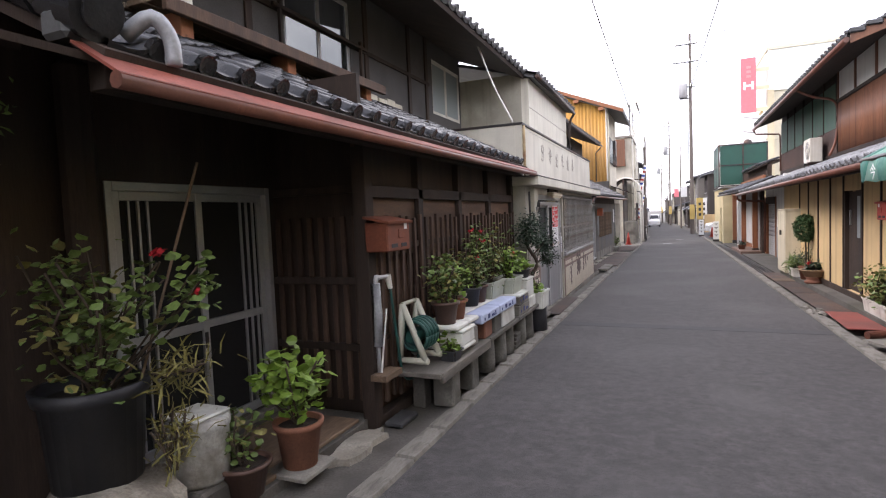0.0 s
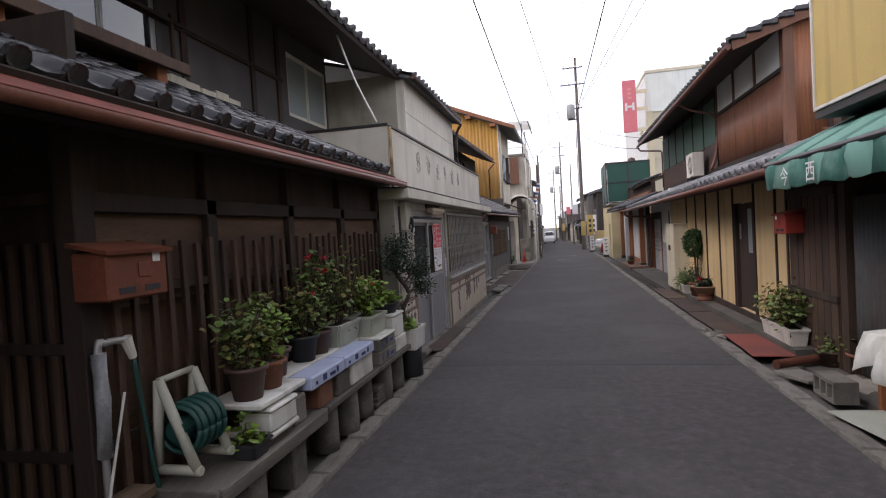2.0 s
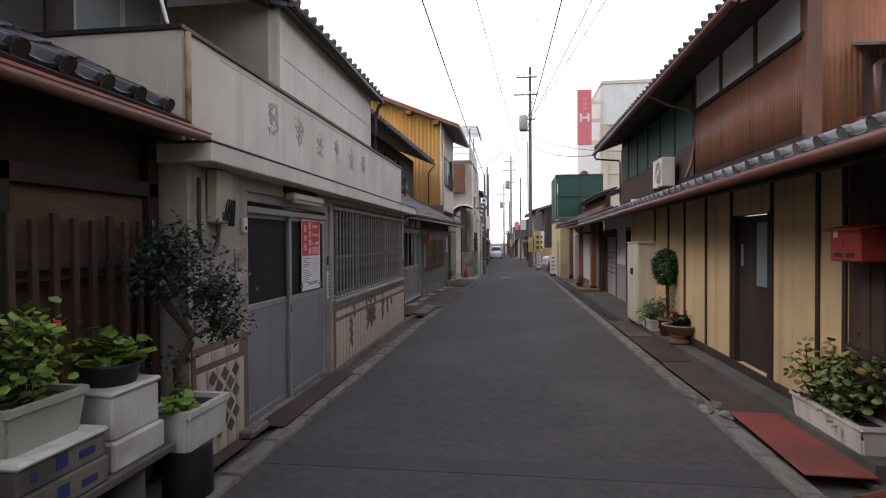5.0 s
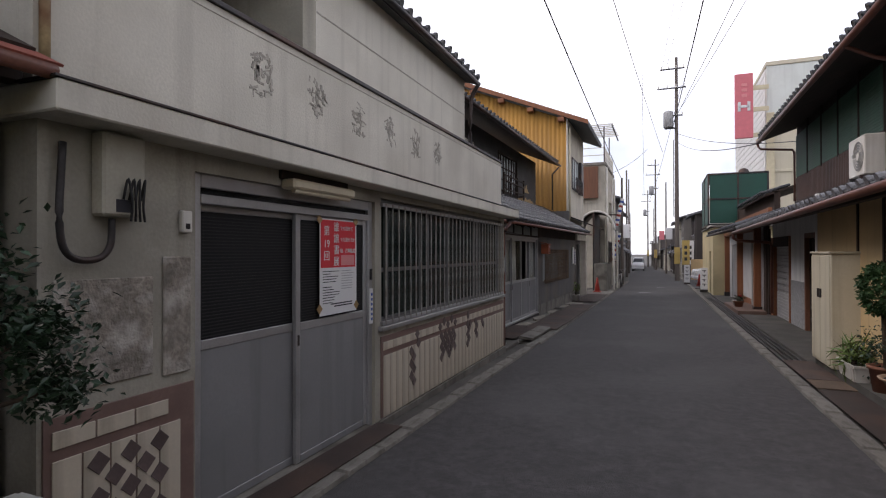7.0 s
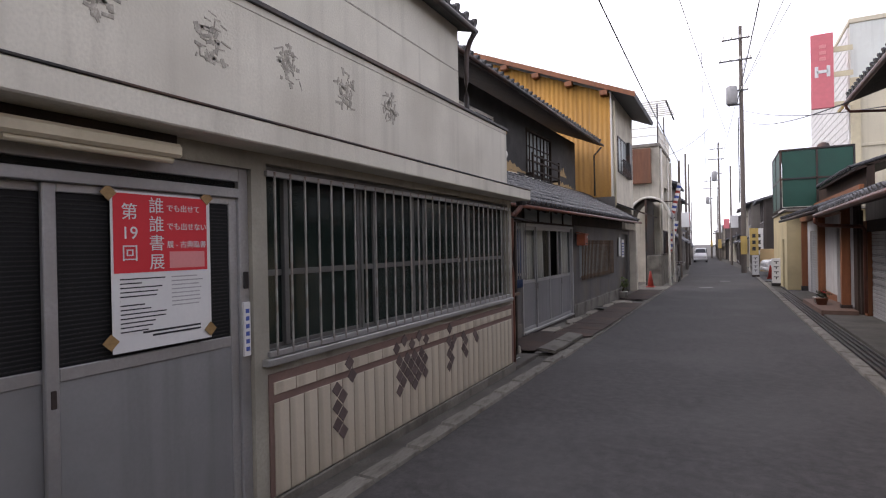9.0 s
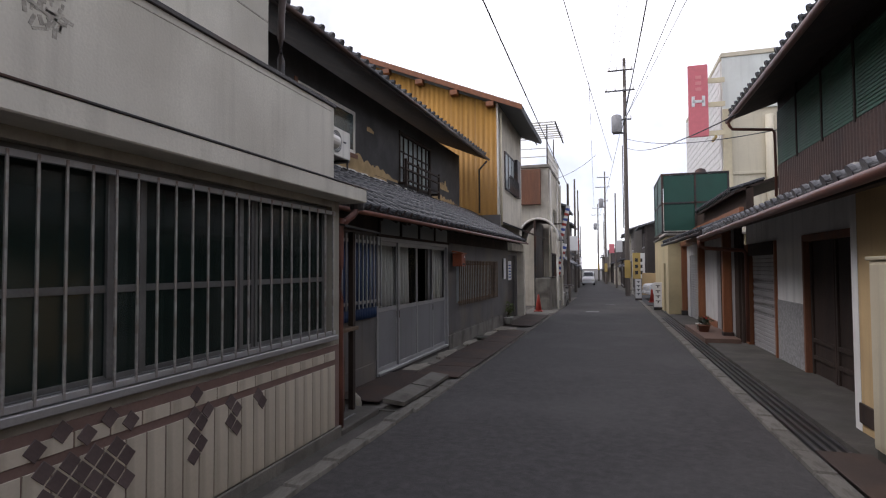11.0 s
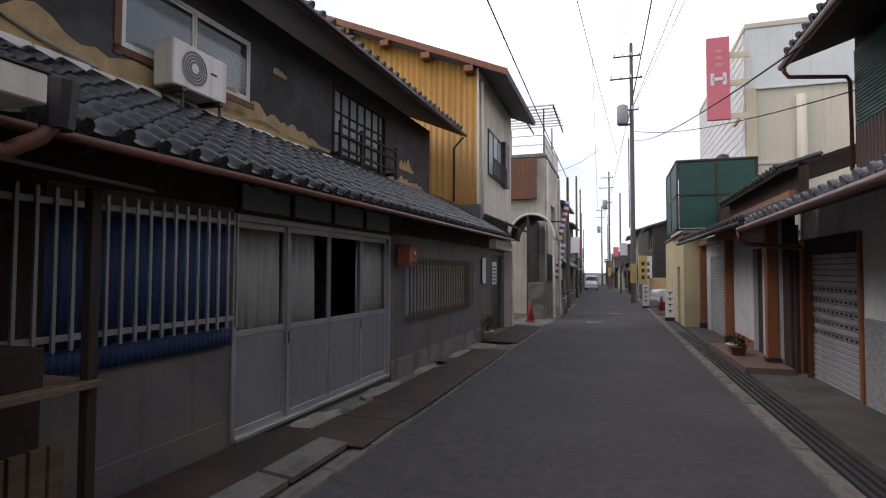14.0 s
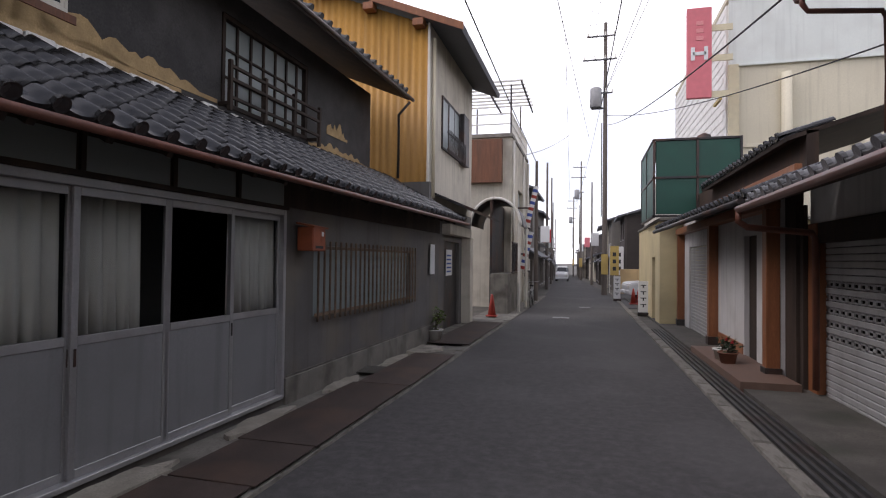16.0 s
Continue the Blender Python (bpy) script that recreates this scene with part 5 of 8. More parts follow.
# lower tiled eave, runs along both fronts
RE, RZ = 2.06, 2.04
slab("roof", timber_dark, bro, [(RE, 7.0, RZ), (RE + 0.24, 23.1, RZ), (3.66, 23.1, 2.56), (3.66, 7.0, 2.63)], 0.05, "dark boarded eaves carrying tiles")
RUP = Vector((3.66 - RE, 0, 0.59)).normalized()
tile_roof(bro, (RE + 0.26, 23.05, RZ + 0.015), (-0.24, -16.1, 0), RUP, 60, 6, roof_tile_pale)
tube("gutter", copper_pipe, bro, [(RE - 0.05, 7.0, RZ - 0.03), (RE + 0.19, 23.1, RZ - 0.06)], 0.045, label="red-brown plastic gutter")
bx("eave_beam", timber_dark, bro, RE + 0.26, RE + 0.36, 7.0, 23.0, RZ - 0.05, RZ + 0.02, 0.004)
for i in range(22):
    piece("rafter", raf, bro, "", pose(RE + 0.05 + i * 0.0107, 7.3 + i * 0.72, RZ - 0.02, 0, 20, 180))
# upper storey
UXR = 3.65
wall("upper_wall", timber_dark, bro, "x", UXR, UXR + 0.15, 11.5, 22.7, 2.3, 4.85, (), "brown upper wall")
ribbed("brown_sheet", brown_tin, bro, (UXR - 0.02, 11.58, 2.75), (0, 1, 0), (0, 0, 1), 3.9, 1.15, 0.06, 0.01, (-1, 0, 0), "faded brown ribbed sheet below the windows")
for i in range(3):
    a = 11.6 + i * 1.3
    bx("plaster_panel", plaster_white, bro, UXR - 0.02, UXR, a + 0.03, a + 1.27, 3.98, 4.66, 0.004, "white plaster panel between brown posts")
for i in range(4):
    bx("post", timber_red, bro, UXR - 0.05, UXR, 11.55 + i * 1.3, 11.63 + i * 1.3, 3.9, 4.7, 0.004)
bx("rail", timber_dark, bro, UXR - 0.06, UXR, 11.5, 15.5, 3.9, 3.97, 0.004)
bx("rail", timber_dark, bro, UXR - 0.06, UXR, 11.5, 22.7, 2.62, 2.74, 0.004)
for i in range(6):
    a = 15.62 + i * 1.18
    sh = bx("shutter", shutter_green, bro, UXR - 0.03, UXR, a, a + 1.14, 3.35, 4.4, 0.004, "faded green louvred shutter")
    bm = bmesh.new()
    for k in range(20):
        add_box(bm, UXR - 0.042, UXR - 0.028, a + 0.05, a + 1.09, 3.4 + k * 0.05, 3.422 + k * 0.05)
    tagged(part("louvres", bm, shutter_green, sh), "", "", "", "stuff")
    bx("stile", timber_dark, sh, UXR - 0.05, UXR, a - 0.04, a, 3.3, 4.6, 0.003)
ribbed("dark_sheet", dark_tin, bro, (UXR - 0.02, 15.55, 2.72), (0, 1, 0), (0, 0, 1), 7.1, 0.62, 0.1, 0.015, (-1, 0, 0), "dark brown ribbed sheet", wave=False)
bx("gable_wall", orange_tin, bro, UXR, 8.5, 11.5, 11.6, 2.3, 4.8, 0, "red-brown sheet gable wall")
ribbed("gable_sheet", orange_tin, bro, (UXR, 11.49, 2.4), (1, 0, 0), (0, 0, 1), 4.6, 2.35, 0.06, 0.01, (0, -1, 0), "red-brown ribbed sheet gable")
bx("corner_post", timber_red, bro, UXR - 0.06, UXR + 0.1, 11.44, 11.56, 2.45, 4.6, 0.005)
RRX, RRZ = 2.83, 4.4
slab("upper_roof", timber_dark, bro, [(RRX, 11.4, RRZ), (RRX, 22.8, RRZ), (8.5, 22.8, 6.35), (8.5, 11.4, 6.35)], 0.07, "dark boarded upper eaves")
slab("verge", timber_red, bro, [(RRX, 11.36, RRZ + 0.03), (8.5, 11.36, 6.38), (8.5, 11.36, 6.2), (RRX, 11.36, RRZ - 0.13)], 0.03, "red-brown verge board")
RRUP = Vector((8.5 - RRX, 0, 1.95)).normalized()
tile_roof(bro, (RRX - 0.03, 22.8, RRZ + 0.015), (0, -1, 0), RRUP, 43, 4, roof_tile, pieces=False)
for k in range(20):
    o = Vector((RRX - 0.03, 11.38, RRZ + 0.03)) + RRUP * (k * 0.25)
    bx("verge_tile", roof_tile, bro, o.x, o.x + 0.24, 11.32, 11.5, o.z, o.z + 0.09, 0.02)
tube("gutter", copper_pipe, bro, [(RRX - 0.05, 11.4, RRZ - 0.06), (RRX - 0.05, 22.8, RRZ - 0.1)], 0.05, label="red-brown plastic gutter")
tube("downpipe", copper_pipe, bro, curve_pts([(RRX - 0.05, 15.54, RRZ - 0.1), (RRX + 0.3, 15.54, RRZ - 0.3), (UXR - 0.06, 15.54, 3.9), (UXR - 0.06, 15.54, 3.1), (UXR - 0.2, 15.5, 2.68)], 5), 0.03)
tube("downpipe", copper_pipe, bro, [(RRX - 0.05, 22.7, RRZ - 0.1), (RRX - 0.04, 22.7, RRZ - 0.2), (RRX + 0.02, 22.72, RRZ - 0.27), (UXR - 0.09, 22.74, RRZ - 0.33), (UXR - 0.05, 22.74, RRZ - 0.4), (UXR - 0.05, 22.74, 2.75)], 0.03, label="red-brown plastic downpipe")
tube("downpipe", copper_pipe, bro, [(RE + 0.19, 23.08, RZ - 0.08), (RE + 0.19, 23.1, RZ - 0.2), (RE + 0.3, 23.16, RZ - 0.27), (3.16, 23.5, RZ - 0.32), (3.22, 23.55, RZ - 0.4), (3.22, 23.55, g(23.5) + 0.1)], 0.04)
hood = bx("gable_window", timber_dark, bro, 4.2, 4.95, 11.44, 11.49, 2.9, 3.6, 0.004, "dark gable window under a small tin hood")
slab("hood", far_roof, hood, [(4.1, 11.0, 3.62), (5.05, 11.0, 3.62), (5.05, 11.48, 3.78), (4.1, 11.48, 3.78)], 0.03, "small grey tin hood")
bx("sill", timber_red, hood, 4.12, 5.0, 11.38, 11.49, 2.84, 2.9, 0.004)
tube("vent_pipe", copper_pipe, bro, [(4.25, 11.3, 2.6), (4.25, 11.3, 3.45), (4.3, 11.3, 3.5), (4.55, 11.3, 3.5)], 0.045, label="red-brown vent pipe")

# ---- shutter front ----
SX = 3.32
shut = thing("shutter_house", (SX, 17.5, g(20)), "white-plastered house front with granite dado, dark gate and roller shutter", "house")
wall("wall", plaster_white, shut, "x", SX, SX + 0.15, 16.85, 24.0, -0.5, 2.4, [(18.25, 20.3, -0.3, 1.82), (21.75, 23.93, -0.35, 1.8)], "white plaster wall over a granite dado")
bx("return_wall", plaster_white, shut, RX, SX - 0.001, 16.86, 17.0, -0.4, 2.4, 0)
for a, b in ((17.01, 18.2), (20.35, 21.7)):
    bx("granite_dado", granite, shut, SX - 0.015, SX, a, b, -0.4, 0.8, 0.004, "grey granite-chip dado")
gd = bx("gate", timber_dark, shut, SX + 0.08, SX + 0.11, 18.3, 20.25, -0.3, 1.78, 0.003, "dark recessed timber gate")
for q in ((18.25, 18.32, -0.3, 1.86), (20.23, 20.3, -0.3, 1.86), (18.32, 20.23, 1.76, 1.86)):
    bx("jamb", timber_red, gd, SX - 0.03, SX + 0.12, *q, 0.005)
for i in range(2):
    a = 18.34 + i * 0.95
    for q in ((a, a + 0.06, -0.28, 1.74), (a + 0.87, a + 0.93, -0.28, 1.74), (a + 0.06, a + 0.87, 0.0, 0.06), (a + 0.06, a + 0.87, 0.25, 0.31)):
        bx("gate_rail", timber_dark, gd, SX + 0.05, SX + 0.08, *q, 0.003)
sf = bx("shutter_frame", timber_orange, shut, SX - 0.06, SX + 0.1, 23.64, 23.92, -0.35, 1.85, 0.006, "orange varnished timber frame")
bx("post", timber_orange, sf, SX - 0.04, SX + 0.1, 21.72, 21.8, -0.35, 1.85, 0.006)
bx("head", timber_dark, sf, SX - 0.05, SX + 0.1, 21.8, 23.64, 1.6, 1.85, 0.006)
rs = thing("roller_shutter", (SX + 0.05, 22.7, g(22.7)), "closed grey roller shutter with rows of small slots", "shutter")
for i in range(24):
    z = -0.3 + i * 0.08
    if 1.6 < z:
        break
    if 9 <= i <= 18 and i % 2:
        bm = bmesh.new()
        for k in range(12):
            a = 21.82 + k * 0.157
            add_box(bm, SX + 0.04, SX + 0.055, a, a + 0.06, z, z + 0.076)
        add_box(bm, SX + 0.04, SX + 0.055, 21.82, 23.63, z, z + 0.02)
        add_box(bm, SX + 0.04, SX + 0.055, 21.82, 23.63, z + 0.056, z + 0.076)
        part("slotted_slat", bm, shutter_grey, rs)
    else:
        bx("slat", shutter_grey, rs, SX + 0.03, SX + 0.055, 21.82, 23.63, z, z + 0.074, 0.012)
bx("backing", interior_shade, rs, SX + 0.09, SX + 0.1, 21.8, 23.64, -0.35, 1.7, 0)
bx("inner_wall", interior_shade, shut, SX + 1.5, SX + 1.6, 17.4, 23.95, -0.5, 2.4, 0)

bx("corner_post", timber_dark, shut, 3.2, SX - 0.061, 23.9, 24.0, g(24), 2.1, 0.006, "dark timber corner board")
# ---- porch house with orange posts ----
por = thing("porch_house", (3.3, 28, g(28)), "low house with orange timber posts and a tiled porch roof", "house")
# White plaster greyed in its colour for the shade beneath the porch roof.
wall("wall", mat("roof-shaded white plaster", (0.5, 0.49, 0.47), 0.9, var=0.1, scale=2, fine=60, bump=0.2, stain=(0.33, 0.31, 0.28), stain_amt=0.4, streak=0.3), por, "x", 3.1, 3.25, 24.42, 32.2, -0.7, 2.4, [(25.5, 26.2, -0.3, 1.8), (28.4, 31.3, -0.4, 1.75)], "white plaster wall with porch-roof shade in its colour")
# Filler: a dark board added in place of the dark gap here.
bx("side_board", timber_dark, por, 3.16, 3.25, 24.02, 24.42, -0.7, 2.4, 0, "dark filler board standing in for the gap beside the porch")
bx("baseboard", timber_orange, por, 3.085, 3.1, 26.25, 28.05, g(27) + 0.05, g(27) + 0.3, 0.004)
bx("entrance_door", timber_dark, por, 3.18, 3.22, 25.5, 26.2, -0.3, 1.8, 0.003, "dark entrance door")
ps = thing("roller_shutter", (3.15, 29.85, g(29.85)), "closed grey roller shutter beneath a porch roof", "shutter")
for k in range(26):
    bx("slat", shutter_grey, ps, 3.14, 3.17, 28.4, 31.3, -0.4 + k * 0.082, -0.4 + k * 0.082 + 0.076, 0.012)
for y in (24.5, 28.15, 32.05):
    bx("post", timber_orange, por, 2.92, 3.1, y - 0.09, y + 0.09, g(y) + 0.03, 2.1, 0.01, "orange varnished timber post")
    bx("post_shoe", iron_dark, por, 2.9, 3.12, y - 0.11, y + 0.11, g(y) + 0.03, g(y) + 0.2, 0.006)
bx("beam", timber_orange, por, 2.9, 3.1, 24.4, 32.2, 2.1, 2.26, 0.008)
slab("porch_roof", timber_dark, por, [(2.34, 23.15, 2.12), (2.2, 30.5, 2.14), (3.6, 30.5, 2.68), (3.6, 23.15, 2.66)], 0.05, "dark porch roof carrying tiles")
tile_roof(por, (2.18, 30.5, 2.155), (0.14, -7.35, -0.02), Vector((1.4, 0, 0.54)).normalized(), 28, 5, roof_tile, pieces=False)
bx("fascia", timber_orange, por, 3.3, 3.4, 24.5, 32.2, 2.58, 2.74, 0.008, "orange fascia board")
bx("upper_wall", timber_brown, por, 3.45, 3.6, 24.5, 31.9, 2.6, 3.2, 0)
slab("upper_roof", timber_dark, por, [(3.2, 24.5, 3.12), (3.2, 30.3, 3.12), (6.5, 30.3, 4.2), (6.5, 24.5, 4.2)], 0.06, "dark main roof edge")
tile_roof(por, (3.18, 30.3, 3.14), (0, -1, 0), Vector((3.5, 0, 1.15)).normalized(), 21, 3, roof_tile, pieces=False)
tube("gutter", iron_dark, por, [(2.29, 23.15, 2.08), (2.15, 30.5, 2.1)], 0.045)
struct(strip("porch_slab", mat("tiled porch slab", (0.16, 0.10, 0.075), 0.6, var=0.2, scale=4, fine=60), 2.42, 3.12, 23.7, 27.1, 0.12, 0.3, ""), "low brown porch slab in front of the house", "step")

# ---- beige block with the green box, and the tall building ----
bei = thing("beige_house", (2.6, 31, g(31)), "narrow pale yellow house under a green sign box", "house")
wall("wall", mat("pale yellow render", (0.56, 0.47, 0.27), 0.9, var=0.1, scale=1.5, stain=(0.36, 0.3, 0.19), stain_amt=0.4), bei, "x", 2.5, 2.7, 32.3, 38.4, -0.8, 2.5, [(33.3, 34.1, -0.4, 1.5)], "pale yellow render")
bx("side_wall", bpy.data.materials["pale yellow render"], bei, 2.7, 7, 32.3, 32.5, -0.8, 2.6, 0)
bx("door", iron_dark, bei, 2.6, 2.64, 33.3, 34.1, -0.4, 1.5, 0.004)
bx("roof", concrete, bei, 2.45, 7, 31.9, 38.5, 2.5, 2.58, 0.01)
ribbed("white_sheet", white_metal, bei, (2.7, 38.5, -0.6), (1, 0, 0), (0, 0, 1), 3, 5.0, 0.12, 0.02, (0, -1, 0), "pale ribbed sheet wall", wave=False)
box = thing("sign_box", (3.2, 32, 2.58), "large dark green panelled box standing on a flat roof", "sign")
BW, BH = 1.09, 1.04
for i in range(2):
    for j in range(2):
        a, z = 2.33 + i * BW, 2.64 + j * BH
        bx("panel", green_panel, box, a + 0.03, a + BW - 0.03, 31.98, 32.02, z + 0.03, z + BH - 0.03, 0.004, "dark green panel")
        b = 32.1 + i * 1.6
        bx("panel", green_panel, box, 2.29, 2.33, b + 0.03, b + 1.55, z + 0.03, z + BH - 0.03, 0.004)
for x in (2.31, 3.42, 4.5):
    bx("frame_post", iron_dark, box, x - 0.03, x + 0.03, 31.95, 32.05, 2.58, 4.74, 0.004)
for y in (33.65, 35.25):
    bx("frame_post", iron_dark, box, 2.27, 2.35, y, y + 0.06, 2.58, 4.74, 0.004)
for z in (2.59, 3.65, 4.7):
    bx("frame_rail", iron_dark, box, 2.28, 4.53, 31.95, 32.05, z, z + 0.06, 0.004)
    bx("frame_rail", iron_dark, box, 2.27, 2.35, 32.06, 35.3, z, z + 0.06, 0.004)
bx("top", iron_dark, box, 2.33, 4.5, 32.05, 35.3, 4.66, 4.7, 0)
bx("back", iron_dark, box, 4.46, 4.5, 32.05, 35.3, 2.6, 4.66, 0)
tank = thing("roof_vent", (3.7, 32.6, 4.7), "dark rounded vent hood on the green box", "vent")
part("hood", lathe(bmesh.new(), [(0.2, 0), (0.22, 0.1), (0.17, 0.24), (0.05, 0.3)], 14, (3.7, 32.6, 4.7)), iron_dark, tank)
tower = thing("tall_building", (9, 36, g(36)), "tall cream building with a white brick-faced side", "building")
bx("front_wall", tower_cream, tower, 5.13, 18, 36, 47, -1, 10.2, 0.02, "cream end wall")
for z in (5.2,):
    bx("string_course", tower_cream, tower, 5.0, 18.1, 35.94, 36, z, z + 0.12, 0.01)
bx("parapet", tower_cream, tower, 5.06, 18.1, 35.9, 47.05, 10.2, 10.4, 0.02)
bx("corner_strip", mat("pale yellow strip", (0.6, 0.53, 0.36), 0.7, var=0.08), tower, 5.08, 5.4, 35.88, 36.02, 0, 8.0, 0.01, "yellow painted corner strip")
side = bx("brick_face", plaster_white, tower, 5.05, 5.13, 36.1, 47, -1, 10.1, 0, "white brick-faced side wall")
brk = bpy.data.meshes.new("brick")
bm = add_box(bmesh.new(), -0.02, 0.0, -0.28, 0.28, -0.085, 0.085)
bm.to_mesh(brk)
bm.free()
brk.materials.append(plaster_white)
for j in range(15):
    for i in range(18):
        piece("brick", brk, side, "", Matrix.Translation((5.05, 36.45 + i * 0.58 + (j % 2) * 0.29, 5.4 + j * 0.32)))
tube("vent_pipe", tower_cream, tower, [(6.8, 35.85, 2.0), (6.8, 35.85, 7.6)], 0.16, 12, "cream vent pipe up the wall")
bx("upper_panel", tower_white, tower, 5.1, 18.05, 35.94, 36.0, 8.0, 10.2, 0.01, "pale grey-white upper wall")
bx("band", tower_white, tower, 5.09, 18.06, 35.9, 35.96, 7.94, 8.02, 0.005)
ts = thing("hanging_sign", (3.9, 35.4, 6.5), "tall red sign, paled for haze, with a white emblem on a building", "sign")
bx("board", sign_red, ts, 3.7, 4.46, 35.35, 35.5, 6.78, 9.8, 0.02)
bx("emblem", paper, ts, 3.88, 4.28, 35.33, 35.35, 8.2, 8.32, 0.005, "white emblem bar")
bx("emblem", paper, ts, 3.82, 3.94, 35.33, 35.35, 8.04, 8.48, 0.005)
bx("emblem", paper, ts, 4.22, 4.34, 35.33, 35.35, 8.04, 8.48, 0.005)
for k, z in enumerate((9.2, 8.95, 8.7)):
    bx("character_bar", poster_pink, ts, 3.98, 4.2, 35.335, 35.35, z, z + 0.14, 0.004, "pale unreadable character")
for z in (6.8, 8.0, 9.0):
    bx("bracket", bpy.data.materials["pale yellow strip"], ts, 4.46, 5.1, 35.4, 35.46, z, z + 0.2, 0)
bx("bracket_post", paint_yellow, ts, 4.7, 4.78, 35.42, 36.3, 6.7, 6.8, 0)

# ---- awning shop ----
aw = thing("awning_shop", (2.75, 4, g(4)), "shop with a yellow sign board and a green awning", "house")
wall("wall", timber_brown, aw, "x", 3.4, 3.55, -8, 7.88, -0.2, 5.2, [(3.0, 6.2, 0.05, 1.95)], "dark boarded shop wall")
bx("side_wall", timber_brown, aw, 2.75, 3.4, 7.74, 7.88, -0.2, 2.6, 0)
bx("shop_glass", glass_dark, aw, 3.46, 3.47, 3.0, 6.2, 0.05, 1.95, 0)
# The tin's grey is lowered to include the shade it stands in.
ribbed("tin_side", mat("shade-darkened tin", (0.13, 0.13, 0.128), 0.6, 0.2, var=0.2, stain=RUST, stain_amt=0.2), aw, (2.82, 6.6, g(7) + 0.05), (0, 1, 0), (0, 0, 1), 1.1, 1.75, 0.075, 0.018, (-1, 0, 0), "grey corrugated tin screen")
bx("tin_frame", timber_dark, aw, 2.8, 2.86, 6.54, 6.6, g(7), 1.9, 0.004)
bx("post", alu, aw, 2.6, 2.64, 6.4, 6.44, g(6), 2.2, 0.004, "slim aluminium awning post")
bx("roof_slab", iron_dark, aw, 2.3, 3.4, -8, 7.2, 2.42, 2.5, 0)
sb = bx("sign_board", paint_yellow, aw, 2.3, 2.42, -8, 7.17, 2.52, 3.62, 0.01, "ochre-yellow sign board")
bx("edge_trim", white_metal, sb, 2.285, 2.43, -8, 7.19, 2.49, 2.52, 0.003)
bx("edge_trim", white_metal, sb, 2.285, 2.43, 7.171, 7.195, 2.52, 3.62, 0.003)
ribbed("tin_parapet", white_metal, aw, (2.36, -8, 3.64), (0, 1, 0), (0, 0, 1), 15.1, 0.6, 0.1, 0.02, (-1, 0, 0), "pale ribbed sheet above the sign")


def awning():
    a = thing("awning", (2.3, 4, 2.1), "green and white striped awning with faded lettering", "awning")
    w, n = 0.31, 34
    for i in range(n):
        y1 = 7.33 - i * w
        bm = bmesh.new()
        rows = []
        for k in range(5):
            y = y1 - w * k / 4
            sag = 0.012 * math.sin(y * 9)
            rows.append([bm.verts.new(p) for p in ((2.75, y, 2.47), (2.3, y, 2.27 + sag), (1.92, y, 2.06 + sag), (1.9 + 0.02 * math.sin(y * 13), y, 1.95), (1.9 + 0.03 * math.sin(y * 13 + 1), y, 1.8 + 0.012 * math.sin(y * 20)))])
        for p, q in zip(rows, rows[1:]):
            for k in range(4):
                bm.faces.new((p[k], q[k], q[k + 1], p[k + 1])).smooth = True
        r = bmesh.ops.extrude_face_region(bm, geom=list(bm.faces))
        bmesh.ops.translate(bm, vec=(-0.003, 0, 0.003), verts=[v for v in r["geom"] if isinstance(v, bmesh.types.BMVert)])
        part("stripe", bm, awning_green if i % 2 == 0 else awning_white, a)
    tube("front_bar", iron_dark, a, [(1.93, 7.33, 2.04), (1.93, -3, 2.04)], 0.03)
    for y in (7.2, 3.5, 0):
        tube("arm", alu, a, [(1.94, y, 2.03), (2.8, y, 2.2)], 0.012)
    for ch, y in (("今", 6.72), ("西", 6.22)):
        words(ch, 0.17, paper, a, facing(1.858, y, 1.885, -1), label="white character on the awning")


awning()


# ---- street furniture and distance ----
def utility_pole(x, y, top, label, gear=True, r=0.17):
    p = thing("utility_pole", (x, y, g(y)), label, "utility pole")
    rod("pole", pole_concrete, p, (x, y, g(y)), (x, y, top), r, r * 0.6, 14)
    if gear:
        for z, w in ((top - 0.9, 1.1), (top - 2.3, 1.3), (top - 4.3, 0.8)):
            bx("crossarm", steel_grate, p, x - w, x + w * 0.5, y - 0.22, y - 0.14, z, z + 0.09, 0.005)
            for k in range(4):
                rod("insulator", white_metal, p, (x - w + 0.1 + k * w * 0.45, y - 0.18, z + 0.09), (x - w + 0.1 + k * w * 0.45, y - 0.18, z + 0.3), 0.05, 0.03, 8)
        lathe_bm = lathe(bmesh.new(), [(0.3, 0), (0.34, 0.03), (0.34, 1.1), (0.3, 1.16), (0.1, 1.24)], 16, (x - 0.55, y - 0.1, top - 5.1))
        part("transformer", lathe_bm, mat("transformer grey", (0.3, 0.3, 0.3), 0.5, var=0.1), p, "grey pole transformer can")
        bx("transformer_bracket", steel_grate, p, x - 0.8, x, y - 0.15, y - 0.05, top - 5.2, top - 5.1, 0)
        tube("riser_cable", cable_black, p, [(x - 0.2, y - 0.05, top - 6), (x - 0.2, y - 0.05, 4.0)], 0.03)
        bx("guard", paint_yellow, p, x - 0.19, x + 0.19, y - 0.2, y - 0.17, 0.6, 1.8, 0.003, "yellow and black striped guard")
    return p


utility_pole(1.55, 49.5, 15.6, "tall concrete utility pole with transformer and crossarms")
utility_pole(-1.75, 41.5, 6.0, "short dark roadside pole", False, 0.1)
utility_pole(-0.2, 92, 15.0, "distant concrete utility pole with crossarms", True, 0.16)
utility_pole(-1.9, 125, 14.0, "distant concrete utility pole with crossarms", True, 0.16)


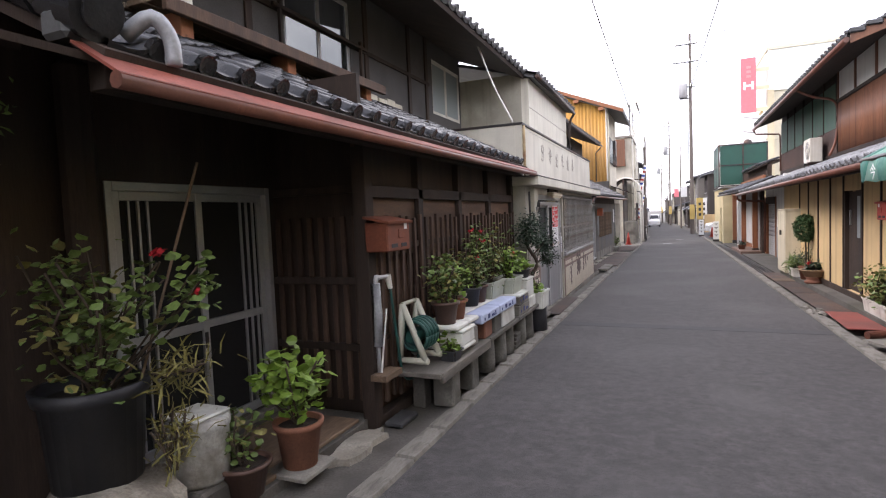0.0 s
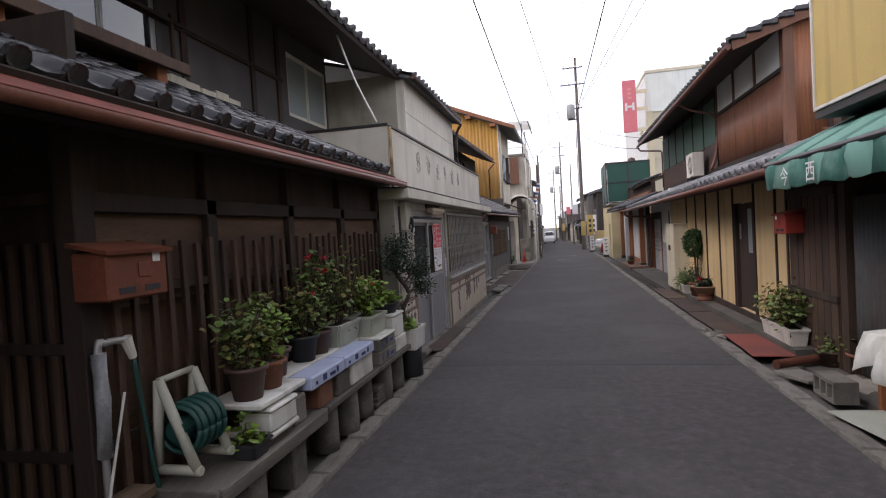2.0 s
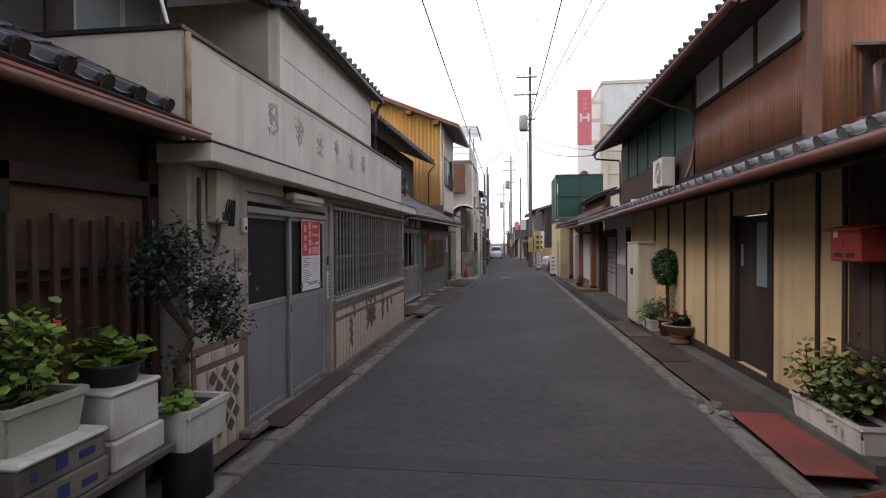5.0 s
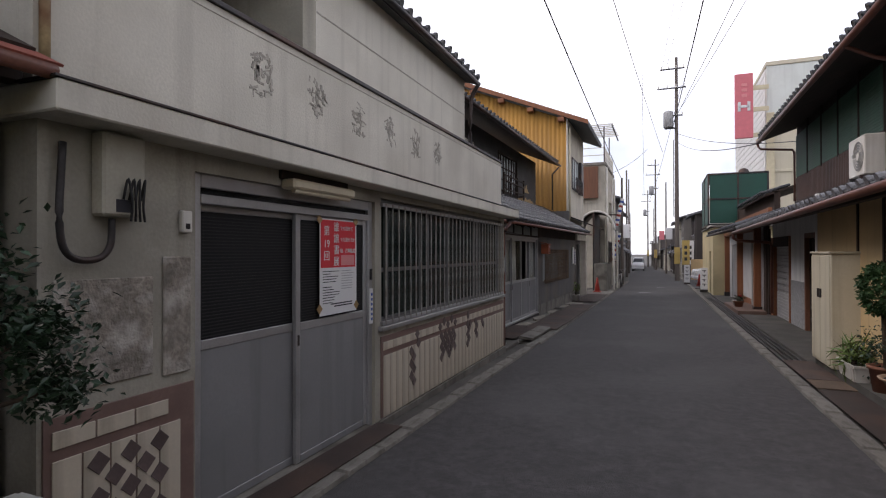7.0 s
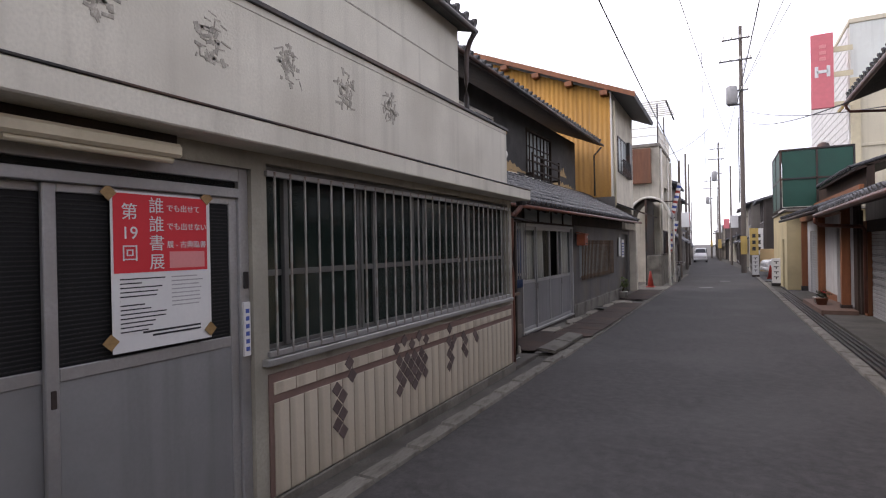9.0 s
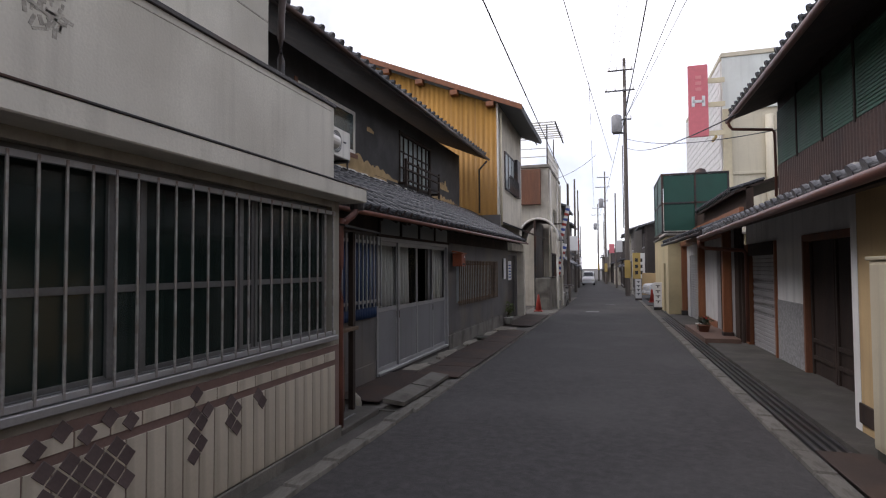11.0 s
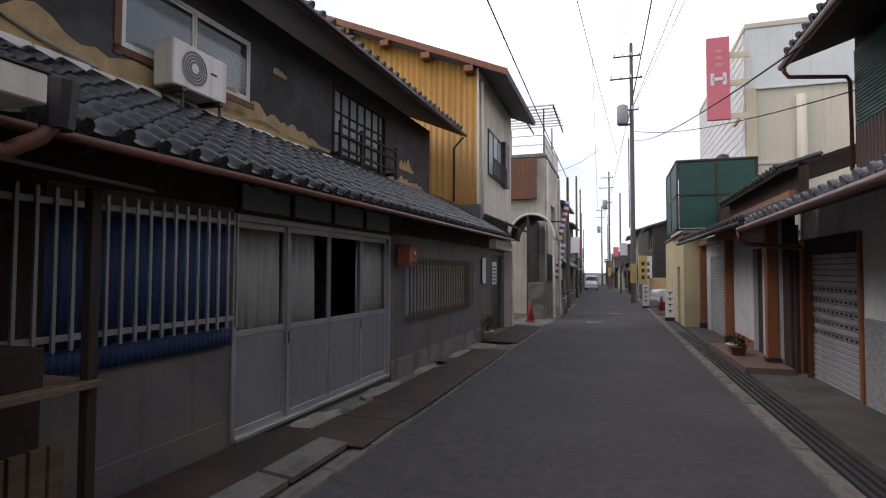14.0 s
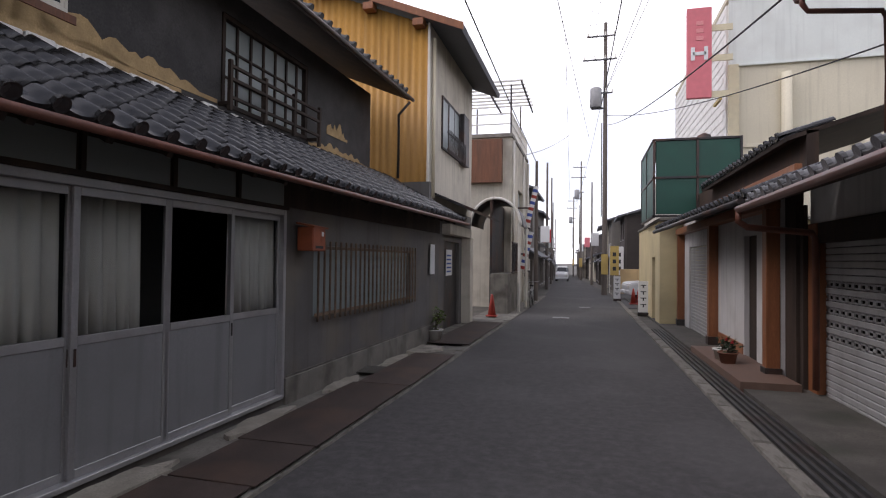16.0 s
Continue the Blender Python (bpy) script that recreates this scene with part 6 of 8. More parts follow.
def cable(a, b, sag, r=0.012, name="overhead_cable", label="black overhead cable sagging along the street"):
    a, b = Vector(a), Vector(b)
    pts = [a.lerp(b, i / 30) - Vector((0, 0, sag * 4 * (i / 30) * (1 - i / 30))) for i in range(31)]
    ob = part(name, add_tube(bmesh.new(), pts, r, 5), cable_black, None, label)
    return tagged(ob, label, "cable")


PT = (1.55, 50)
cable((-2.2, -12, 7.9), (PT[0] - 0.9, 49.3, 8.6), 0.4, 0.012)
cable((2.3, -12, 8.4), (1.3, 49.3, 10.5), 0.4, 0.024)
cable((6.2, -12, 11.6), (1.35, 49.3, 10.9), 0.5, 0.016)
cable((6.7, -12, 9.9), (1.5, 49.3, 11.3), 0.5, 0.013)
cable((4.3, -12, 15.0), (0.9, 49.3, 14.9), 0.6, 0.012)
cable((3.4, -12, 15.0), (0.6, 49.3, 14.9), 0.6, 0.012)
cable((-1.4, -12, 7.2), (-1.75, 41.5, 5.9), 0.3, 0.016)
cable((-0.8, 50, 15.1), (-2.6, 125, 13), 0.9, 0.02)
cable((1.9, 50, 13.7), (-1.6, 125, 12), 0.9, 0.02)
cable((-0.4, 50, 9.2), (-2.4, 42, 6.4), 0.2, 0.014)
cable((PT[0], 50, 10.2), (5.5, 24, 4.6), 0.5, 0.016)
cable((PT[0], 50, 9.6), (2.6, 21.0, 4.0), 0.4, 0.014)


def far_house(x, y0, y1, h, side, wmat, rmat, rng, label):
    """A plain row house seen far down the street; side 1 stands on the left and faces +x."""
    hs = thing("house", (x, (y0 + y1) / 2, g(y0)), label, "house", "houses down the street")
    zb = g(y1) - 0.3
    holes, y = [], y0 + 0.6
    while y + 1.2 < y1 - 0.4:
        holes.append((y, y + 1.2, zb + 0.6, zb + 2.3))
        if h > 4.5:
            holes.append((y, y + 1.2, zb + 3.8, zb + 5.0))
        y += 2.0
    s = side
    wall("wall", wmat, hs, "x", x, x - s * 0.15, y0, y1, zb, zb + h, holes)
    bx("side_wall", wmat, hs, x - s * 0.15, x - s * 6, y0, y0 + 0.12, zb, zb + h, 0)
    for a, b, c, d in holes:
        w = bx("window", glass_dark, hs, x - s * 0.1, x - s * 0.11, a, b, c, d, 0)
        bx("window_frame", alu, w, x - s * 0.06, x - s * 0.1, (a + b) / 2 - 0.03, (a + b) / 2 + 0.03, c, d, 0)
        bx("window_sill", alu, w, x + s * 0.04, x - s * 0.1, a, b, c, c + 0.05, 0)
    slab("roof", rmat, hs, [(x + s * 0.5, y0 - 0.2, zb + h - 0.05), (x + s * 0.5, y1 + 0.1, zb + h - 0.05), (x - s * 6, y1 + 0.1, zb + h + 1.9), (x - s * 6, y0 - 0.2, zb + h + 1.9)], 0.12)
    if h > 4.5 and rng.random() < 0.8:
        slab("lean_to", rmat, hs, [(x + s * 0.8, y0, zb + 2.5), (x + s * 0.8, y1, zb + 2.5), (x, y1, zb + 3.0), (x, y0, zb + 3.0)], 0.08)


frng = random.Random(8)
y = 43.4
while y < 150:
    ln = frng.uniform(5, 9)
    m = frng.choice((far_wall, far_dark, plaster_offwhite, far_wall))
    far_house(-2.4 + bend(y) - frng.uniform(0, 0.5), y, y + ln, frng.choice((3.4, 5.6, 6.0)), 1, m, far_roof, frng, "row house with tiled roof, plain and weathered")
    y += ln + 0.1
y = 58
while y < 150:
    ln = frng.uniform(5, 9)
    m = frng.choice((far_dark, far_wall, far_dark, plaster_offwhite))
    far_house(2.6 + bend(y) + frng.uniform(0, 0.6), y, y + ln, frng.choice((3.4, 5.6, 5.8)), -1, m, far_roof, frng, "row house with tiled roof, plain and weathered")
    y += ln + 0.1
far_house(2.9, 53.0, 57.5, 5.4, -1, far_dark, far_roof, frng, "dark timber house with a grey roof behind the car park")
bw = thing("boundary_wall", (5, 52, g(52)), "low yellow-beige wall at the car park's back", "wall")
bx("wall", beige_board, bw, 2.6, 9, 52.2, 52.4, -1, 0.9, 0.01)
struct(strip("pavement_2", asphalt_old, 2.1, 9, 38.6, 52.2, 0.01, 0.1, ""), "grey asphalt of a small car park", "car park")


def car(x, y, turn, kind, paint, label, s=1.0):
    """A parked car: lofted body, cabin glass, wheels with rims, lamps."""
    c = thing("car", pose(x, y, g(y), 0, 0, turn), label, "car")
    base = WM[c]
    L, W, van = (4.2, 1.68, False) if kind == "sedan" else (3.4, 1.48, True)
    prof = [(0, .3), (0, .78), (.12, .9), (1.15, .98), (1.75, 1.42), (3.0, 1.45), (3.75, 1.02), (4.15, .95), (4.2, .35)] if not van else [(0, .28), (0, .8), (.15, 1.0), (.55, 1.12), (1.05, 1.72), (3.2, 1.76), (3.38, 1.1), (3.4, .3)]
    bm = bmesh.new()
    sides = []
    for sx in (-1, 1):
        sides.append([bm.verts.new((sx * W / 2 * (0.84 if z > 1.05 else 1), L / 2 - px, z)) for px, z in prof])
    k = len(prof)
    for i in range(k):
        bm.faces.new((sides[0][i], sides[0][(i + 1) % k], sides[1][(i + 1) % k], sides[1][i]))
    bm.faces.new(sides[0])
    bm.faces.new(sides[1][::-1])
    bmesh.ops.recalc_face_normals(bm, faces=bm.faces)
    bmesh.ops.bevel(bm, geom=list(bm.edges), offset=0.05, segments=2, affect="EDGES")
    part("body", bm, paint, c, m=base)
    a, b = (1.25, 3.6) if not van else (.65, 3.3)
    for sx in (-1, 1):
        bm = bmesh.new()
        q = [(a + .35, 1.06), (a + .62, 1.36), (b - .6, 1.38), (b - .15, 1.06)] if not van else [(a + .1, 1.16), (a + .45, 1.62), (b - .1, 1.64), (b - .02, 1.16)]
        vs = [bm.verts.new((sx * (W / 2 * 0.93 if z < 1.2 else W / 2 * 0.862), L / 2 - px, z)) for px, z in q]
        bm.faces.new(vs)
        r = bmesh.ops.extrude_face_region(bm, geom=list(bm.faces))
        bmesh.ops.translate(bm, vec=(sx * 0.01, 0, 0), verts=[v for v in r["geom"] if isinstance(v, bmesh.types.BMVert)])
        part("side_window", bm, car_glass, c, m=base)
    for sy, z0, z1, py0, py1 in ((1, 1.05, 1.38, prof[3][0], prof[4][0]), (-1, 1.08, 1.4, L - prof[-3][0] if not van else 0, 0)):
        if sy == 1:
            bm = bmesh.new()
            p0, p1 = Vector((0, L / 2 - prof[3][0] + 0.0, prof[3][1])), Vector((0, L / 2 - prof[4][0], prof[4][1]))
            n = Vector((0, p1.z - p0.z, p0.y - p1.y)).normalized() * 0.012
            vs = [bm.verts.new(p0.lerp(p1, t) + n + Vector((sx * W / 2 * w, 0, 0))) for t, sx, w in ((.1, -1, .8), (.1, 1, .8), (.92, 1, .72), (.92, -1, .72))]
            bm.faces.new(vs)
            r = bmesh.ops.extrude_face_region(bm, geom=list(bm.faces))
            bmesh.ops.translate(bm, vec=n * 0.5, verts=[v for v in r["geom"] if isinstance(v, bmesh.types.BMVert)])
            part("windscreen", bm, car_glass, c, m=base)
    for sx in (-1, 1):
        bx("headlight", white_metal, c, sx * W * 0.3, sx * W * 0.46, L / 2 - 0.03, L / 2 + 0.015, 0.62, 0.76, 0.01, "clear headlight", m=base)
        bx("tail_light", red_paint, c, sx * W * 0.36, sx * W * 0.47, -L / 2 - 0.015, -L / 2 + 0.03, 0.7, 0.9, 0.01, "red tail light", m=base)
        for yy in (L * 0.31, -L * 0.3):
            bm = bmesh.new()
            add_rod(bm, (sx * (W / 2 - 0.16), yy, 0.29), (sx * (W / 2 + 0.01), yy, 0.29), 0.29, n=18)
            w = part("tyre", bm, rubber, c, m=base)
            bm = bmesh.new()
            add_rod(bm, (sx * (W / 2), yy, 0.29), (sx * (W / 2 + 0.02), yy, 0.29), 0.18, n=14)
            part("rim", bm, alu, w, m=base)
    bx("bumper", paint, c, -W / 2, W / 2, L / 2 - 0.06, L / 2 + 0.05, 0.32, 0.5, 0.03, m=base)
    bx("number_plate", paper, c, -0.17, 0.17, L / 2 + 0.05, L / 2 + 0.06, 0.36, 0.5, 0.003, m=base)
    return c


car(4.5, 45.5, 100, "sedan", car_white, "white sedan parked in the small car park")
car(-2.3, 84, 180, "van", car_white, "white microvan standing far down the lane")
# plain wall, added out of view, that closes the lane behind the walker
for x0, x1 in ((-8, 8),):
    cw = thing("closing_wall", (0, -30, 0), "unseen plain wall added across the lane", "wall")
    bx("wall", plaster_wall, cw, x0, x1, -30.4, -30, -0.5, 5, 0)


# ---- pots and plants ----
def leaf_shape(r, rng, kind):
    if kind == "round":
        n = 7
        return [(r * (1 + rng.uniform(-0.15, 0.15)) * math.cos(2 * math.pi * k / n), r * (1 + rng.uniform(-0.15, 0.15)) * math.sin(2 * math.pi * k / n), r * 0.22 * (k % 2)) for k in range(n)]
    if kind == "blade":
        return [(0, -r * 0.1, 0), (r * 1.2, -r * 0.12, 0.25 * r), (r * 2.6, 0, -0.15 * r), (r * 1.2, r * 0.12, 0.25 * r), (0, r * 0.1, 0)]
    return [(0, 0, 0), (r * 0.7, -r * 0.42, r * 0.1), (r * 1.6, 0, -r * 0.1), (r * 0.7, r * 0.42, r * 0.1)]


def foliage(name, material, parent, spots, r, rng, kind="round", up=0.5, label=""):
    """Many single leaves at the given spots, joined into one mesh."""
    verts, faces = [], []
    for p in spots:
        q = Euler((rng.uniform(-1, 1) * (1 - up) * 1.5, rng.uniform(-1, 1) * (1 - up) * 1.5, rng.uniform(0, 6.28))).to_matrix()
        s = [q @ Vector(v) + Vector(p) for v in leaf_shape(r * rng.uniform(0.6, 1.25), rng, kind)]
        o = len(verts)
        verts += s
        faces.append(list(range(o, o + len(s))))
    me = bpy.data.meshes.new(name)
    me.from_pydata(verts, [], faces)
    me.materials.append(material)
    return tagged(piece(name, me, parent, label), "", "", "", "stuff")


def pot(name, at, r, h, material, label, rim=0.015, taper=0.72, category="plant pot"):
    x, y, z = at
    t = thing(name, at, label, category)
    part("pot", lathe(bmesh.new(), [(r * taper, 0), (r * 0.95, h * 0.86), (r * 0.95 + rim, h * 0.87), (r + rim, h), (r - 0.012, h), (r * 0.9, h * 0.88)], 22, at), material, t)
    part("soil", lathe(bmesh.new(), [(r * 0.8, h * 0.8), (r * 0.9, h * 0.885), (0.01, h * 0.9)], 16, at), soil, t, "dark potting soil")
    return t


def trough(name, x0, x1, y0, y1, z, h, material, label, wall_t=0.02, flare=0.025):
    """An open box planter with flared sides, a rim and soil."""
    t = thing(name, ((x0 + x1) / 2, (y0 + y1) / 2, z), label, "planter")
    bm = bmesh.new()
    def ring(e, zz):
        return [bm.verts.new(p) for p in ((x0 - e, y0 - e, zz), (x1 + e, y0 - e, zz), (x1 + e, y1 + e, zz), (x0 - e, y1 + e, zz))]
    rs = [ring(-flare, z), ring(-0.004, z + h * 0.85), ring(0.008, z + h * 0.86), ring(0.008, z + h), ring(-wall_t, z + h), ring(-wall_t - 0.005, z + h * 0.8)]
    bm.faces.new(rs[0])
    for a, b in zip(rs, rs[1:]):
        for k in range(4):
            bm.faces.new((a[k], a[(k + 1) % 4], b[(k + 1) % 4], b[k]))
    bm.faces.new(rs[-1])
    bmesh.ops.recalc_face_normals(bm, faces=bm.faces)
    bmesh.ops.bevel(bm, geom=[e for e in bm.edges if abs(e.verts[0].co.z - e.verts[1].co.z) > 0.02], offset=0.015, segments=2, affect="EDGES")
    part("planter", bm, material, t)
    bx("soil", soil, t, x0 + wall_t, x1 - wall_t, y0 + wall_t, y1 - wall_t, z + h * 0.5, z + h * 0.88, 0.01, "dark potting soil")
    return t


def shrub(name, at, height, spread, stems, leaves, r, material, label, seed, kind="round", lean=(0, 0), flowers=0, low=0.25, stem_r=0.006, extra=None, up=0.5):
    """Stems that fork from the soil with leaves round their upper ends."""
    rng = random.Random(seed)
    t = thing(name, at, label, "plant")
    a = Vector(at)
    spots, tips = [], []
    bm = bmesh.new()
    for i in range(stems):
        ang, out = rng.uniform(0, 6.28), spread * rng.uniform(0.35, 1)
        tip = a + Vector((math.cos(ang) * out + lean[0], math.sin(ang) * out + lean[1], height * rng.uniform(0.6, 1)))
        mid = a.lerp(tip, 0.5) + Vector((rng.uniform(-1, 1), rng.uniform(-1, 1), 0.3)) * spread * 0.25
        pts = curve_pts([a + Vector((rng.uniform(-1, 1), rng.uniform(-1, 1), 0)) * 0.03, mid, tip], 4)
        add_tube(bm, pts, stem_r * rng.uniform(0.7, 1.2), 5)
        tips.append(tip)
        for k in range(leaves // stems):
            f = low + (1 - low) * rng.random() ** 0.7
            p = pts[min(len(pts) - 1, int(f * len(pts)))]
            spots.append(p + Vector((rng.gauss(0, 1), rng.gauss(0, 1), rng.gauss(0, 0.8))) * (0.035 + spread * 0.13))
    tagged(part("stem", bm, bark, t), "", "", "", "stuff")
    cut = int(len(spots) * 0.8) if extra else len(spots)
    foliage("leaves", material, t, spots[:cut], r, rng, kind, up)
    if extra:
        foliage("leaves", extra, t, spots[cut:], r, rng, kind, up, "yellowing leaves")
    for k in range(flowers):
        p = tips[k % len(tips)] + Vector((0, 0, 0.05))
        foliage("flower", flower_red, t, [p + Vector((rng.gauss(0, 1), rng.gauss(0, 1), rng.gauss(0, 0.7))) * 0.016 for _ in range(16)], 0.016, rng, "round", 0.2, "red geranium flower")
    return t


# entrance: rock, big black pot, drum, pots
def rock(name, at, sx, sy, sz, seed, material, label):
    bm = bmesh.new()
    bmesh.ops.create_icosphere(bm, subdivisions=3, radius=1)
    for v in bm.verts:
        n = noise.noise(v.co * 1.3 + Vector((seed, 0, 0))) * 0.35 + noise.noise(v.co * 4 + Vector((seed, 3, 0))) * 0.12
        v.co *= 1 + n
        v.co = Vector((v.co.x * sx, v.co.y * sy, max(-0.6, v.co.z) * sz)) + Vector(at)
    return tagged(part(name, bm, material, None, label), label, "stone")


stone_pale = mat("pale garden rock", (0.30, 0.27, 0.22), 0.9, var=0.35, scale=6, fine=50, bump=0.8, stain=(0.10, 0.08, 0.06), stain_amt=0.6, stain_scale=4, bump_dist=0.015)
rock("garden_rock", (-2.62, 1.72, 0.16), 0.42, 0.34, 0.26, 2.0, stone_pale, "rough pale garden rock carrying a large pot")
rock("garden_rock", (-2.3, 1.95, 0.03), 0.16, 0.2, 0.13, 5.0, stone_pale, "rough pale stone at the foot of the pots")
pot("large_pot", (-2.72, 1.8, 0.36), 0.25, 0.5, pot_black, "large black plastic pot standing on a rock", 0.02, 0.82)
shrub("geranium", (-2.72, 1.8, 0.8), 0.75, 0.36, 16, 480, 0.027, leaf_green, "leggy geranium with a few red flowers in the large pot", 21, lean=(0.05, 0.02), flowers=1, low=0.1, extra=leaf_dry)
shrub("geranium_branch", (-2.68, 1.86, 0.8), 0.72, 0.08, 4, 60, 0.032, leaf_green, "long bare geranium branch with a red flower", 22, lean=(0.42, 0.2), flowers=1, low=0.75)
shrub("grass_tuft", (-2.5, 1.98, 0.84), 0.06, 0.2, 8, 130, 0.05, leaf_dry, "yellowing grass hanging over the pot rim", 23, kind="blade", lean=(0.12, 0.1), low=0.0, up=0.1)
shrub("grass_tuft", (-2.45, 2.02, 0.35), 0.35, 0.12, 10, 130, 0.045, leaf_dry, "dry yellow grass beside the pots", 24, kind="blade", low=0.0, up=0.1)
shrub("overhanging_branch", (-2.9, 1.15, 1.6), 0.75, 0.3, 10, 170, 0.035, leaf_green, "leafy branch reaching across from the garden", 25, kind="lance", lean=(0.25, 0.05), low=0.3)
rod_t = thing("bamboo_cane", (-2.55, 2.05, 0.7), "thin bamboo cane leaning in the large pot", "cane")
rod("cane", timber_pale, rod_t, (-2.6, 1.95, 0.75), (-2.42, 2.28, 1.98), 0.008)
blk = tagged(bx("concrete_block", concrete_dark, None, -2.7, -2.36, 2.1, 2.42, 0.03, 0.17, 0.02), "dark concrete block under the old drum", "block")
drum = thing("stone_drum", (-2.53, 2.26, 0.17), "weathered whitish drum used as a plant stand", "drum")
part("body", lathe(bmesh.new(), [(0.15, 0), (0.165, 0.03), (0.17, 0.3), (0.18, 0.32), (0.18, 0.36), (0.16, 0.375)], 22, (-2.53, 2.26, 0.17)), mat("flaking white paint", (0.42, 0.41, 0.37), 0.85, var=0.3, scale=7, fine=60, bump=0.5, stain=(0.13, 0.11, 0.08), stain_amt=0.8, stain_scale=6), drum)
bx("lid", styro, drum, -2.66, -2.4, 2.13, 2.39, 0.545, 0.565, 0.02, "flat pale lid")
pot("flower_pot", (-2.36, 2.42, 0.03), 0.15, 0.2, pot_brown, "low brown pot by the entrance")
shrub("dry_shrub", (-2.36, 2.42, 0.2), 0.36, 0.2, 9, 120, 0.022, leaf_green, "sparse half-dry shrub in a brown pot", 26, extra=leaf_dry, low=0.2)
tagged(bx("pot_tile", concrete, None, -2.4, -2.08, 2.62, 2.96, 0.03, 0.06, 0.006), "flat concrete tile under a flower pot", "tile")
pot("flower_pot", (-2.25, 2.8, 0.06), 0.15, 0.29, terracotta, "brown terracotta pot by the entrance")
shrub("geranium", (-2.25, 2.8, 0.31), 0.48, 0.2, 11, 190, 0.04, leaf_bright, "bright green geranium in a brown pot", 27, low=0.25)
tagged(bx("wooden_step", timber_pale, None, -3.0, -2.3, 2.5, 3.6, 0.031, 0.06, 0.006), "worn pale boards before the entrance", "boards")

# ---- mailbox, tap, hose reel ----
def mailbox(x, y0, y1, z0, z1, side, material, label):
    m = thing("mailbox", (x, (y0 + y1) / 2, z0), label, "mailbox")
    d = side * 0.2
    bx("body", material, m, x, x + d, y0, y1, z0, z1 - 0.03, 0.01)
    slab("lid", material, m, [(x, y0 - 0.02, z1 + 0.02), (x, y1 + 0.02, z1 + 0.02), (x + d * 1.12, y1 + 0.02, z1 - 0.025), (x + d * 1.12, y0 - 0.02, z1 - 0.025)], 0.02, "sloping lid")
    bx("slot", ink, m, x + d, x + d * 1.012, y0 + 0.06, y0 + 0.16, z0 + 0.03, z0 + 0.06, 0.002, "dark slot")
    bx("slot", ink, m, x + d, x + d * 1.012, y1 - 0.16, y1 - 0.06, z0 + 0.03, z0 + 0.06, 0.002)
    bx("flap", material, m, x + d, x + d * 1.03, y0 + 0.18, y1 - 0.12, z0 + 0.1, z0 + 0.17, 0.004)
    bx("sticker", paper, m, x + d, x + d * 1.012, y1 - 0.1, y1 - 0.05, z0 + 0.17, z0 + 0.22, 0.001, "torn white sticker")
    return m


mailbox(-2.19, 3.64, 4.02, 1.37, 1.63, 1, mat("rust-brown enamel", (0.17, 0.05, 0.025), 0.6, var=0.3, scale=6, fine=60, stain=(0.07, 0.03, 0.02), stain_amt=0.6), "rusty orange-red mailbox with two slots on the lattice")
mailbox(2.73, 8.62, 8.98, 1.34, 1.6, -1, red_paint, "red painted mailbox on the panelled front")
tapw = thing("water_tap", (-2.15, 3.74, 0.3), "outdoor tap with plastic connector on a wrapped pipe", "tap")
tube("pipe", alu, tapw, curve_pts([(-2.16, 3.72, 0.35), (-2.16, 3.72, 1.1), (-2.15, 3.76, 1.16), (-2.13, 3.86, 1.16)], 5), 0.018)
tube("wrapping", mat("clear plastic wrap", (0.3, 0.31, 0.32), 0.3, var=0.3, bump=0.3), tapw, [(-2.16, 3.72, 0.62), (-2.15, 3.72, 0.9), (-2.16, 3.72, 1.12)], 0.036)
rod("connector", white_metal, tapw, (-2.13, 3.86, 1.17), (-2.13, 3.9, 1.06), 0.03, 0.02)
hose = thing("garden_hose", (-2.1, 4.0, 0.3), "dark green garden hose hanging from the tap", "hose")
tube("hose", hose_green, hose, curve_pts([(-2.13, 3.9, 1.06), (-2.11, 3.93, 0.7), (-2.09, 3.98, 0.33), (-2.06, 4.12, 0.27), (-2.05, 4.2, 0.42), (-2.05, 4.22, 0.58)], 8), 0.012)
brm = thing("thin_pole", (-2.13, 3.66, 0.4), "thin pale pole leaning by the tap", "pole")
rod("pole", styro, brm, (-2.12, 3.68, 0.42), (-2.14, 3.84, 0.9), 0.007)
bx("ledge", timber_pale, tapw, -2.19, -2.05, 3.62, 3.9, 0.36, 0.41, 0.004)
PLZ = 0.36
reel = thing("hose_reel", (-2.0, 4.1, PLZ + 0.06), "cream hose reel wound with dark green hose", "hose reel")
for y in (4.0, 4.27):
    bm = bmesh.new()
    for a, b in (((-2.12, y, PLZ + 0.07), (-2.08, y, PLZ + 0.55)), ((-1.88, y, PLZ + 0.07), (-2.08, y, PLZ + 0.55)), ((-2.12, y, PLZ + 0.08), (-1.86, y, PLZ + 0.08))):
        add_tube(bm, [a, b], 0.027, 6)
    part("side_frame", bm, reel_cream, reel)
tube("handle", reel_cream, reel, [(-2.08, 4.0, PLZ + 0.55), (-2.08, 4.27, PLZ + 0.55)], 0.018)
for k in range(8):
    bm = bmesh.new()
    pts = [(-2.0 + (0.12 + 0.012 * (k % 2)) * math.cos(a), 4.035 + k * 0.028, PLZ + 0.28 + (0.12 + 0.012 * (k % 2)) * math.sin(a)) for a in [2 * math.pi * i / 24 for i in range(25)]]
    part("coil", add_tube(bm, pts, 0.014, 6), hose_green, reel)
rod("drum", hose_green, reel, (-2.0, 4.0, PLZ + 0.28), (-2.0, 4.27, PLZ + 0.28), 0.06, n=14)

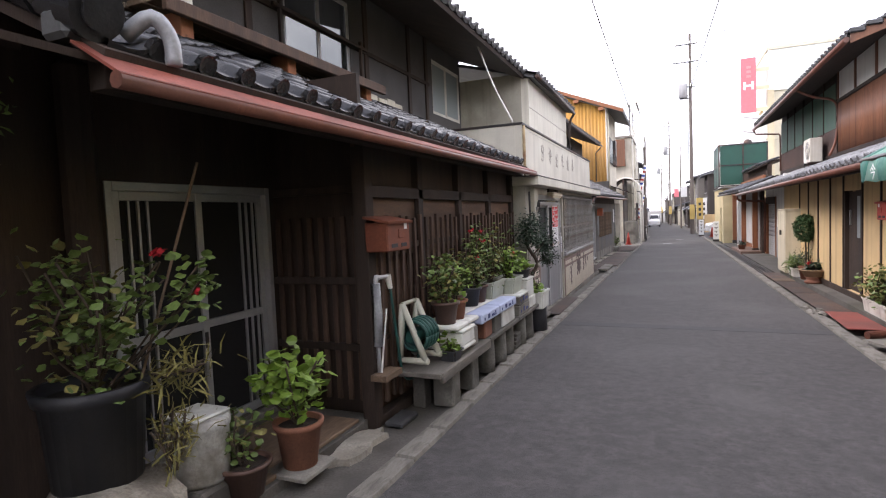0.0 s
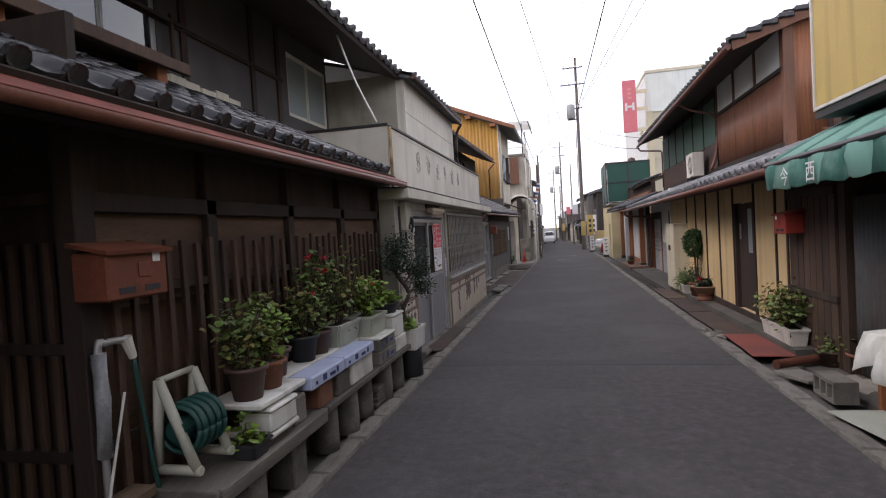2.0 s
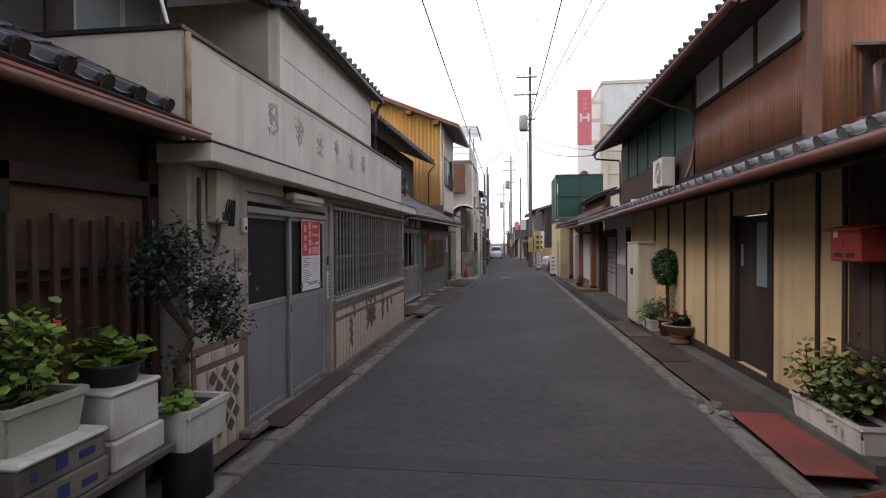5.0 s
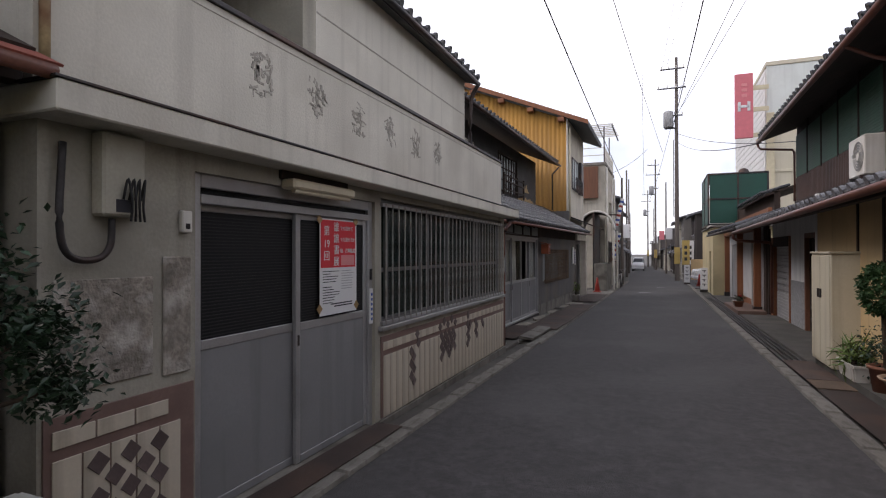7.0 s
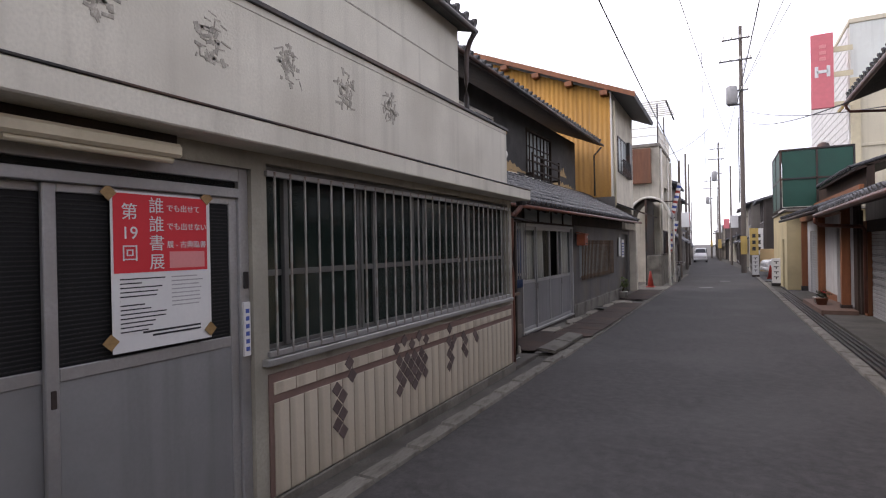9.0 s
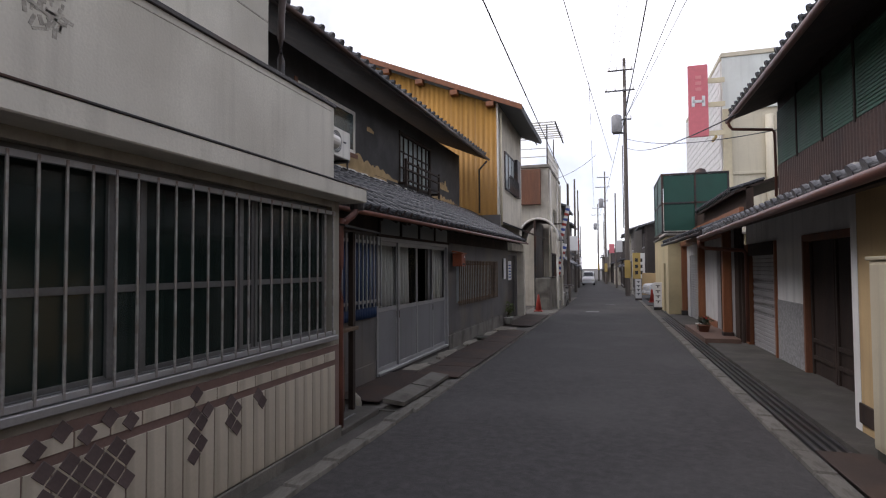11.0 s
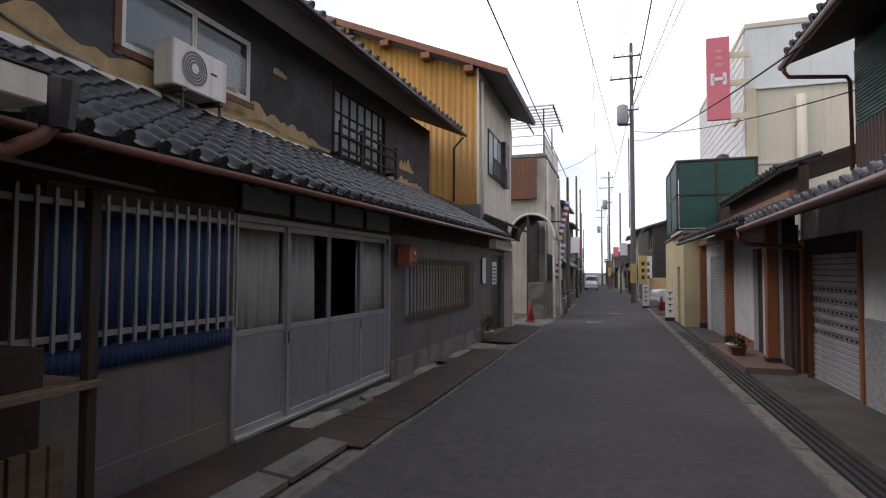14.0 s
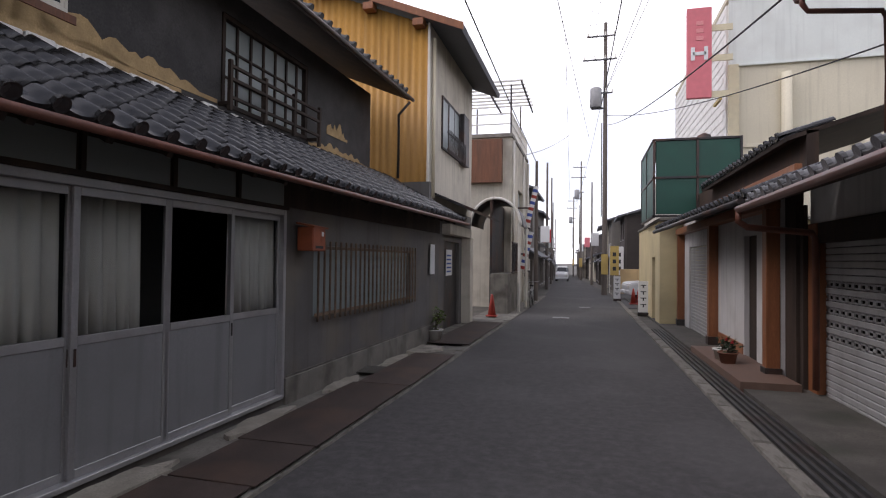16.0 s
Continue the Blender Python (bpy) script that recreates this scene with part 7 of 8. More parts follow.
# ---- plant shelf along the lattice ----
shelf = thing("plant_bench", (-1.95, 5.0, g(5)), "makeshift bench of planks on concrete stubs", "bench")
for k, (y0, y1, m) in enumerate(((3.94, 5.25, timber_grey), (5.27, 6.4, concrete_dark), (6.42, 7.45, concrete_dark))):
    bx("plank", m, shelf, -2.17, -1.73, y0, y1, PLZ - 0.045, PLZ, 0.006)
bx("edge_board", timber_grey, shelf, -1.75, -1.71, 3.96, 5.2, PLZ - 0.08, PLZ + 0.005, 0.006)
for k, (y, r) in enumerate(((4.35, 0.0), (4.85, 0.0), (5.45, 0.1), (5.85, 0.11), (6.25, 0.09), (6.8, 0.1), (7.2, 0.1))):
    zt = PLZ - 0.045
    if r:
        part("stub", lathe(bmesh.new(), [(r, 0), (r * 1.02, 0.1), (r * 0.97, zt - g(y) - 0.03 - 0.01), (r * 0.9, zt - g(y) - 0.03)], 14, (-1.86, y, g(y) + 0.03)), stub_grey, shelf, "grey concrete stub")
    else:
        bx("stub", stub_grey, shelf, -1.95, -1.76, y - 0.09, y + 0.09, g(y) + 0.03, zt, 0.01, "grey concrete stub")
    bx("back_stub", concrete_dark, shelf, -2.16, -2.04, y - 0.07, y + 0.07, g(y) - 0.01, zt, 0.01)


def crate(x0, x1, y0, y1, z0, z1, material, label, name="box", lid=None, bars=0, bev=0.012):
    t = thing(name, ((x0 + x1) / 2, (y0 + y1) / 2, z0), label, "box")
    bx("body", material, t, x0, x1, y0, y1, z0, z1 - (0.03 if lid else 0), bev)
    if lid:
        bx("lid", lid, t, x0 - 0.01, x1 + 0.012, y0 - 0.012, y1 + 0.012, z1 - 0.03, z1, bev, "thick polystyrene lid")
    rng = random.Random(int(y0 * 100))
    for k in range(bars):
        yy = y0 + 0.06 + k * (y1 - y0 - 0.1) / max(1, bars)
        bx("printed_mark", print_blue, t, x1, x1 + 0.003, yy, yy + 0.03 + 0.03 * (k % 3), z0 + (z1 - z0) * 0.3, z0 + (z1 - z0) * (0.55 + 0.2 * (k % 2)), 0, "dark unreadable print")
    return t


Z1 = PLZ + 0.25
crate(-2.05, -1.78, 4.84, 5.02, PLZ, Z1 - 0.06, concrete, "grey concrete block on the bench", "concrete_block")
crate(-1.97, -1.745, 4.5, 4.82, PLZ + 0.09, Z1 - 0.01, styro, "white polystyrene box with a thick lid", "foam_box", styro)
crate(-2.0, -1.77, 5.2, 5.44, PLZ, PLZ + 0.185, terracotta, "stacked brown roof-tile pieces", "tile_stack")
crate(-1.96, -1.76, 5.5, 5.75, PLZ, PLZ + 0.185, concrete_dark, "stacked grey stone pieces", "stone_stack")
crate(-1.96, -1.76, 5.8, 6.3, PLZ, PLZ + 0.185, styro, "white foam tray with broken edges", "foam_tray")
crate(-2.14, -1.98, 4.6, 6.5, PLZ, Z1 - 0.005, timber_dark, "dark timber bearer along the bench", "bearer")
tagged(bx("foam_board", styro, None, -2.1, -1.74, 4.5, 4.84, PLZ + 0.05, PLZ + 0.088, 0.012), "dirty white polystyrene sheet on blocks", "board")
tagged(bx("timber_block", concrete_dark, None, -2.05, -1.78, 4.5, 4.8, PLZ + 0.001, PLZ + 0.048, 0.008), "grey weathered block under a foam sheet", "block")
trough("seedling_tray", -1.9, -1.74, 4.3, 4.48, PLZ + 0.002, 0.09, pot_black, "low black tray with a small green plant", 0.01, 0.012)
shrub("seedling", (-1.82, 4.39, PLZ + 0.07), 0.12, 0.07, 5, 46, 0.026, leaf_bright, "light green seedling in a black tray", 63)
foam1 = tagged(bx("foam_board", styro, None, -2.15, -1.76, 4.42, 5.0, Z1, Z1 + 0.04, 0.01), "white polystyrene board under the pots", "board")
crate(-1.92, -1.73, 5.02, 5.6, PLZ + 0.187, PLZ + 0.285, mat("blue-tinted carton", (0.40, 0.45, 0.6), 0.7, var=0.1, stain=(0.25, 0.27, 0.36), stain_amt=0.4), "pale blue printed foam carton", "carton", None, 4)
crate(-1.92, -1.73, 5.62, 6.28, PLZ + 0.187, PLZ + 0.285, bpy.data.materials["blue-tinted carton"], "pale blue printed foam carton", "carton", None, 4)
foam2 = tagged(bx("foam_board", styro, None, -2.15, -1.93, 5.02, 6.42, Z1 + 0.002, Z1 + 0.042, 0.01), "white polystyrene board under the pots", "board")
crate(-2.1, -1.74, 6.46, 6.95, PLZ, PLZ + 0.13, concrete, "grey slotted storage tray", "tray", None, 3)
crate(-2.1, -1.74, 6.46, 6.93, PLZ + 0.13, PLZ + 0.27, concrete, "grey slotted storage tray with a white lid", "tray", styro, 3)
crate(-2.1, -1.76, 7.0, 7.4, PLZ, PLZ + 0.15, styro, "plain white polystyrene box on the bench", "foam_box")
crate(-2.08, -1.78, 7.02, 7.38, PLZ + 0.15, PLZ + 0.4, styro, "tall white polystyrene box with a lid", "foam_box", styro)

PZ = Z1 + 0.04
trng = random.Random(4)
for k, (y, r, h, m, lab) in enumerate(((4.55, 0.12, 0.2, pot_brown, "dark brown plastic pot"), (4.79, 0.11, 0.18, terracotta, "bright terracotta plastic pot"), (5.05, 0.115, 0.19, pot_brown, "dark brown plastic pot"), (5.5, 0.12, 0.2, pot_black, "black plastic pot"), (5.76, 0.11, 0.19, pot_brown, "brown plastic pot"))):
    x = -1.92 if k < 2 else -2.03
    pot("flower_pot", (x, y, PZ + (0.003 if k > 1 else 0)), r, h, m, lab + " on the plant bench")
    shrub("geranium", (x, y, PZ + h * 0.85), (0.42, 0.36, 0.5, 0.45, 0.62)[k], 0.13, 11, 300, 0.022, leaf_green if k != 1 else leaf_bright, "green geranium growing in a pot", 40 + k, flowers=(0, 0, 0, 1, 2)[k], low=0.15, extra=leaf_dry)
trough("pale_planter", -2.12, -1.9, 5.92, 6.42, PZ + 0.002, 0.19, pot_pale, "long pale planter with geraniums")
shrub("geranium", (-2.0, 6.15, PZ + 0.16), 0.66, 0.22, 16, 420, 0.022, leaf_green, "tall geranium with red flowers in a planter", 50, flowers=3, low=0.1, extra=leaf_dry)
trough("pale_planter", -2.08, -1.8, 6.48, 6.9, PLZ + 0.27, 0.2, pot_pale, "pale green planter on stacked trays")
shrub("geranium", (-1.95, 6.68, PLZ + 0.44), 0.42, 0.2, 15, 420, 0.023, leaf_bright, "bushy geranium in a pale planter", 51, flowers=1, low=0.1)
pot("bowl_pot", (-1.93, 7.2, PLZ + 0.4), 0.15, 0.11, pot_black, "shallow black bowl on a foam box", 0.012, 0.8)
shrub("yellow_plant", (-1.93, 7.2, PLZ + 0.49), 0.13, 0.13, 9, 90, 0.04, leaf_bright, "low yellow-green leafy plant in a bowl", 52, low=0.2)
pot("upturned_pot", (-1.83, 7.72, g(7.7) + 0.035), 0.15, 0.33, pot_black, "dark upturned pot under a planter", 0.0, 1.0)
trough("white_planter", -1.98, -1.68, 7.5, 7.95, g(7.7) + 0.365, 0.24, styro, "square white planter with a small tree", 0.03, 0.015)


def bench_tree():
    rng = random.Random(61)
    z = g(7.7) + 0.56
    t = thing("potted_tree", (-1.83, 7.72, z), "small dark evergreen tree with a bent trunk", "tree")
    pts = curve_pts([(-1.83, 7.72, z), (-1.86, 7.66, z + 0.25), (-1.8, 7.72, z + 0.45), (-1.9, 7.62, z + 0.68), (-1.92, 7.6, z + 0.9)], 6)
    part("trunk", add_tube(bmesh.new(), pts, 0.025, 8), bark, t)
    spots = []
    for c, s, n in (((-1.86, 7.64, z + 0.98), 0.17, 1000), ((-1.72, 7.84, z + 0.72), 0.14, 800), ((-1.88, 7.55, z + 0.8), 0.13, 560), ((-1.7, 7.92, z + 0.5), 0.11, 500), ((-1.88, 7.68, z + 0.3), 0.08, 70)):
        bm = bmesh.new()
        part("limb", add_tube(bm, curve_pts([min(pts, key=lambda p: (p - Vector(c)).length), c], 4), 0.01, 6), bark, t)
        spots += [Vector(c) + Vector((rng.gauss(0, 1), rng.gauss(0, 1), rng.gauss(0, 0.8))) * s * 0.6 for _ in range(n)]
    foliage("crown", leaf_dark, t, spots, 0.027, rng, "lance", 0.4)
    bm = bmesh.new()


bench_tree()
shrub("weed", (-1.78, 7.56, g(7.7) + 0.57), 0.16, 0.07, 5, 50, 0.03, leaf_bright, "light green seedling in the white planter", 62)
tagged(bx("roof_tile_piece", roof_tile_dark, None, -2.16, -2.0, 3.75, 4.05, g(4) + 0.0, g(4) + 0.05, 0.015), "loose dark roof tile by the wall", "tile")
for k in range(4):
    tagged(bx("stone_slab", concrete_dark, None, -1.98 + 0.02 * k, -1.8, 6.45 + 0.02 * k, 6.7, g(6.6) + 0.035 + k * 0.045, g(6.6) + 0.078 + k * 0.045, 0.01), "stacked rough stone slab under the bench", "stone slab")

# ---- shop front things ----
mt = thing("meter_box", (-2.02, 8.38, 1.62), "cream electricity meter box with hanging cables", "meter box")
bx("box", mat("grubby cream box", (0.37, 0.35, 0.28), 0.7, var=0.12, stain=(0.17, 0.15, 0.12), stain_amt=0.5), mt, -2.02, -1.93, 8.27, 8.49, 1.64, 2.03, 0.012)
tube("conduit", iron_dark, mt, curve_pts([(-1.98, 8.12, 1.95), (-1.97, 8.1, 1.6), (-1.97, 8.14, 1.46), (-1.97, 8.26, 1.44), (-1.97, 8.33, 1.5), (-1.97, 8.34, 1.63)], 6), 0.016)
for k in range(4):
    tube("loose_cable", cable_black, mt, curve_pts([(-1.92, 8.36 + k * 0.03, 1.72), (-1.9, 8.37 + k * 0.03, 1.82), (-1.9, 8.39 + k * 0.02, 1.7), (-1.92, 8.4 + k * 0.025, 1.62)], 4), 0.006, 5)
bx("cable_hole", ink, mt, -1.93, -1.927, 8.33, 8.42, 1.66, 1.72, 0.002)
ic = thing("intercom", (-2.02, 8.8, 1.6), "small white door intercom beside the sliding doors", "intercom")
bx("body", white_metal, ic, -2.02, -1.99, 8.765, 8.835, 1.58, 1.7, 0.006)
bx("button", iron_dark, ic, -1.99, -1.985, 8.785, 8.815, 1.6, 1.63, 0.003)
lampb = thing("tube_lamp", (-2.0, 10.05, 1.93), "yellowed fluorescent lamp over the shop door", "lamp")
bx("housing", cream_metal, lampb, -2.02, -1.9, 9.62, 10.42, 1.91, 1.98, 0.015, "yellowed lamp housing")
rod("tube", cream_metal, lampb, (-1.94, 9.66, 1.9), (-1.94, 10.38, 1.9), 0.018)
bx("backboard", timber_dark, lampb, -2.02, -1.99, 9.6, 10.45, 1.98, 2.04, 0.004)


def poster():
    p = thing("poster", (-2.0, 10.37, 1.0), "red and white exhibition poster taped inside the door", "poster")
    X = BX - 0.032
    bx("sheet", paper, p, X, X - 0.003, 10.1, 10.65, 0.952, 1.722, 0)
    bx("red_field", poster_red, p, X + 0.002, X, 10.112, 10.628, 1.33, 1.712, 0, "red printed field")
    bx("pink_field", poster_pink, p, X + 0.003, X + 0.002, 10.4, 10.61, 1.345, 1.43, 0, "pink printed label")
    lab = "white printed characters"
    for i, ch in enumerate(("第", "19", "回")):
        words(ch, 0.085, paper, p, facing(X + 0.004, 10.19, 1.62 - i * 0.1, 1), label=lab)
    for i, (a, b) in enumerate((("誰", "でも出せて"), ("誰", "でも出せない"), ("書", "展 - 古典臨書"))):
        words(a, 0.085, paper, p, facing(X + 0.004, 10.33, 1.655 - i * 0.093, 1), label=lab)
        words(b, 0.04, paper, p, facing(X + 0.004, 10.385, 1.65 - i * 0.093, 1), label=lab, align="LEFT")
    words("展", 0.085, paper, p, facing(X + 0.004, 10.33, 1.375, 1), label=lab)
    rng = random.Random(2)
    for i in range(13):
        z = 1.3 - i * 0.021
        n = 0 if i == 5 else rng.uniform(0.1, 0.24)
        bx("text_line", ink, p, X + 0.001, X, 10.14, 10.14 + n, z - 0.003, z + 0.003, 0, "line of small unreadable print")
        if i < 8:
            bx("text_line", mat("grey print", (0.4, 0.4, 0.4), 0.8, bump=0) if i == 0 else bpy.data.materials["grey print"], p, X + 0.001, X, 10.41, 10.6 - rng.uniform(0, 0.04), z - 0.003, z + 0.003, 0)
    for y0, z in ((10.25, 1.035), (10.3, 1.015)):
        bx("text_line", ink, p, X + 0.001, X, y0, 10.58, z - 0.005, z + 0.005, 0)
    for y, z in ((10.09, 1.71), (10.63, 1.72), (10.09, 1.01), (10.64, 1.0)):
        part("tape", add_box(bmesh.new(), -0.001, 0.002, -0.028, 0.028, -0.028, 0.028), mat("brown tape", (0.33, 0.21, 0.09), 0.5, bump=0) if "brown tape" not in bpy.data.materials else bpy.data.materials["brown tape"], p, "brown tape corner", pose(X + 0.004, y, z, 45, 0, 0))


PLACE = pose(0, 0.035, 0.018)
poster()
PLACE = Matrix()
np_ = thing("name_plate", (-2.0, 10.93, 0.9), "narrow white name plate on the door jamb", "sign")
bx("plate", paper, np_, -2.05, -2.035, 10.9, 10.95, 0.82, 1.14, 0.002)
for i in range(6):
    bx("mark", blue_print, np_, -2.035, -2.033, 10.912, 10.938, 0.85 + i * 0.045, 0.875 + i * 0.045, 0, "small unreadable mark")
tagged(bx("concrete_offcut", concrete, None, -2.0, -1.88, 8.66, 8.96, g(9) + 0.035, g(9) + 0.1, 0.015), "loose concrete offcut by the shop door", "block")
plate(-2.0, -1.74, 8.95, 10.95, rust_plate, "brown rusted steel plate before the shop door", 0.042)
plate(-1.99, -1.86, 7.95, 8.6, rust_plate, "dark plate over the gutter", 0.04)

# narrow shed between the shops
shed = thing("lean_to_shed", (-2.4, 15.9, g(16)), "narrow cluttered lean-to with shelf between two houses", "shed")
bx("post", timber_dark, shed, -2.3, -2.24, 16.14, 16.2, g(16), 1.8, 0.004)
slab("roof", iron_dark, shed, [(-1.98, 15.45, 1.83), (-1.98, 16.3, 1.8), (-2.7, 16.3, 1.95), (-2.7, 15.45, 1.97)], 0.02, "small tin roof")
bx("shelf", timber_pale, shed, -2.75, -2.2, 15.45, 16.2, 0.72, 0.76, 0.004)
bx("box", timber_dark, shed, -2.6, -2.3, 15.55, 15.95, 0.76, 0.96, 0.006)
bx("back_wall", timber_dark, shed, -2.85, -2.8, 15.42, 16.3, g(16), 2.0, 0)
bx("floor", concrete_dark, shed, -2.8, -2.0, 15.42, 16.3, g(16) - 0.1, g(16) + 0.05, 0.01)
for i in range(6):
    bx("slat", timber_pale, shed, -2.34, -2.31, 15.5 + i * 0.1, 15.58 + i * 0.1, g(16) + 0.05, 0.45, 0.003)
pipe_t = thing("rain_pipe", (-2.0, 15.55, g(15.5)), "red-brown rain pipe at the shop's corner", "pipe")
tube("pipe", copper_pipe, pipe_t, curve_pts([(-2.06, 15.5, g(15.5) + 0.05), (-2.06, 15.5, 1.7), (-2.04, 15.55, 1.85), (-2.0, 15.68, 1.95), (-2.0, 15.75, 2.05)], 5), 0.035)
rod("cross_pipe", white_metal, pipe_t, (-2.25, 15.45, 2.72), (-2.25, 15.75, 2.72), 0.07, n=14, label="short white pipe stub")
rod("hopper", iron_dark, pipe_t, (-2.0, 15.75, 2.0), (-2.0, 15.75, 2.22), 0.07, 0.09, 12)
rock("white_stone", (-2.35, 16.42, g(16) + 0.06), 0.07, 0.08, 0.1, 9.0, plaster_wall, "small pale stone by the shed post")


def air_conditioner(x, y0, y1, z, side, label, depth=0.27, h=0.55):
    """Outdoor unit: cased body, fan grille with rings, feet and stand. side: the way it faces."""
    a = thing("air_conditioner", (x, (y0 + y1) / 2, z), label, "air conditioner")
    f = x + side * depth
    bx("body", white_metal, a, x, f, y0, y1, z, z + h, 0.015)
    cy, cz, R = y0 + (y1 - y0) * 0.36, z + h * 0.5, h * 0.38
    bm = bmesh.new()
    add_rod(bm, (f - side * 0.02, cy, cz), (f + side * 0.003, cy, cz), R, n=28)
    fan = part("fan_recess", bm, mat("fan grey", (0.16, 0.16, 0.16), 0.6, var=0.1, bump=0) if "fan grey" not in bpy.data.materials else bpy.data.materials["fan grey"], a, "dark fan opening")
    for rr in (R, R * 0.82, R * 0.64, R * 0.46, R * 0.28):
        part("ring", add_tube(bmesh.new(), [(f + side * 0.008, cy + rr * math.cos(2 * math.pi * k / 28), cz + rr * math.sin(2 * math.pi * k / 28)) for k in range(29)], 0.004, 5), white_metal, fan)
    bm = bmesh.new()
    add_rod(bm, (f, cy, cz), (f + side * 0.014, cy, cz), 0.05, n=14)
    part("hub", bm, white_metal, fan)
    bx("badge", ink, a, f, f + side * 0.002, y1 - 0.26, y1 - 0.16, z + h * 0.55, z + h * 0.6, 0, "small dark badge")
    for yy in (y0 + 0.12, y1 - 0.12):
        bx("foot", iron_dark, a, x - side * 0.02, f + side * 0.03, yy - 0.03, yy + 0.03, z - 0.05, z, 0.004)
        tube("stand_leg", iron_dark, a, [(x, yy, z - 0.04), (x + side * 0.02, yy, z - 0.3)], 0.016, 6)
        tube("stand_leg", iron_dark, a, [(f, yy, z - 0.04), (f + side * 0.02, yy, z - 0.42)], 0.016, 6)
    return a


air_conditioner(-3.95, 18.17, 18.95, 3.2, 1, "cream air conditioner unit standing on the tiled eaves", 0.26, 0.47)
air_conditioner(3.5, 16.35, 17.07, 2.62, -1, "cream air conditioner unit standing on the tiled eaves", 0.27, 0.6)
air_conditioner(-3.9, 2.9, 3.5, 3.4, 1, "yellowed air conditioner unit on a timber platform")
plat = thing("timber_platform", (-3.6, 4.5, 3.0), "old peeling timber platform below the upper windows", "platform")
for k in range(3):
    bx("board", timber_pale, plat, -3.72 + k * 0.18, -3.56 + k * 0.18, 2.8, 5.9, 3.2, 3.24, 0.005)
bx("edge_board", timber_brown, plat, -3.2, -3.15, 2.8, 5.9, 3.12, 3.22, 0.006, "peeling edge board")
for y in (3.0, 4.2, 5.6):
    bx("brick_pier", mat("orange brick", (0.3, 0.12, 0.06), 0.85, var=0.25) if "orange brick" not in bpy.data.materials else bpy.data.materials["orange brick"], plat, -3.45, -3.25, y, y + 0.12, 2.85, 3.19, 0.008, "orange brick pier")
for y in (5.0, 6.7):
    for q in ((y, y + 0.04, 3.5, 4.1),):
        bx("rail_post", timber_dark, plat, -3.98, -3.94, *q, 0.003)
bx("rail_bar", timber_dark, plat, -3.98, -3.94, 4.9, 6.9, 4.0, 4.04, 0.003)
wire = thing("service_wire", (-3.3, 9.2, 4.9), "pale service wire looping down to the parapet", "wire")
tube("wire", white_metal, wire, curve_pts([(-3.3, 8.6, 5.05), (-3.25, 8.7, 4.85), (-3.05, 8.75, 4.75), (-2.6, 8.5, 3.7), (-2.2, 8.12, 3.02)], 8), 0.014)
mailbox(-2.62, 21.4, 21.7, 1.42, 1.72, 1, orange_red, "small orange-red mailbox on the grey wall")
nb = thing("notice_board", (-2.5, 26.3, 1.2), "small white notice plate at the house corner", "notice")
bx("plate", paper, nb, -2.52, -2.5, 26.4, 26.7, 1.05, 1.65, 0.003)

# plates over the gutters
for x0, x1, y0, y1, m, lab, t in ((-2.72, -2.12, 16.55, 18.35, rust_plate, "large rusted steel plate over the gutter", 0), (-2.34, -1.64, 18.25, 19.15, rust_plate, "rusted steel plate over the gutter", 0.5),
                                  (-2.32, -1.62, 19.17, 20.0, rust_plate, "rusted steel plate over the gutter", -0.4), (-2.36, -1.62, 20.02, 22.4, rust_plate, "long rusted steel plate over the gutter", 0),
                                  (-2.32, -1.62, 22.42, 24.9, rust_plate, "long rusted steel plate over the gutter", 0.6), (-2.5, -1.66, 26.2, 30.6, rust_plate, "wide red-brown plate before an entrance", 0),
                                  (-2.65, -2.35, 18.2, 18.6, rust_plate, "small dark plate by the wall", 3), (-2.6, -2.3, 23.0, 23.5, concrete_dark, "small square drain cover", 5)):
    plate(x0, x1, y0, y1, m, lab, 0.045, t)
for k, (y0, y1) in enumerate(((16.45, 17.3), (17.35, 18.2))):
    plate(-2.02, -1.76, y0, y1, concrete, "pale concrete cover slab tilted over the gutter", 0.06, 1.5 * k - 1, 6, "cover_slab", 0.05)
plate(2.08, 2.52, 8.35, 9.72, red_plate, "faded red painted plate over the drain", 0.07, -2)
for y0, y1, lab in ((9.78, 12.0, "long dark rusted plate over the drain"), (12.05, 14.0, "long dark rusted plate over the drain"), (14.6, 16.0, "rusted plate over the drain")):
    plate(2.1, 2.5, y0, y1, rust_plate, lab, 0.045, 0.5)
plate(2.1, 2.5, 14.05, 14.55, timber_pale, "pale wooden board over the drain", 0.05, 1)
for k in range(5):
    rr = random.Random(k)
    tagged(rock("broken_stone", (2.02 + rr.uniform(-0.08, 0.1), 9.75 + k * 0.16, g(10) + 0.04), 0.06, 0.09, 0.04, k, concrete, "broken piece of pale kerb"), "", "stone")

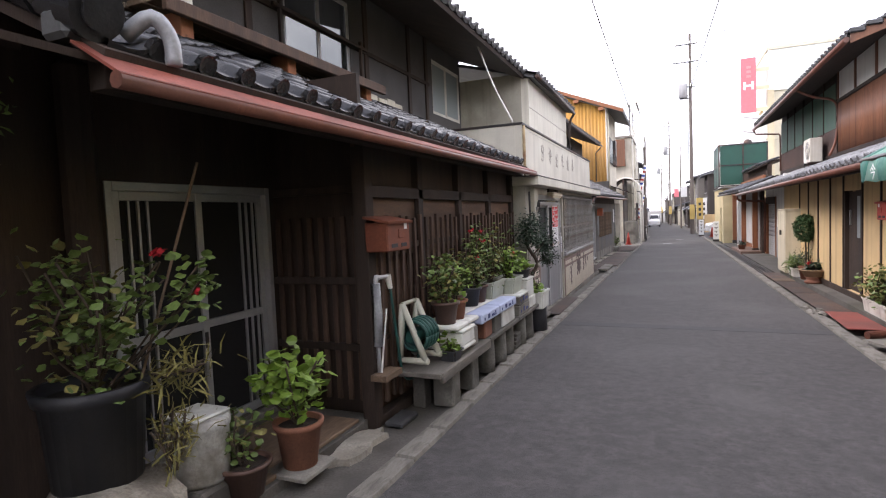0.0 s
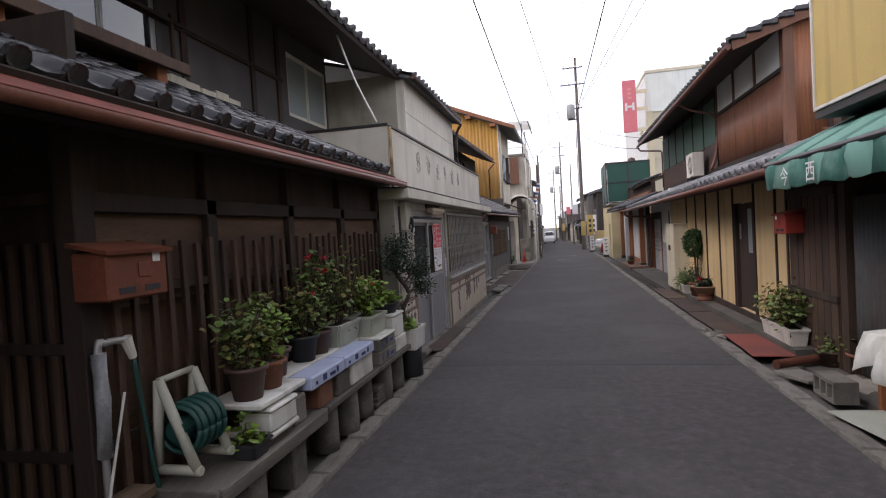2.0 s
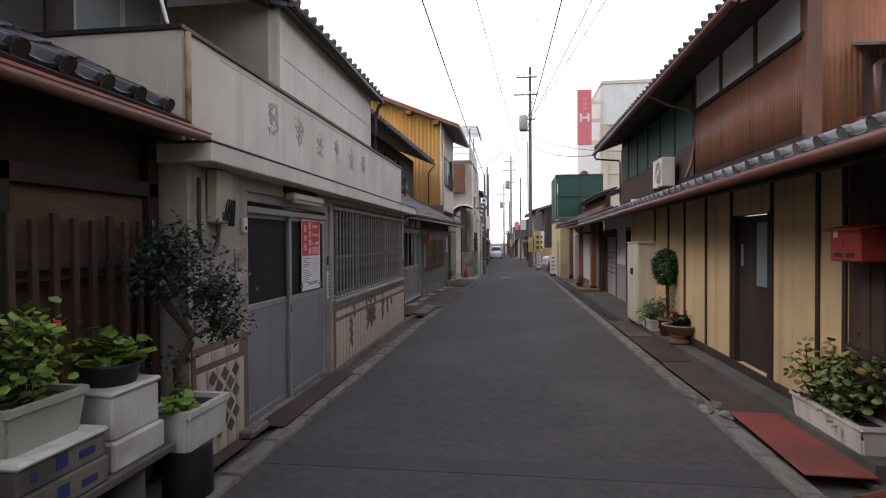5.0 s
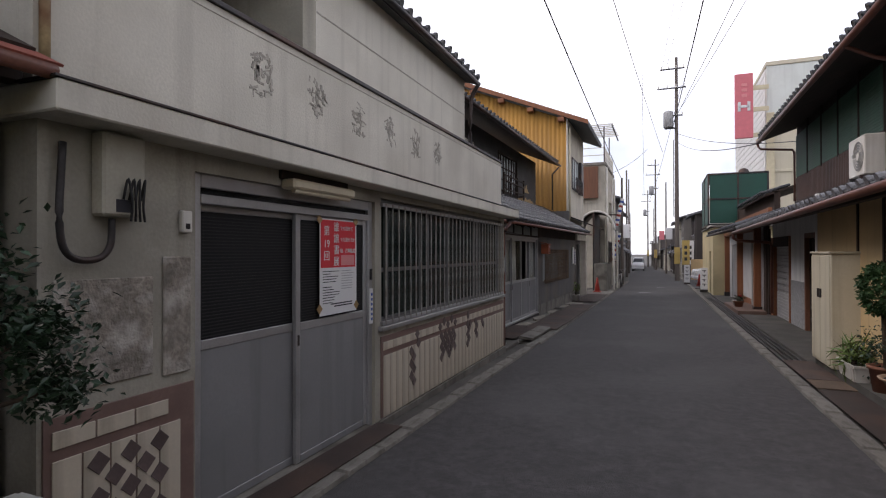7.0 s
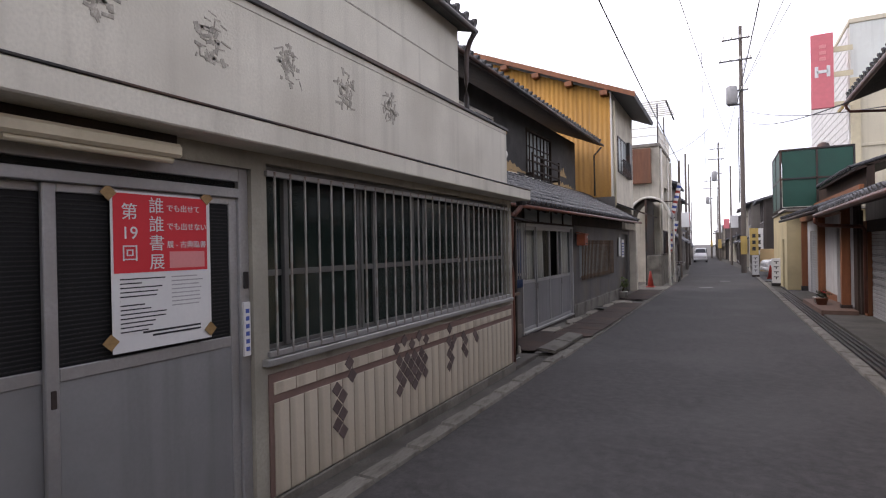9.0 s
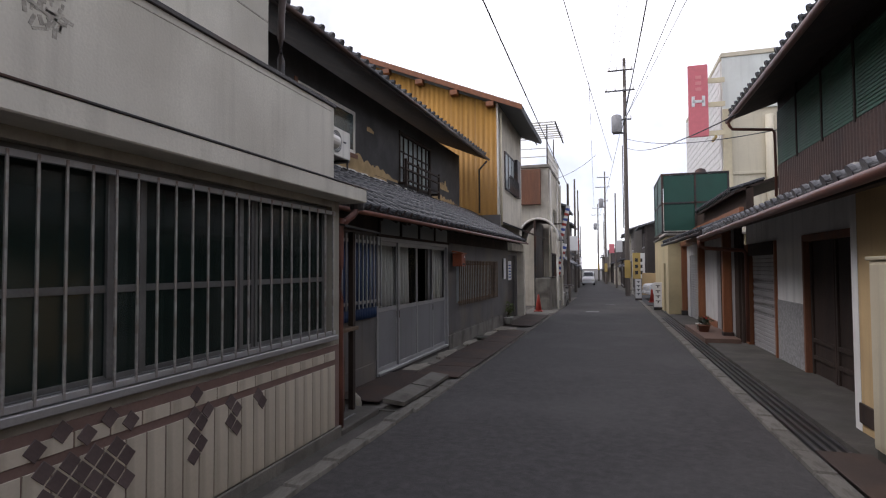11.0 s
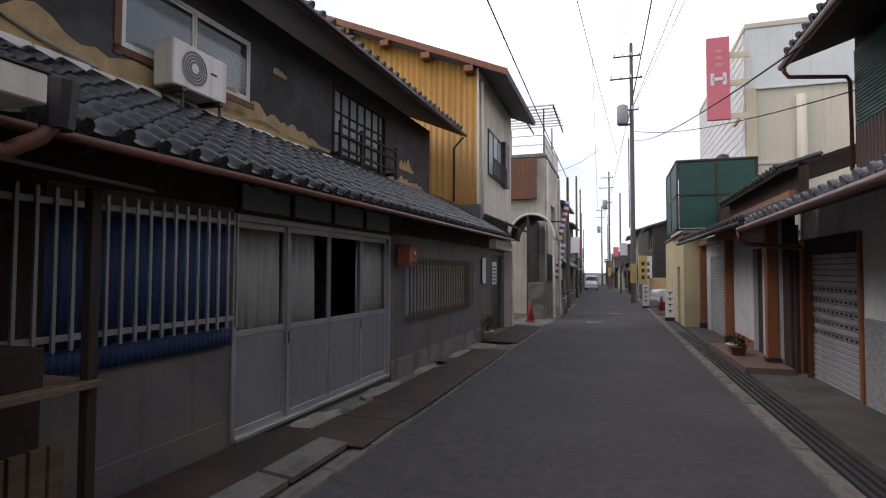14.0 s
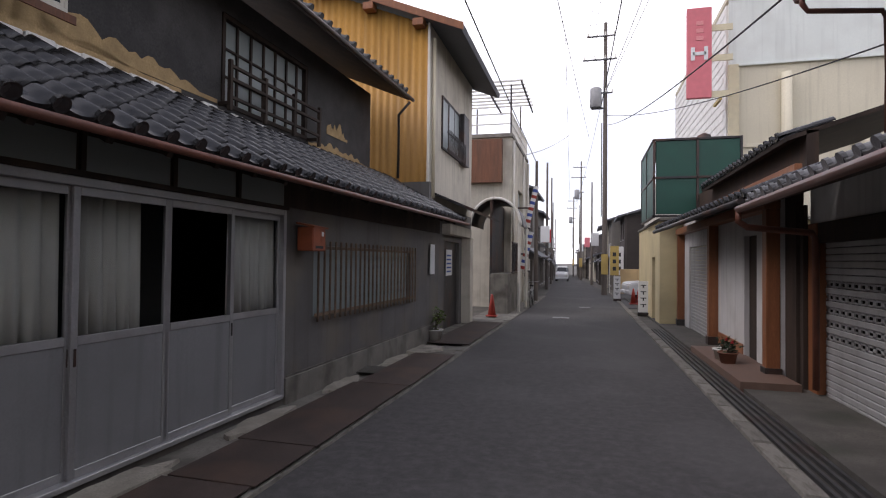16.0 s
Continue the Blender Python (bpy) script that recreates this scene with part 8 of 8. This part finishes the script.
# ---- things along the brown house ----
trough("white_planter", 2.5, 2.72, 8.55, 9.5, g(9) + 0.145, 0.2, white_metal, "long white planter against the boarded doors", 0.015)
shrub("dry_bush", (2.6, 8.85, g(9) + 0.3), 0.5, 0.3, 16, 420, 0.028, leaf_green, "bushy plant with reddening leaves in a planter", 71, low=0.05, extra=leaf_dry)
shrub("dry_bush", (2.6, 9.25, g(9) + 0.3), 0.42, 0.25, 12, 300, 0.028, leaf_dry, "bushy half-dry plant in a planter", 72, low=0.05, extra=leaf_green)
st = thing("pot_stand", (2.62, 12.95, g(13) + 0.14), "round clay stand under a bowl", "stand")
part("base", lathe(bmesh.new(), [(0.16, 0), (0.17, 0.04), (0.13, 0.06), (0.13, 0.1), (0.16, 0.13)], 18, (2.62, 12.95, g(13) + 0.14)), terracotta, st)
pot("clay_bowl", (2.62, 12.95, g(13) + 0.27), 0.25, 0.15, mat("pale clay", (0.36, 0.24, 0.15), 0.8, var=0.15), "wide pale clay bowl with winter flowers", 0.02, 0.6)
shrub("ornamental_cabbage", (2.62, 12.95, g(13) + 0.4), 0.12, 0.2, 10, 130, 0.035, leaf_dark, "low ornamental cabbages and flowers in a bowl", 73, flowers=2, low=0.2)
pot("flower_pot", (2.64, 13.7, g(13.7) + 0.14), 0.15, 0.28, terracotta, "brown clay pot with a clipped shrub")


def topiary():
    rng = random.Random(74)
    z = g(13.7) + 0.4
    t = thing("topiary", (2.64, 13.7, z), "clipped evergreen with a dense oval head over loose foliage", "tree")
    rod("trunk", bark, t, (2.64, 13.7, z), (2.62, 13.7, z + 0.65), 0.018)
    spots = []
    for _ in range(2600):
        v = Vector((rng.gauss(0, 1), rng.gauss(0, 1), rng.gauss(0, 1))).normalized() * rng.uniform(0.8, 1.03)
        spots.append(Vector((2.62, 13.7, z + 0.83)) + Vector((v.x * 0.21, v.y * 0.21, v.z * 0.29)))
    foliage("crown", mat("clipped leaf", (0.035, 0.085, 0.025), 0.6, var=0.4, scale=6), t, spots, 0.034, rng, "lance", 0.3)
    low = [Vector((2.62, 13.75, z + 0.2)) + Vector((rng.gauss(0, 0.12), rng.gauss(0, 0.16), rng.gauss(0, 0.1))) for _ in range(420)]
    foliage("lower_leaves", leaf_dark, t, low, 0.03, rng, "lance", 0.3)


topiary()
trough("white_planter", 2.46, 2.66, 14.1, 14.72, g(14.6) + 0.145, 0.19, white_metal, "white planter with strap-leaved plants")
shrub("strap_plant", (2.56, 14.4, g(14.6) + 0.3), 0.22, 0.22, 14, 150, 0.1, leaf_green, "tuft of long strap leaves in a white planter", 75, kind="blade", low=0.0, up=0.1)
cab = thing("storage_cabinet", (2.7, 15.7, g(15.7) + 0.14), "cream metal storage cabinet with two doors", "cabinet")
bx("body", cream_metal, cab, 2.44, 3.2, 14.85, 15.8, g(15.7) + 0.16, 1.44, 0.012)
bx("top", cream_metal, cab, 2.42, 3.22, 14.83, 15.82, 1.44, 1.47, 0.006)
for a, b in ((14.88, 15.31), (15.33, 15.77)):
    dd = bx("door", cream_metal, cab, 2.43, 2.44, a, b, g(15.7) + 0.2, 1.41, 0.004)
    bx("handle", iron_dark, dd, 2.405, 2.43, (b - 0.06 if a < 15.2 else a + 0.03), (b - 0.03 if a < 15.2 else a + 0.06), 0.85, 0.97, 0.004, "small dark handle")
pot("flower_pot", (2.95, 7.75, g(8) + 0.035), 0.2, 0.2, terracotta, "wide terracotta bowl with small flowers", 0.02, 0.7)
shrub("winter_flowers", (2.95, 7.75, g(8) + 0.2), 0.2, 0.22, 12, 200, 0.024, leaf_green, "low green plant with pale flowers in a bowl", 76, low=0.1)
pot("flower_pot", (2.75, 8.1, g(8) + 0.035), 0.15, 0.16, pot_brown, "brown trough of small plants", 0.01, 0.8)
shrub("winter_flowers", (2.75, 8.1, g(8) + 0.16), 0.18, 0.15, 9, 120, 0.022, leaf_green, "small leafy plants in a brown pot", 77, low=0.1)
crate(2.95, 3.3, 8.05, 8.4 - 0.55 + 0.3, g(8) + 0.033, 0.3, concrete, "grey foam box by the tin screen", "foam_box")


def breeze_block():
    b = thing("concrete_block", (2.27, 6.9, g(7) + 0.03), "hollow grey concrete block over the drain", "block")
    z = g(7) + 0.035
    wall("block", concrete, b, "x", 2.17, 2.36, 6.72, 7.11, z, z + 0.19, [(6.75, 6.84, z + 0.03, z + 0.16), (6.87, 6.96, z + 0.03, z + 0.16), (6.99, 7.08, z + 0.03, z + 0.16)])


breeze_block()
plate(2.1, 2.4, 7.3, 7.75, concrete, "loose pale slab over the drain", 0.05, 20, 3, "stone_slab", 0.03)
plate(2.08, 2.52, 5.6, 6.5, pot_pale, "pale corrugated board lying over the drain", 0.05, 10, 2, "flat_board", 0.012)
lid = thing("drain_pipe", (2.35, 7.98, g(8) + 0.05), "short red-brown pipe lying across the drain", "pipe")
rod("pipe", copper_pipe, lid, (2.15, 7.95, g(8) + 0.08), (2.75, 8.2, g(8) + 0.1), 0.05, n=12)
std = thing("display_stand", (2.7, 6.2, g(6) + 0.03), "low stand under a draped white cloth", "stand")
for x, y in ((2.45, 5.6), (3.0, 5.6), (2.45, 6.55), (3.0, 6.55)):
    bx("leg", timber_orange, std, x - 0.025, x + 0.025, y - 0.025, y + 0.025, g(6) + 0.03, 0.52, 0.004)
bx("top", timber_pale, std, 2.4, 3.05, 5.55, 6.6, 0.52, 0.55, 0.004)
bm = bmesh.new()
N = 20
crow = []
for i in range(N + 1):
    y = 5.5 + 1.2 * i / N
    wv = 0.03 * math.sin(i * 1.3)
    crow.append([bm.verts.new(p) for p in ((3.05, y, 0.6), (2.7, y, 0.585 + 0.02 * math.sin(i)), (2.4, y, 0.57), (2.33 + wv, y, 0.45), (2.3 + wv * 1.6, y, 0.3 + 0.05 * math.sin(i * 0.9)))])
for a, b in zip(crow, crow[1:]):
    for k in range(4):
        bm.faces.new((a[k], a[k + 1], b[k + 1], b[k])).smooth = True
r = bmesh.ops.extrude_face_region(bm, geom=list(bm.faces))
bmesh.ops.translate(bm, vec=(-0.004, 0, 0.004), verts=[v for v in r["geom"] if isinstance(v, bmesh.types.BMVert)])
cl = thing("white_cloth", (2.7, 6.1, 0.55), "crumpled white cloth draped over a low stand", "cloth")
part("cloth", bm, styro, cl)

# ---- porch pots, bulletin signs, cones, bicycle, barber pole ----
for y, m in ((25.2, terracotta), (25.55, styro)):
    pot("flower_pot", (2.62, y, g(y) + 0.12), 0.14, 0.17, m, "small pot on the porch slab")
    shrub("small_plant", (2.62, y, g(y) + 0.27), 0.14, 0.13, 7, 90, 0.022, leaf_dark, "small plant in a porch pot", 80 + int(y), flowers=1)


def cone(x, y, label="red traffic cone on the roadside"):
    c = thing("traffic_cone", (x, y, g(y) + 0.03), label, "traffic cone", "traffic cones")
    bx("base", red_paint, c, x - 0.17, x + 0.17, y - 0.17, y + 0.17, g(y) + 0.03, g(y) + 0.07, 0.01)
    part("cone", lathe(bmesh.new(), [(0.13, 0.04), (0.035, 0.66), (0.02, 0.68)], 16, (x, y, g(y) + 0.03)), red_paint, c)


cone(-2.3, 32.6)
cone(2.5, 41.0)
cone(2.75, 41.4)


def stand_sign(x, y, h, label):
    s = thing("standing_sign", (x, y, g(y)), label, "sign")
    bx("board", paper, s, x - 0.16, x + 0.16, y - 0.02, y + 0.02, g(y) + 0.12, g(y) + h, 0.006)
    bx("foot", iron_dark, s, x - 0.18, x + 0.18, y - 0.16, y + 0.16, g(y) + 0.0, g(y) + 0.12, 0.01)
    for k in range(4):
        z = g(y) + h - 0.12 - k * (h - 0.3) / 4
        bx("character_bar", ink, s, x - 0.09, x + 0.09, y - 0.024, y - 0.02, z - 0.03, z, 0.001, "black character stroke")
        bx("character_bar", ink, s, x - 0.02, x + 0.02, y - 0.024, y - 0.02, z - 0.11, z - 0.03, 0.001)


stand_sign(2.35, 35.2, 1.15, "upright white board sign with black characters")
stand_sign(1.95, 43.5, 1.2, "upright white board sign with black characters")
for x, y, m in ((1.95, 52.0, paint_yellow), (2.3, 53.0, paper)):
    f = thing("banner_flag", (x, y, g(y)), "tall narrow banner on a slim pole", "banner")
    rod("pole", white_metal, f, (x, y, g(y)), (x, y, 2.4), 0.02, n=6)
    bx("cloth", m, f, x, x + 0.55, y - 0.005, y + 0.005, 0.5, 2.35, 0.002)
    for k in range(3):
        bx("character_bar", ink, f, x + 0.18, x + 0.38, y - 0.012, y - 0.006, 0.8 + k * 0.45, 1.05 + k * 0.45, 0.002, "dark character stroke")


def barber(x, y, z):
    b = thing("barber_pole", (x, y, z), "slanted red, white and blue barber pole sign", "sign")
    for k in range(12):
        m = (red_paint, paper, blue_print, paper)[k % 4]
        bm = bmesh.new()
        add_rod(bm, (x + k * 0.03, y, z + k * 0.13), (x + (k + 1) * 0.03, y, z + (k + 1) * 0.13), 0.11, n=12)
        part("band", bm, m, b)
    bx("bracket", iron_dark, b, x - 0.5, x + 0.1, y - 0.03, y + 0.03, z + 0.6, z + 0.66, 0.004)


barber(-1.95, 39.6, 3.0)
barber(-2.1, 39.0, 1.0)


def bicycle(x, y):
    b = thing("bicycle", (x, y, g(y)), "grey city bicycle parked by the wall", "bicycle")
    z = g(y) + 0.33
    for dy in (-0.52, 0.52):
        part("tyre", add_tube(bmesh.new(), [(x, y + dy + 0.32 * math.cos(a), z + 0.32 * math.sin(a)) for a in [2 * math.pi * k / 28 for k in range(29)]], 0.018, 6), rubber, b)
        bm = bmesh.new()
        for k in range(10):
            a = math.pi * k / 10
            add_tube(bm, [(x, y + dy - 0.31 * math.cos(a), z - 0.31 * math.sin(a)), (x, y + dy + 0.31 * math.cos(a), z + 0.31 * math.sin(a))], 0.003, 4)
        tagged(part("spokes", bm, alu, b), "", "", "", "stuff")
    for p in ([(0, -0.52, 0), (0, -0.1, -0.05), (0, 0.4, 0.42)], [(0, -0.52, 0), (0, -0.2, 0.42)], [(0, -0.1, -0.05), (0, -0.2, 0.5)], [(0, 0.52, 0), (0, 0.38, 0.62)]):
        tube("frame_tube", alu, b, [(x + q[0], y + q[1], z + q[2]) for q in p], 0.016, 6)
    bx("saddle", rubber, b, x - 0.07, x + 0.07, y - 0.32, y - 0.08, z + 0.5, z + 0.56, 0.02)
    tube("handlebar", alu, b, [(x - 0.26, y + 0.25, z + 0.68), (x, y + 0.38, z + 0.64), (x + 0.26, y + 0.25, z + 0.68)], 0.012, 6)
    tube("basket_rim", iron_dark, b, [(x - 0.16, y + 0.45, z + 0.6), (x + 0.16, y + 0.45, z + 0.6), (x + 0.16, y + 0.75, z + 0.62), (x - 0.16, y + 0.75, z + 0.62), (x - 0.16, y + 0.45, z + 0.6)], 0.008, 5)


bicycle(-1.55, 37.6)
pot("white_pot", (-2.45, 26.6, g(26.6) + 0.03), 0.16, 0.24, styro, "white bucket pot with a small plant")
shrub("small_plant", (-2.45, 26.6, g(26.6) + 0.25), 0.4, 0.2, 9, 110, 0.03, leaf_green, "leafy plant in a white pot by the corner", 90)
for k, (y, x, w) in enumerate(((33.0, -0.25, 0.5), (38.0, 0.45, 0.45))):
    plate(x - w / 2, x + w / 2, y, y + 0.5, steel_grate, "round-cornered steel manhole cover in the lane", 0.004, 0, 0, "manhole_cover", 0.006)
tagged(strip("asphalt_seam", asphalt_old, -1.8, 1.9, 8.3, 8.55, 0.003, 0.01, ""), "worn pale seam across the lane", "asphalt patch", "", "structure")


def cement_patch(x, y, rx, ry, seed, label="pale broken cement patch on the ground"):
    """A thin ragged cake of cement."""
    rng = random.Random(seed)
    bm = bmesh.new()
    n = 18
    pts = []
    for k in range(n):
        a, q = 2 * math.pi * k / n, rng.uniform(0.65, 1.1)
        pts.append((x + rx * q * math.cos(a), y + ry * q * math.sin(a)))
    top = [bm.verts.new((px, py, g(py) + 0.034 + rng.uniform(0, 0.004))) for px, py in pts]
    low = [bm.verts.new((px + (px - x) * 0.04, py + (py - y) * 0.04, g(py) - 0.02)) for px, py in pts]
    bm.faces.new(top)
    for k in range(n):
        bm.faces.new((low[k], low[(k + 1) % n], top[(k + 1) % n], top[k]))
    bmesh.ops.recalc_face_normals(bm, faces=bm.faces)
    tagged(part("cement_patch", bm, cement_pale, None, label), label, "cement patch")


for k, (x, y, rx, ry) in enumerate(((-2.55, 19.0, 0.2, 0.5), (-2.5, 20.6, 0.16, 0.6), (-2.5, 22.4, 0.15, 0.5), (-2.45, 24.2, 0.14, 0.7), (-2.35, 25.6, 0.4, 0.5), (-2.3, 18.3, 0.12, 0.25), (-1.95, 19.1, 0.1, 0.2), (2.6, 10.4, 0.16, 0.5), (2.62, 7.4, 0.3, 0.35), (-2.15, 3.3, 0.14, 0.4))):
    cement_patch(x, y, rx, ry, 200 + k)
for k, (x, y, t) in enumerate(((-1.9, 56, 8.5), (-1.8, 70, 9.5), (-1.9, 88, 9), (-1.8, 110, 8.5), (2.0, 70, 9.0), (2.1, 108, 9.0))):
    utility_pole(x + bend(y), y, t, "thin distant street pole", False, 0.11)
for k, (x, y, z, m) in enumerate(((-1.9, 53, 2.6, paper), (-1.95, 62, 2.9, poster_red), (-1.85, 76, 2.8, paper), (2.0, 64, 2.7, paper), (2.1, 80, 3.0, sign_red), (2.0, 96, 2.8, paper))):
    x += bend(y)
    sd = 1 if k > 2 else -1
    sg = thing("hanging_sign", (x, y, z), "small projecting shop sign down the street", "sign", "signs down the street")
    bx("board", m, sg, x - 0.35, x + 0.25, y - 0.05, y + 0.05, z, z + 1.1, 0.01)
    bx("bracket", iron_dark, sg, x + sd * 0.2, x + sd * 1.4, y - 0.02, y + 0.02, z + 0.9, z + 0.95, 0)
# more on the concrete house and the yellow house
for z0 in (2.9, 0.9):
    air_conditioner(-2.35, 41.4, 42.1, z0, 1, "small air conditioner unit on a concrete front")
for y, r in ((37.4, 0.05), (40.9, 0.04), (42.8, 0.05)):
    dp = thing("downpipe", (-2.3, y, g(y)), "pale plastic rain pipe on a concrete front", "pipe")
    tube("pipe", white_metal, dp, [(-2.28, y, g(y)), (-2.28, y, 6.1)], r)
gate = thing("metal_gate", (-2.2, 35.5, g(35)), "dark metal gate under the arched porch", "gate")
for k in range(9):
    bx("bar", iron_dark, gate, -1.98, -1.95, 34.7 + k * 0.25, 34.74 + k * 0.25, 0.9, 2.0, 0)
for z in (0.92, 1.95):
    bx("rail", iron_dark, gate, -1.985, -1.945, 34.65, 36.75, z, z + 0.05, 0)
pn = thing("notice_board", (-2.7, 29.4, 1.0), "white notice poster on a dark entrance", "notice")
bx("sheet", paper, pn, -2.86, -2.85, 29.0, 29.6, 0.95, 1.6, 0)
for k in range(5):
    bx("print_bar", blue_print, pn, -2.85, -2.848, 29.05, 29.5, 1.03 + k * 0.1, 1.07 + k * 0.1, 0, "blue unreadable print")
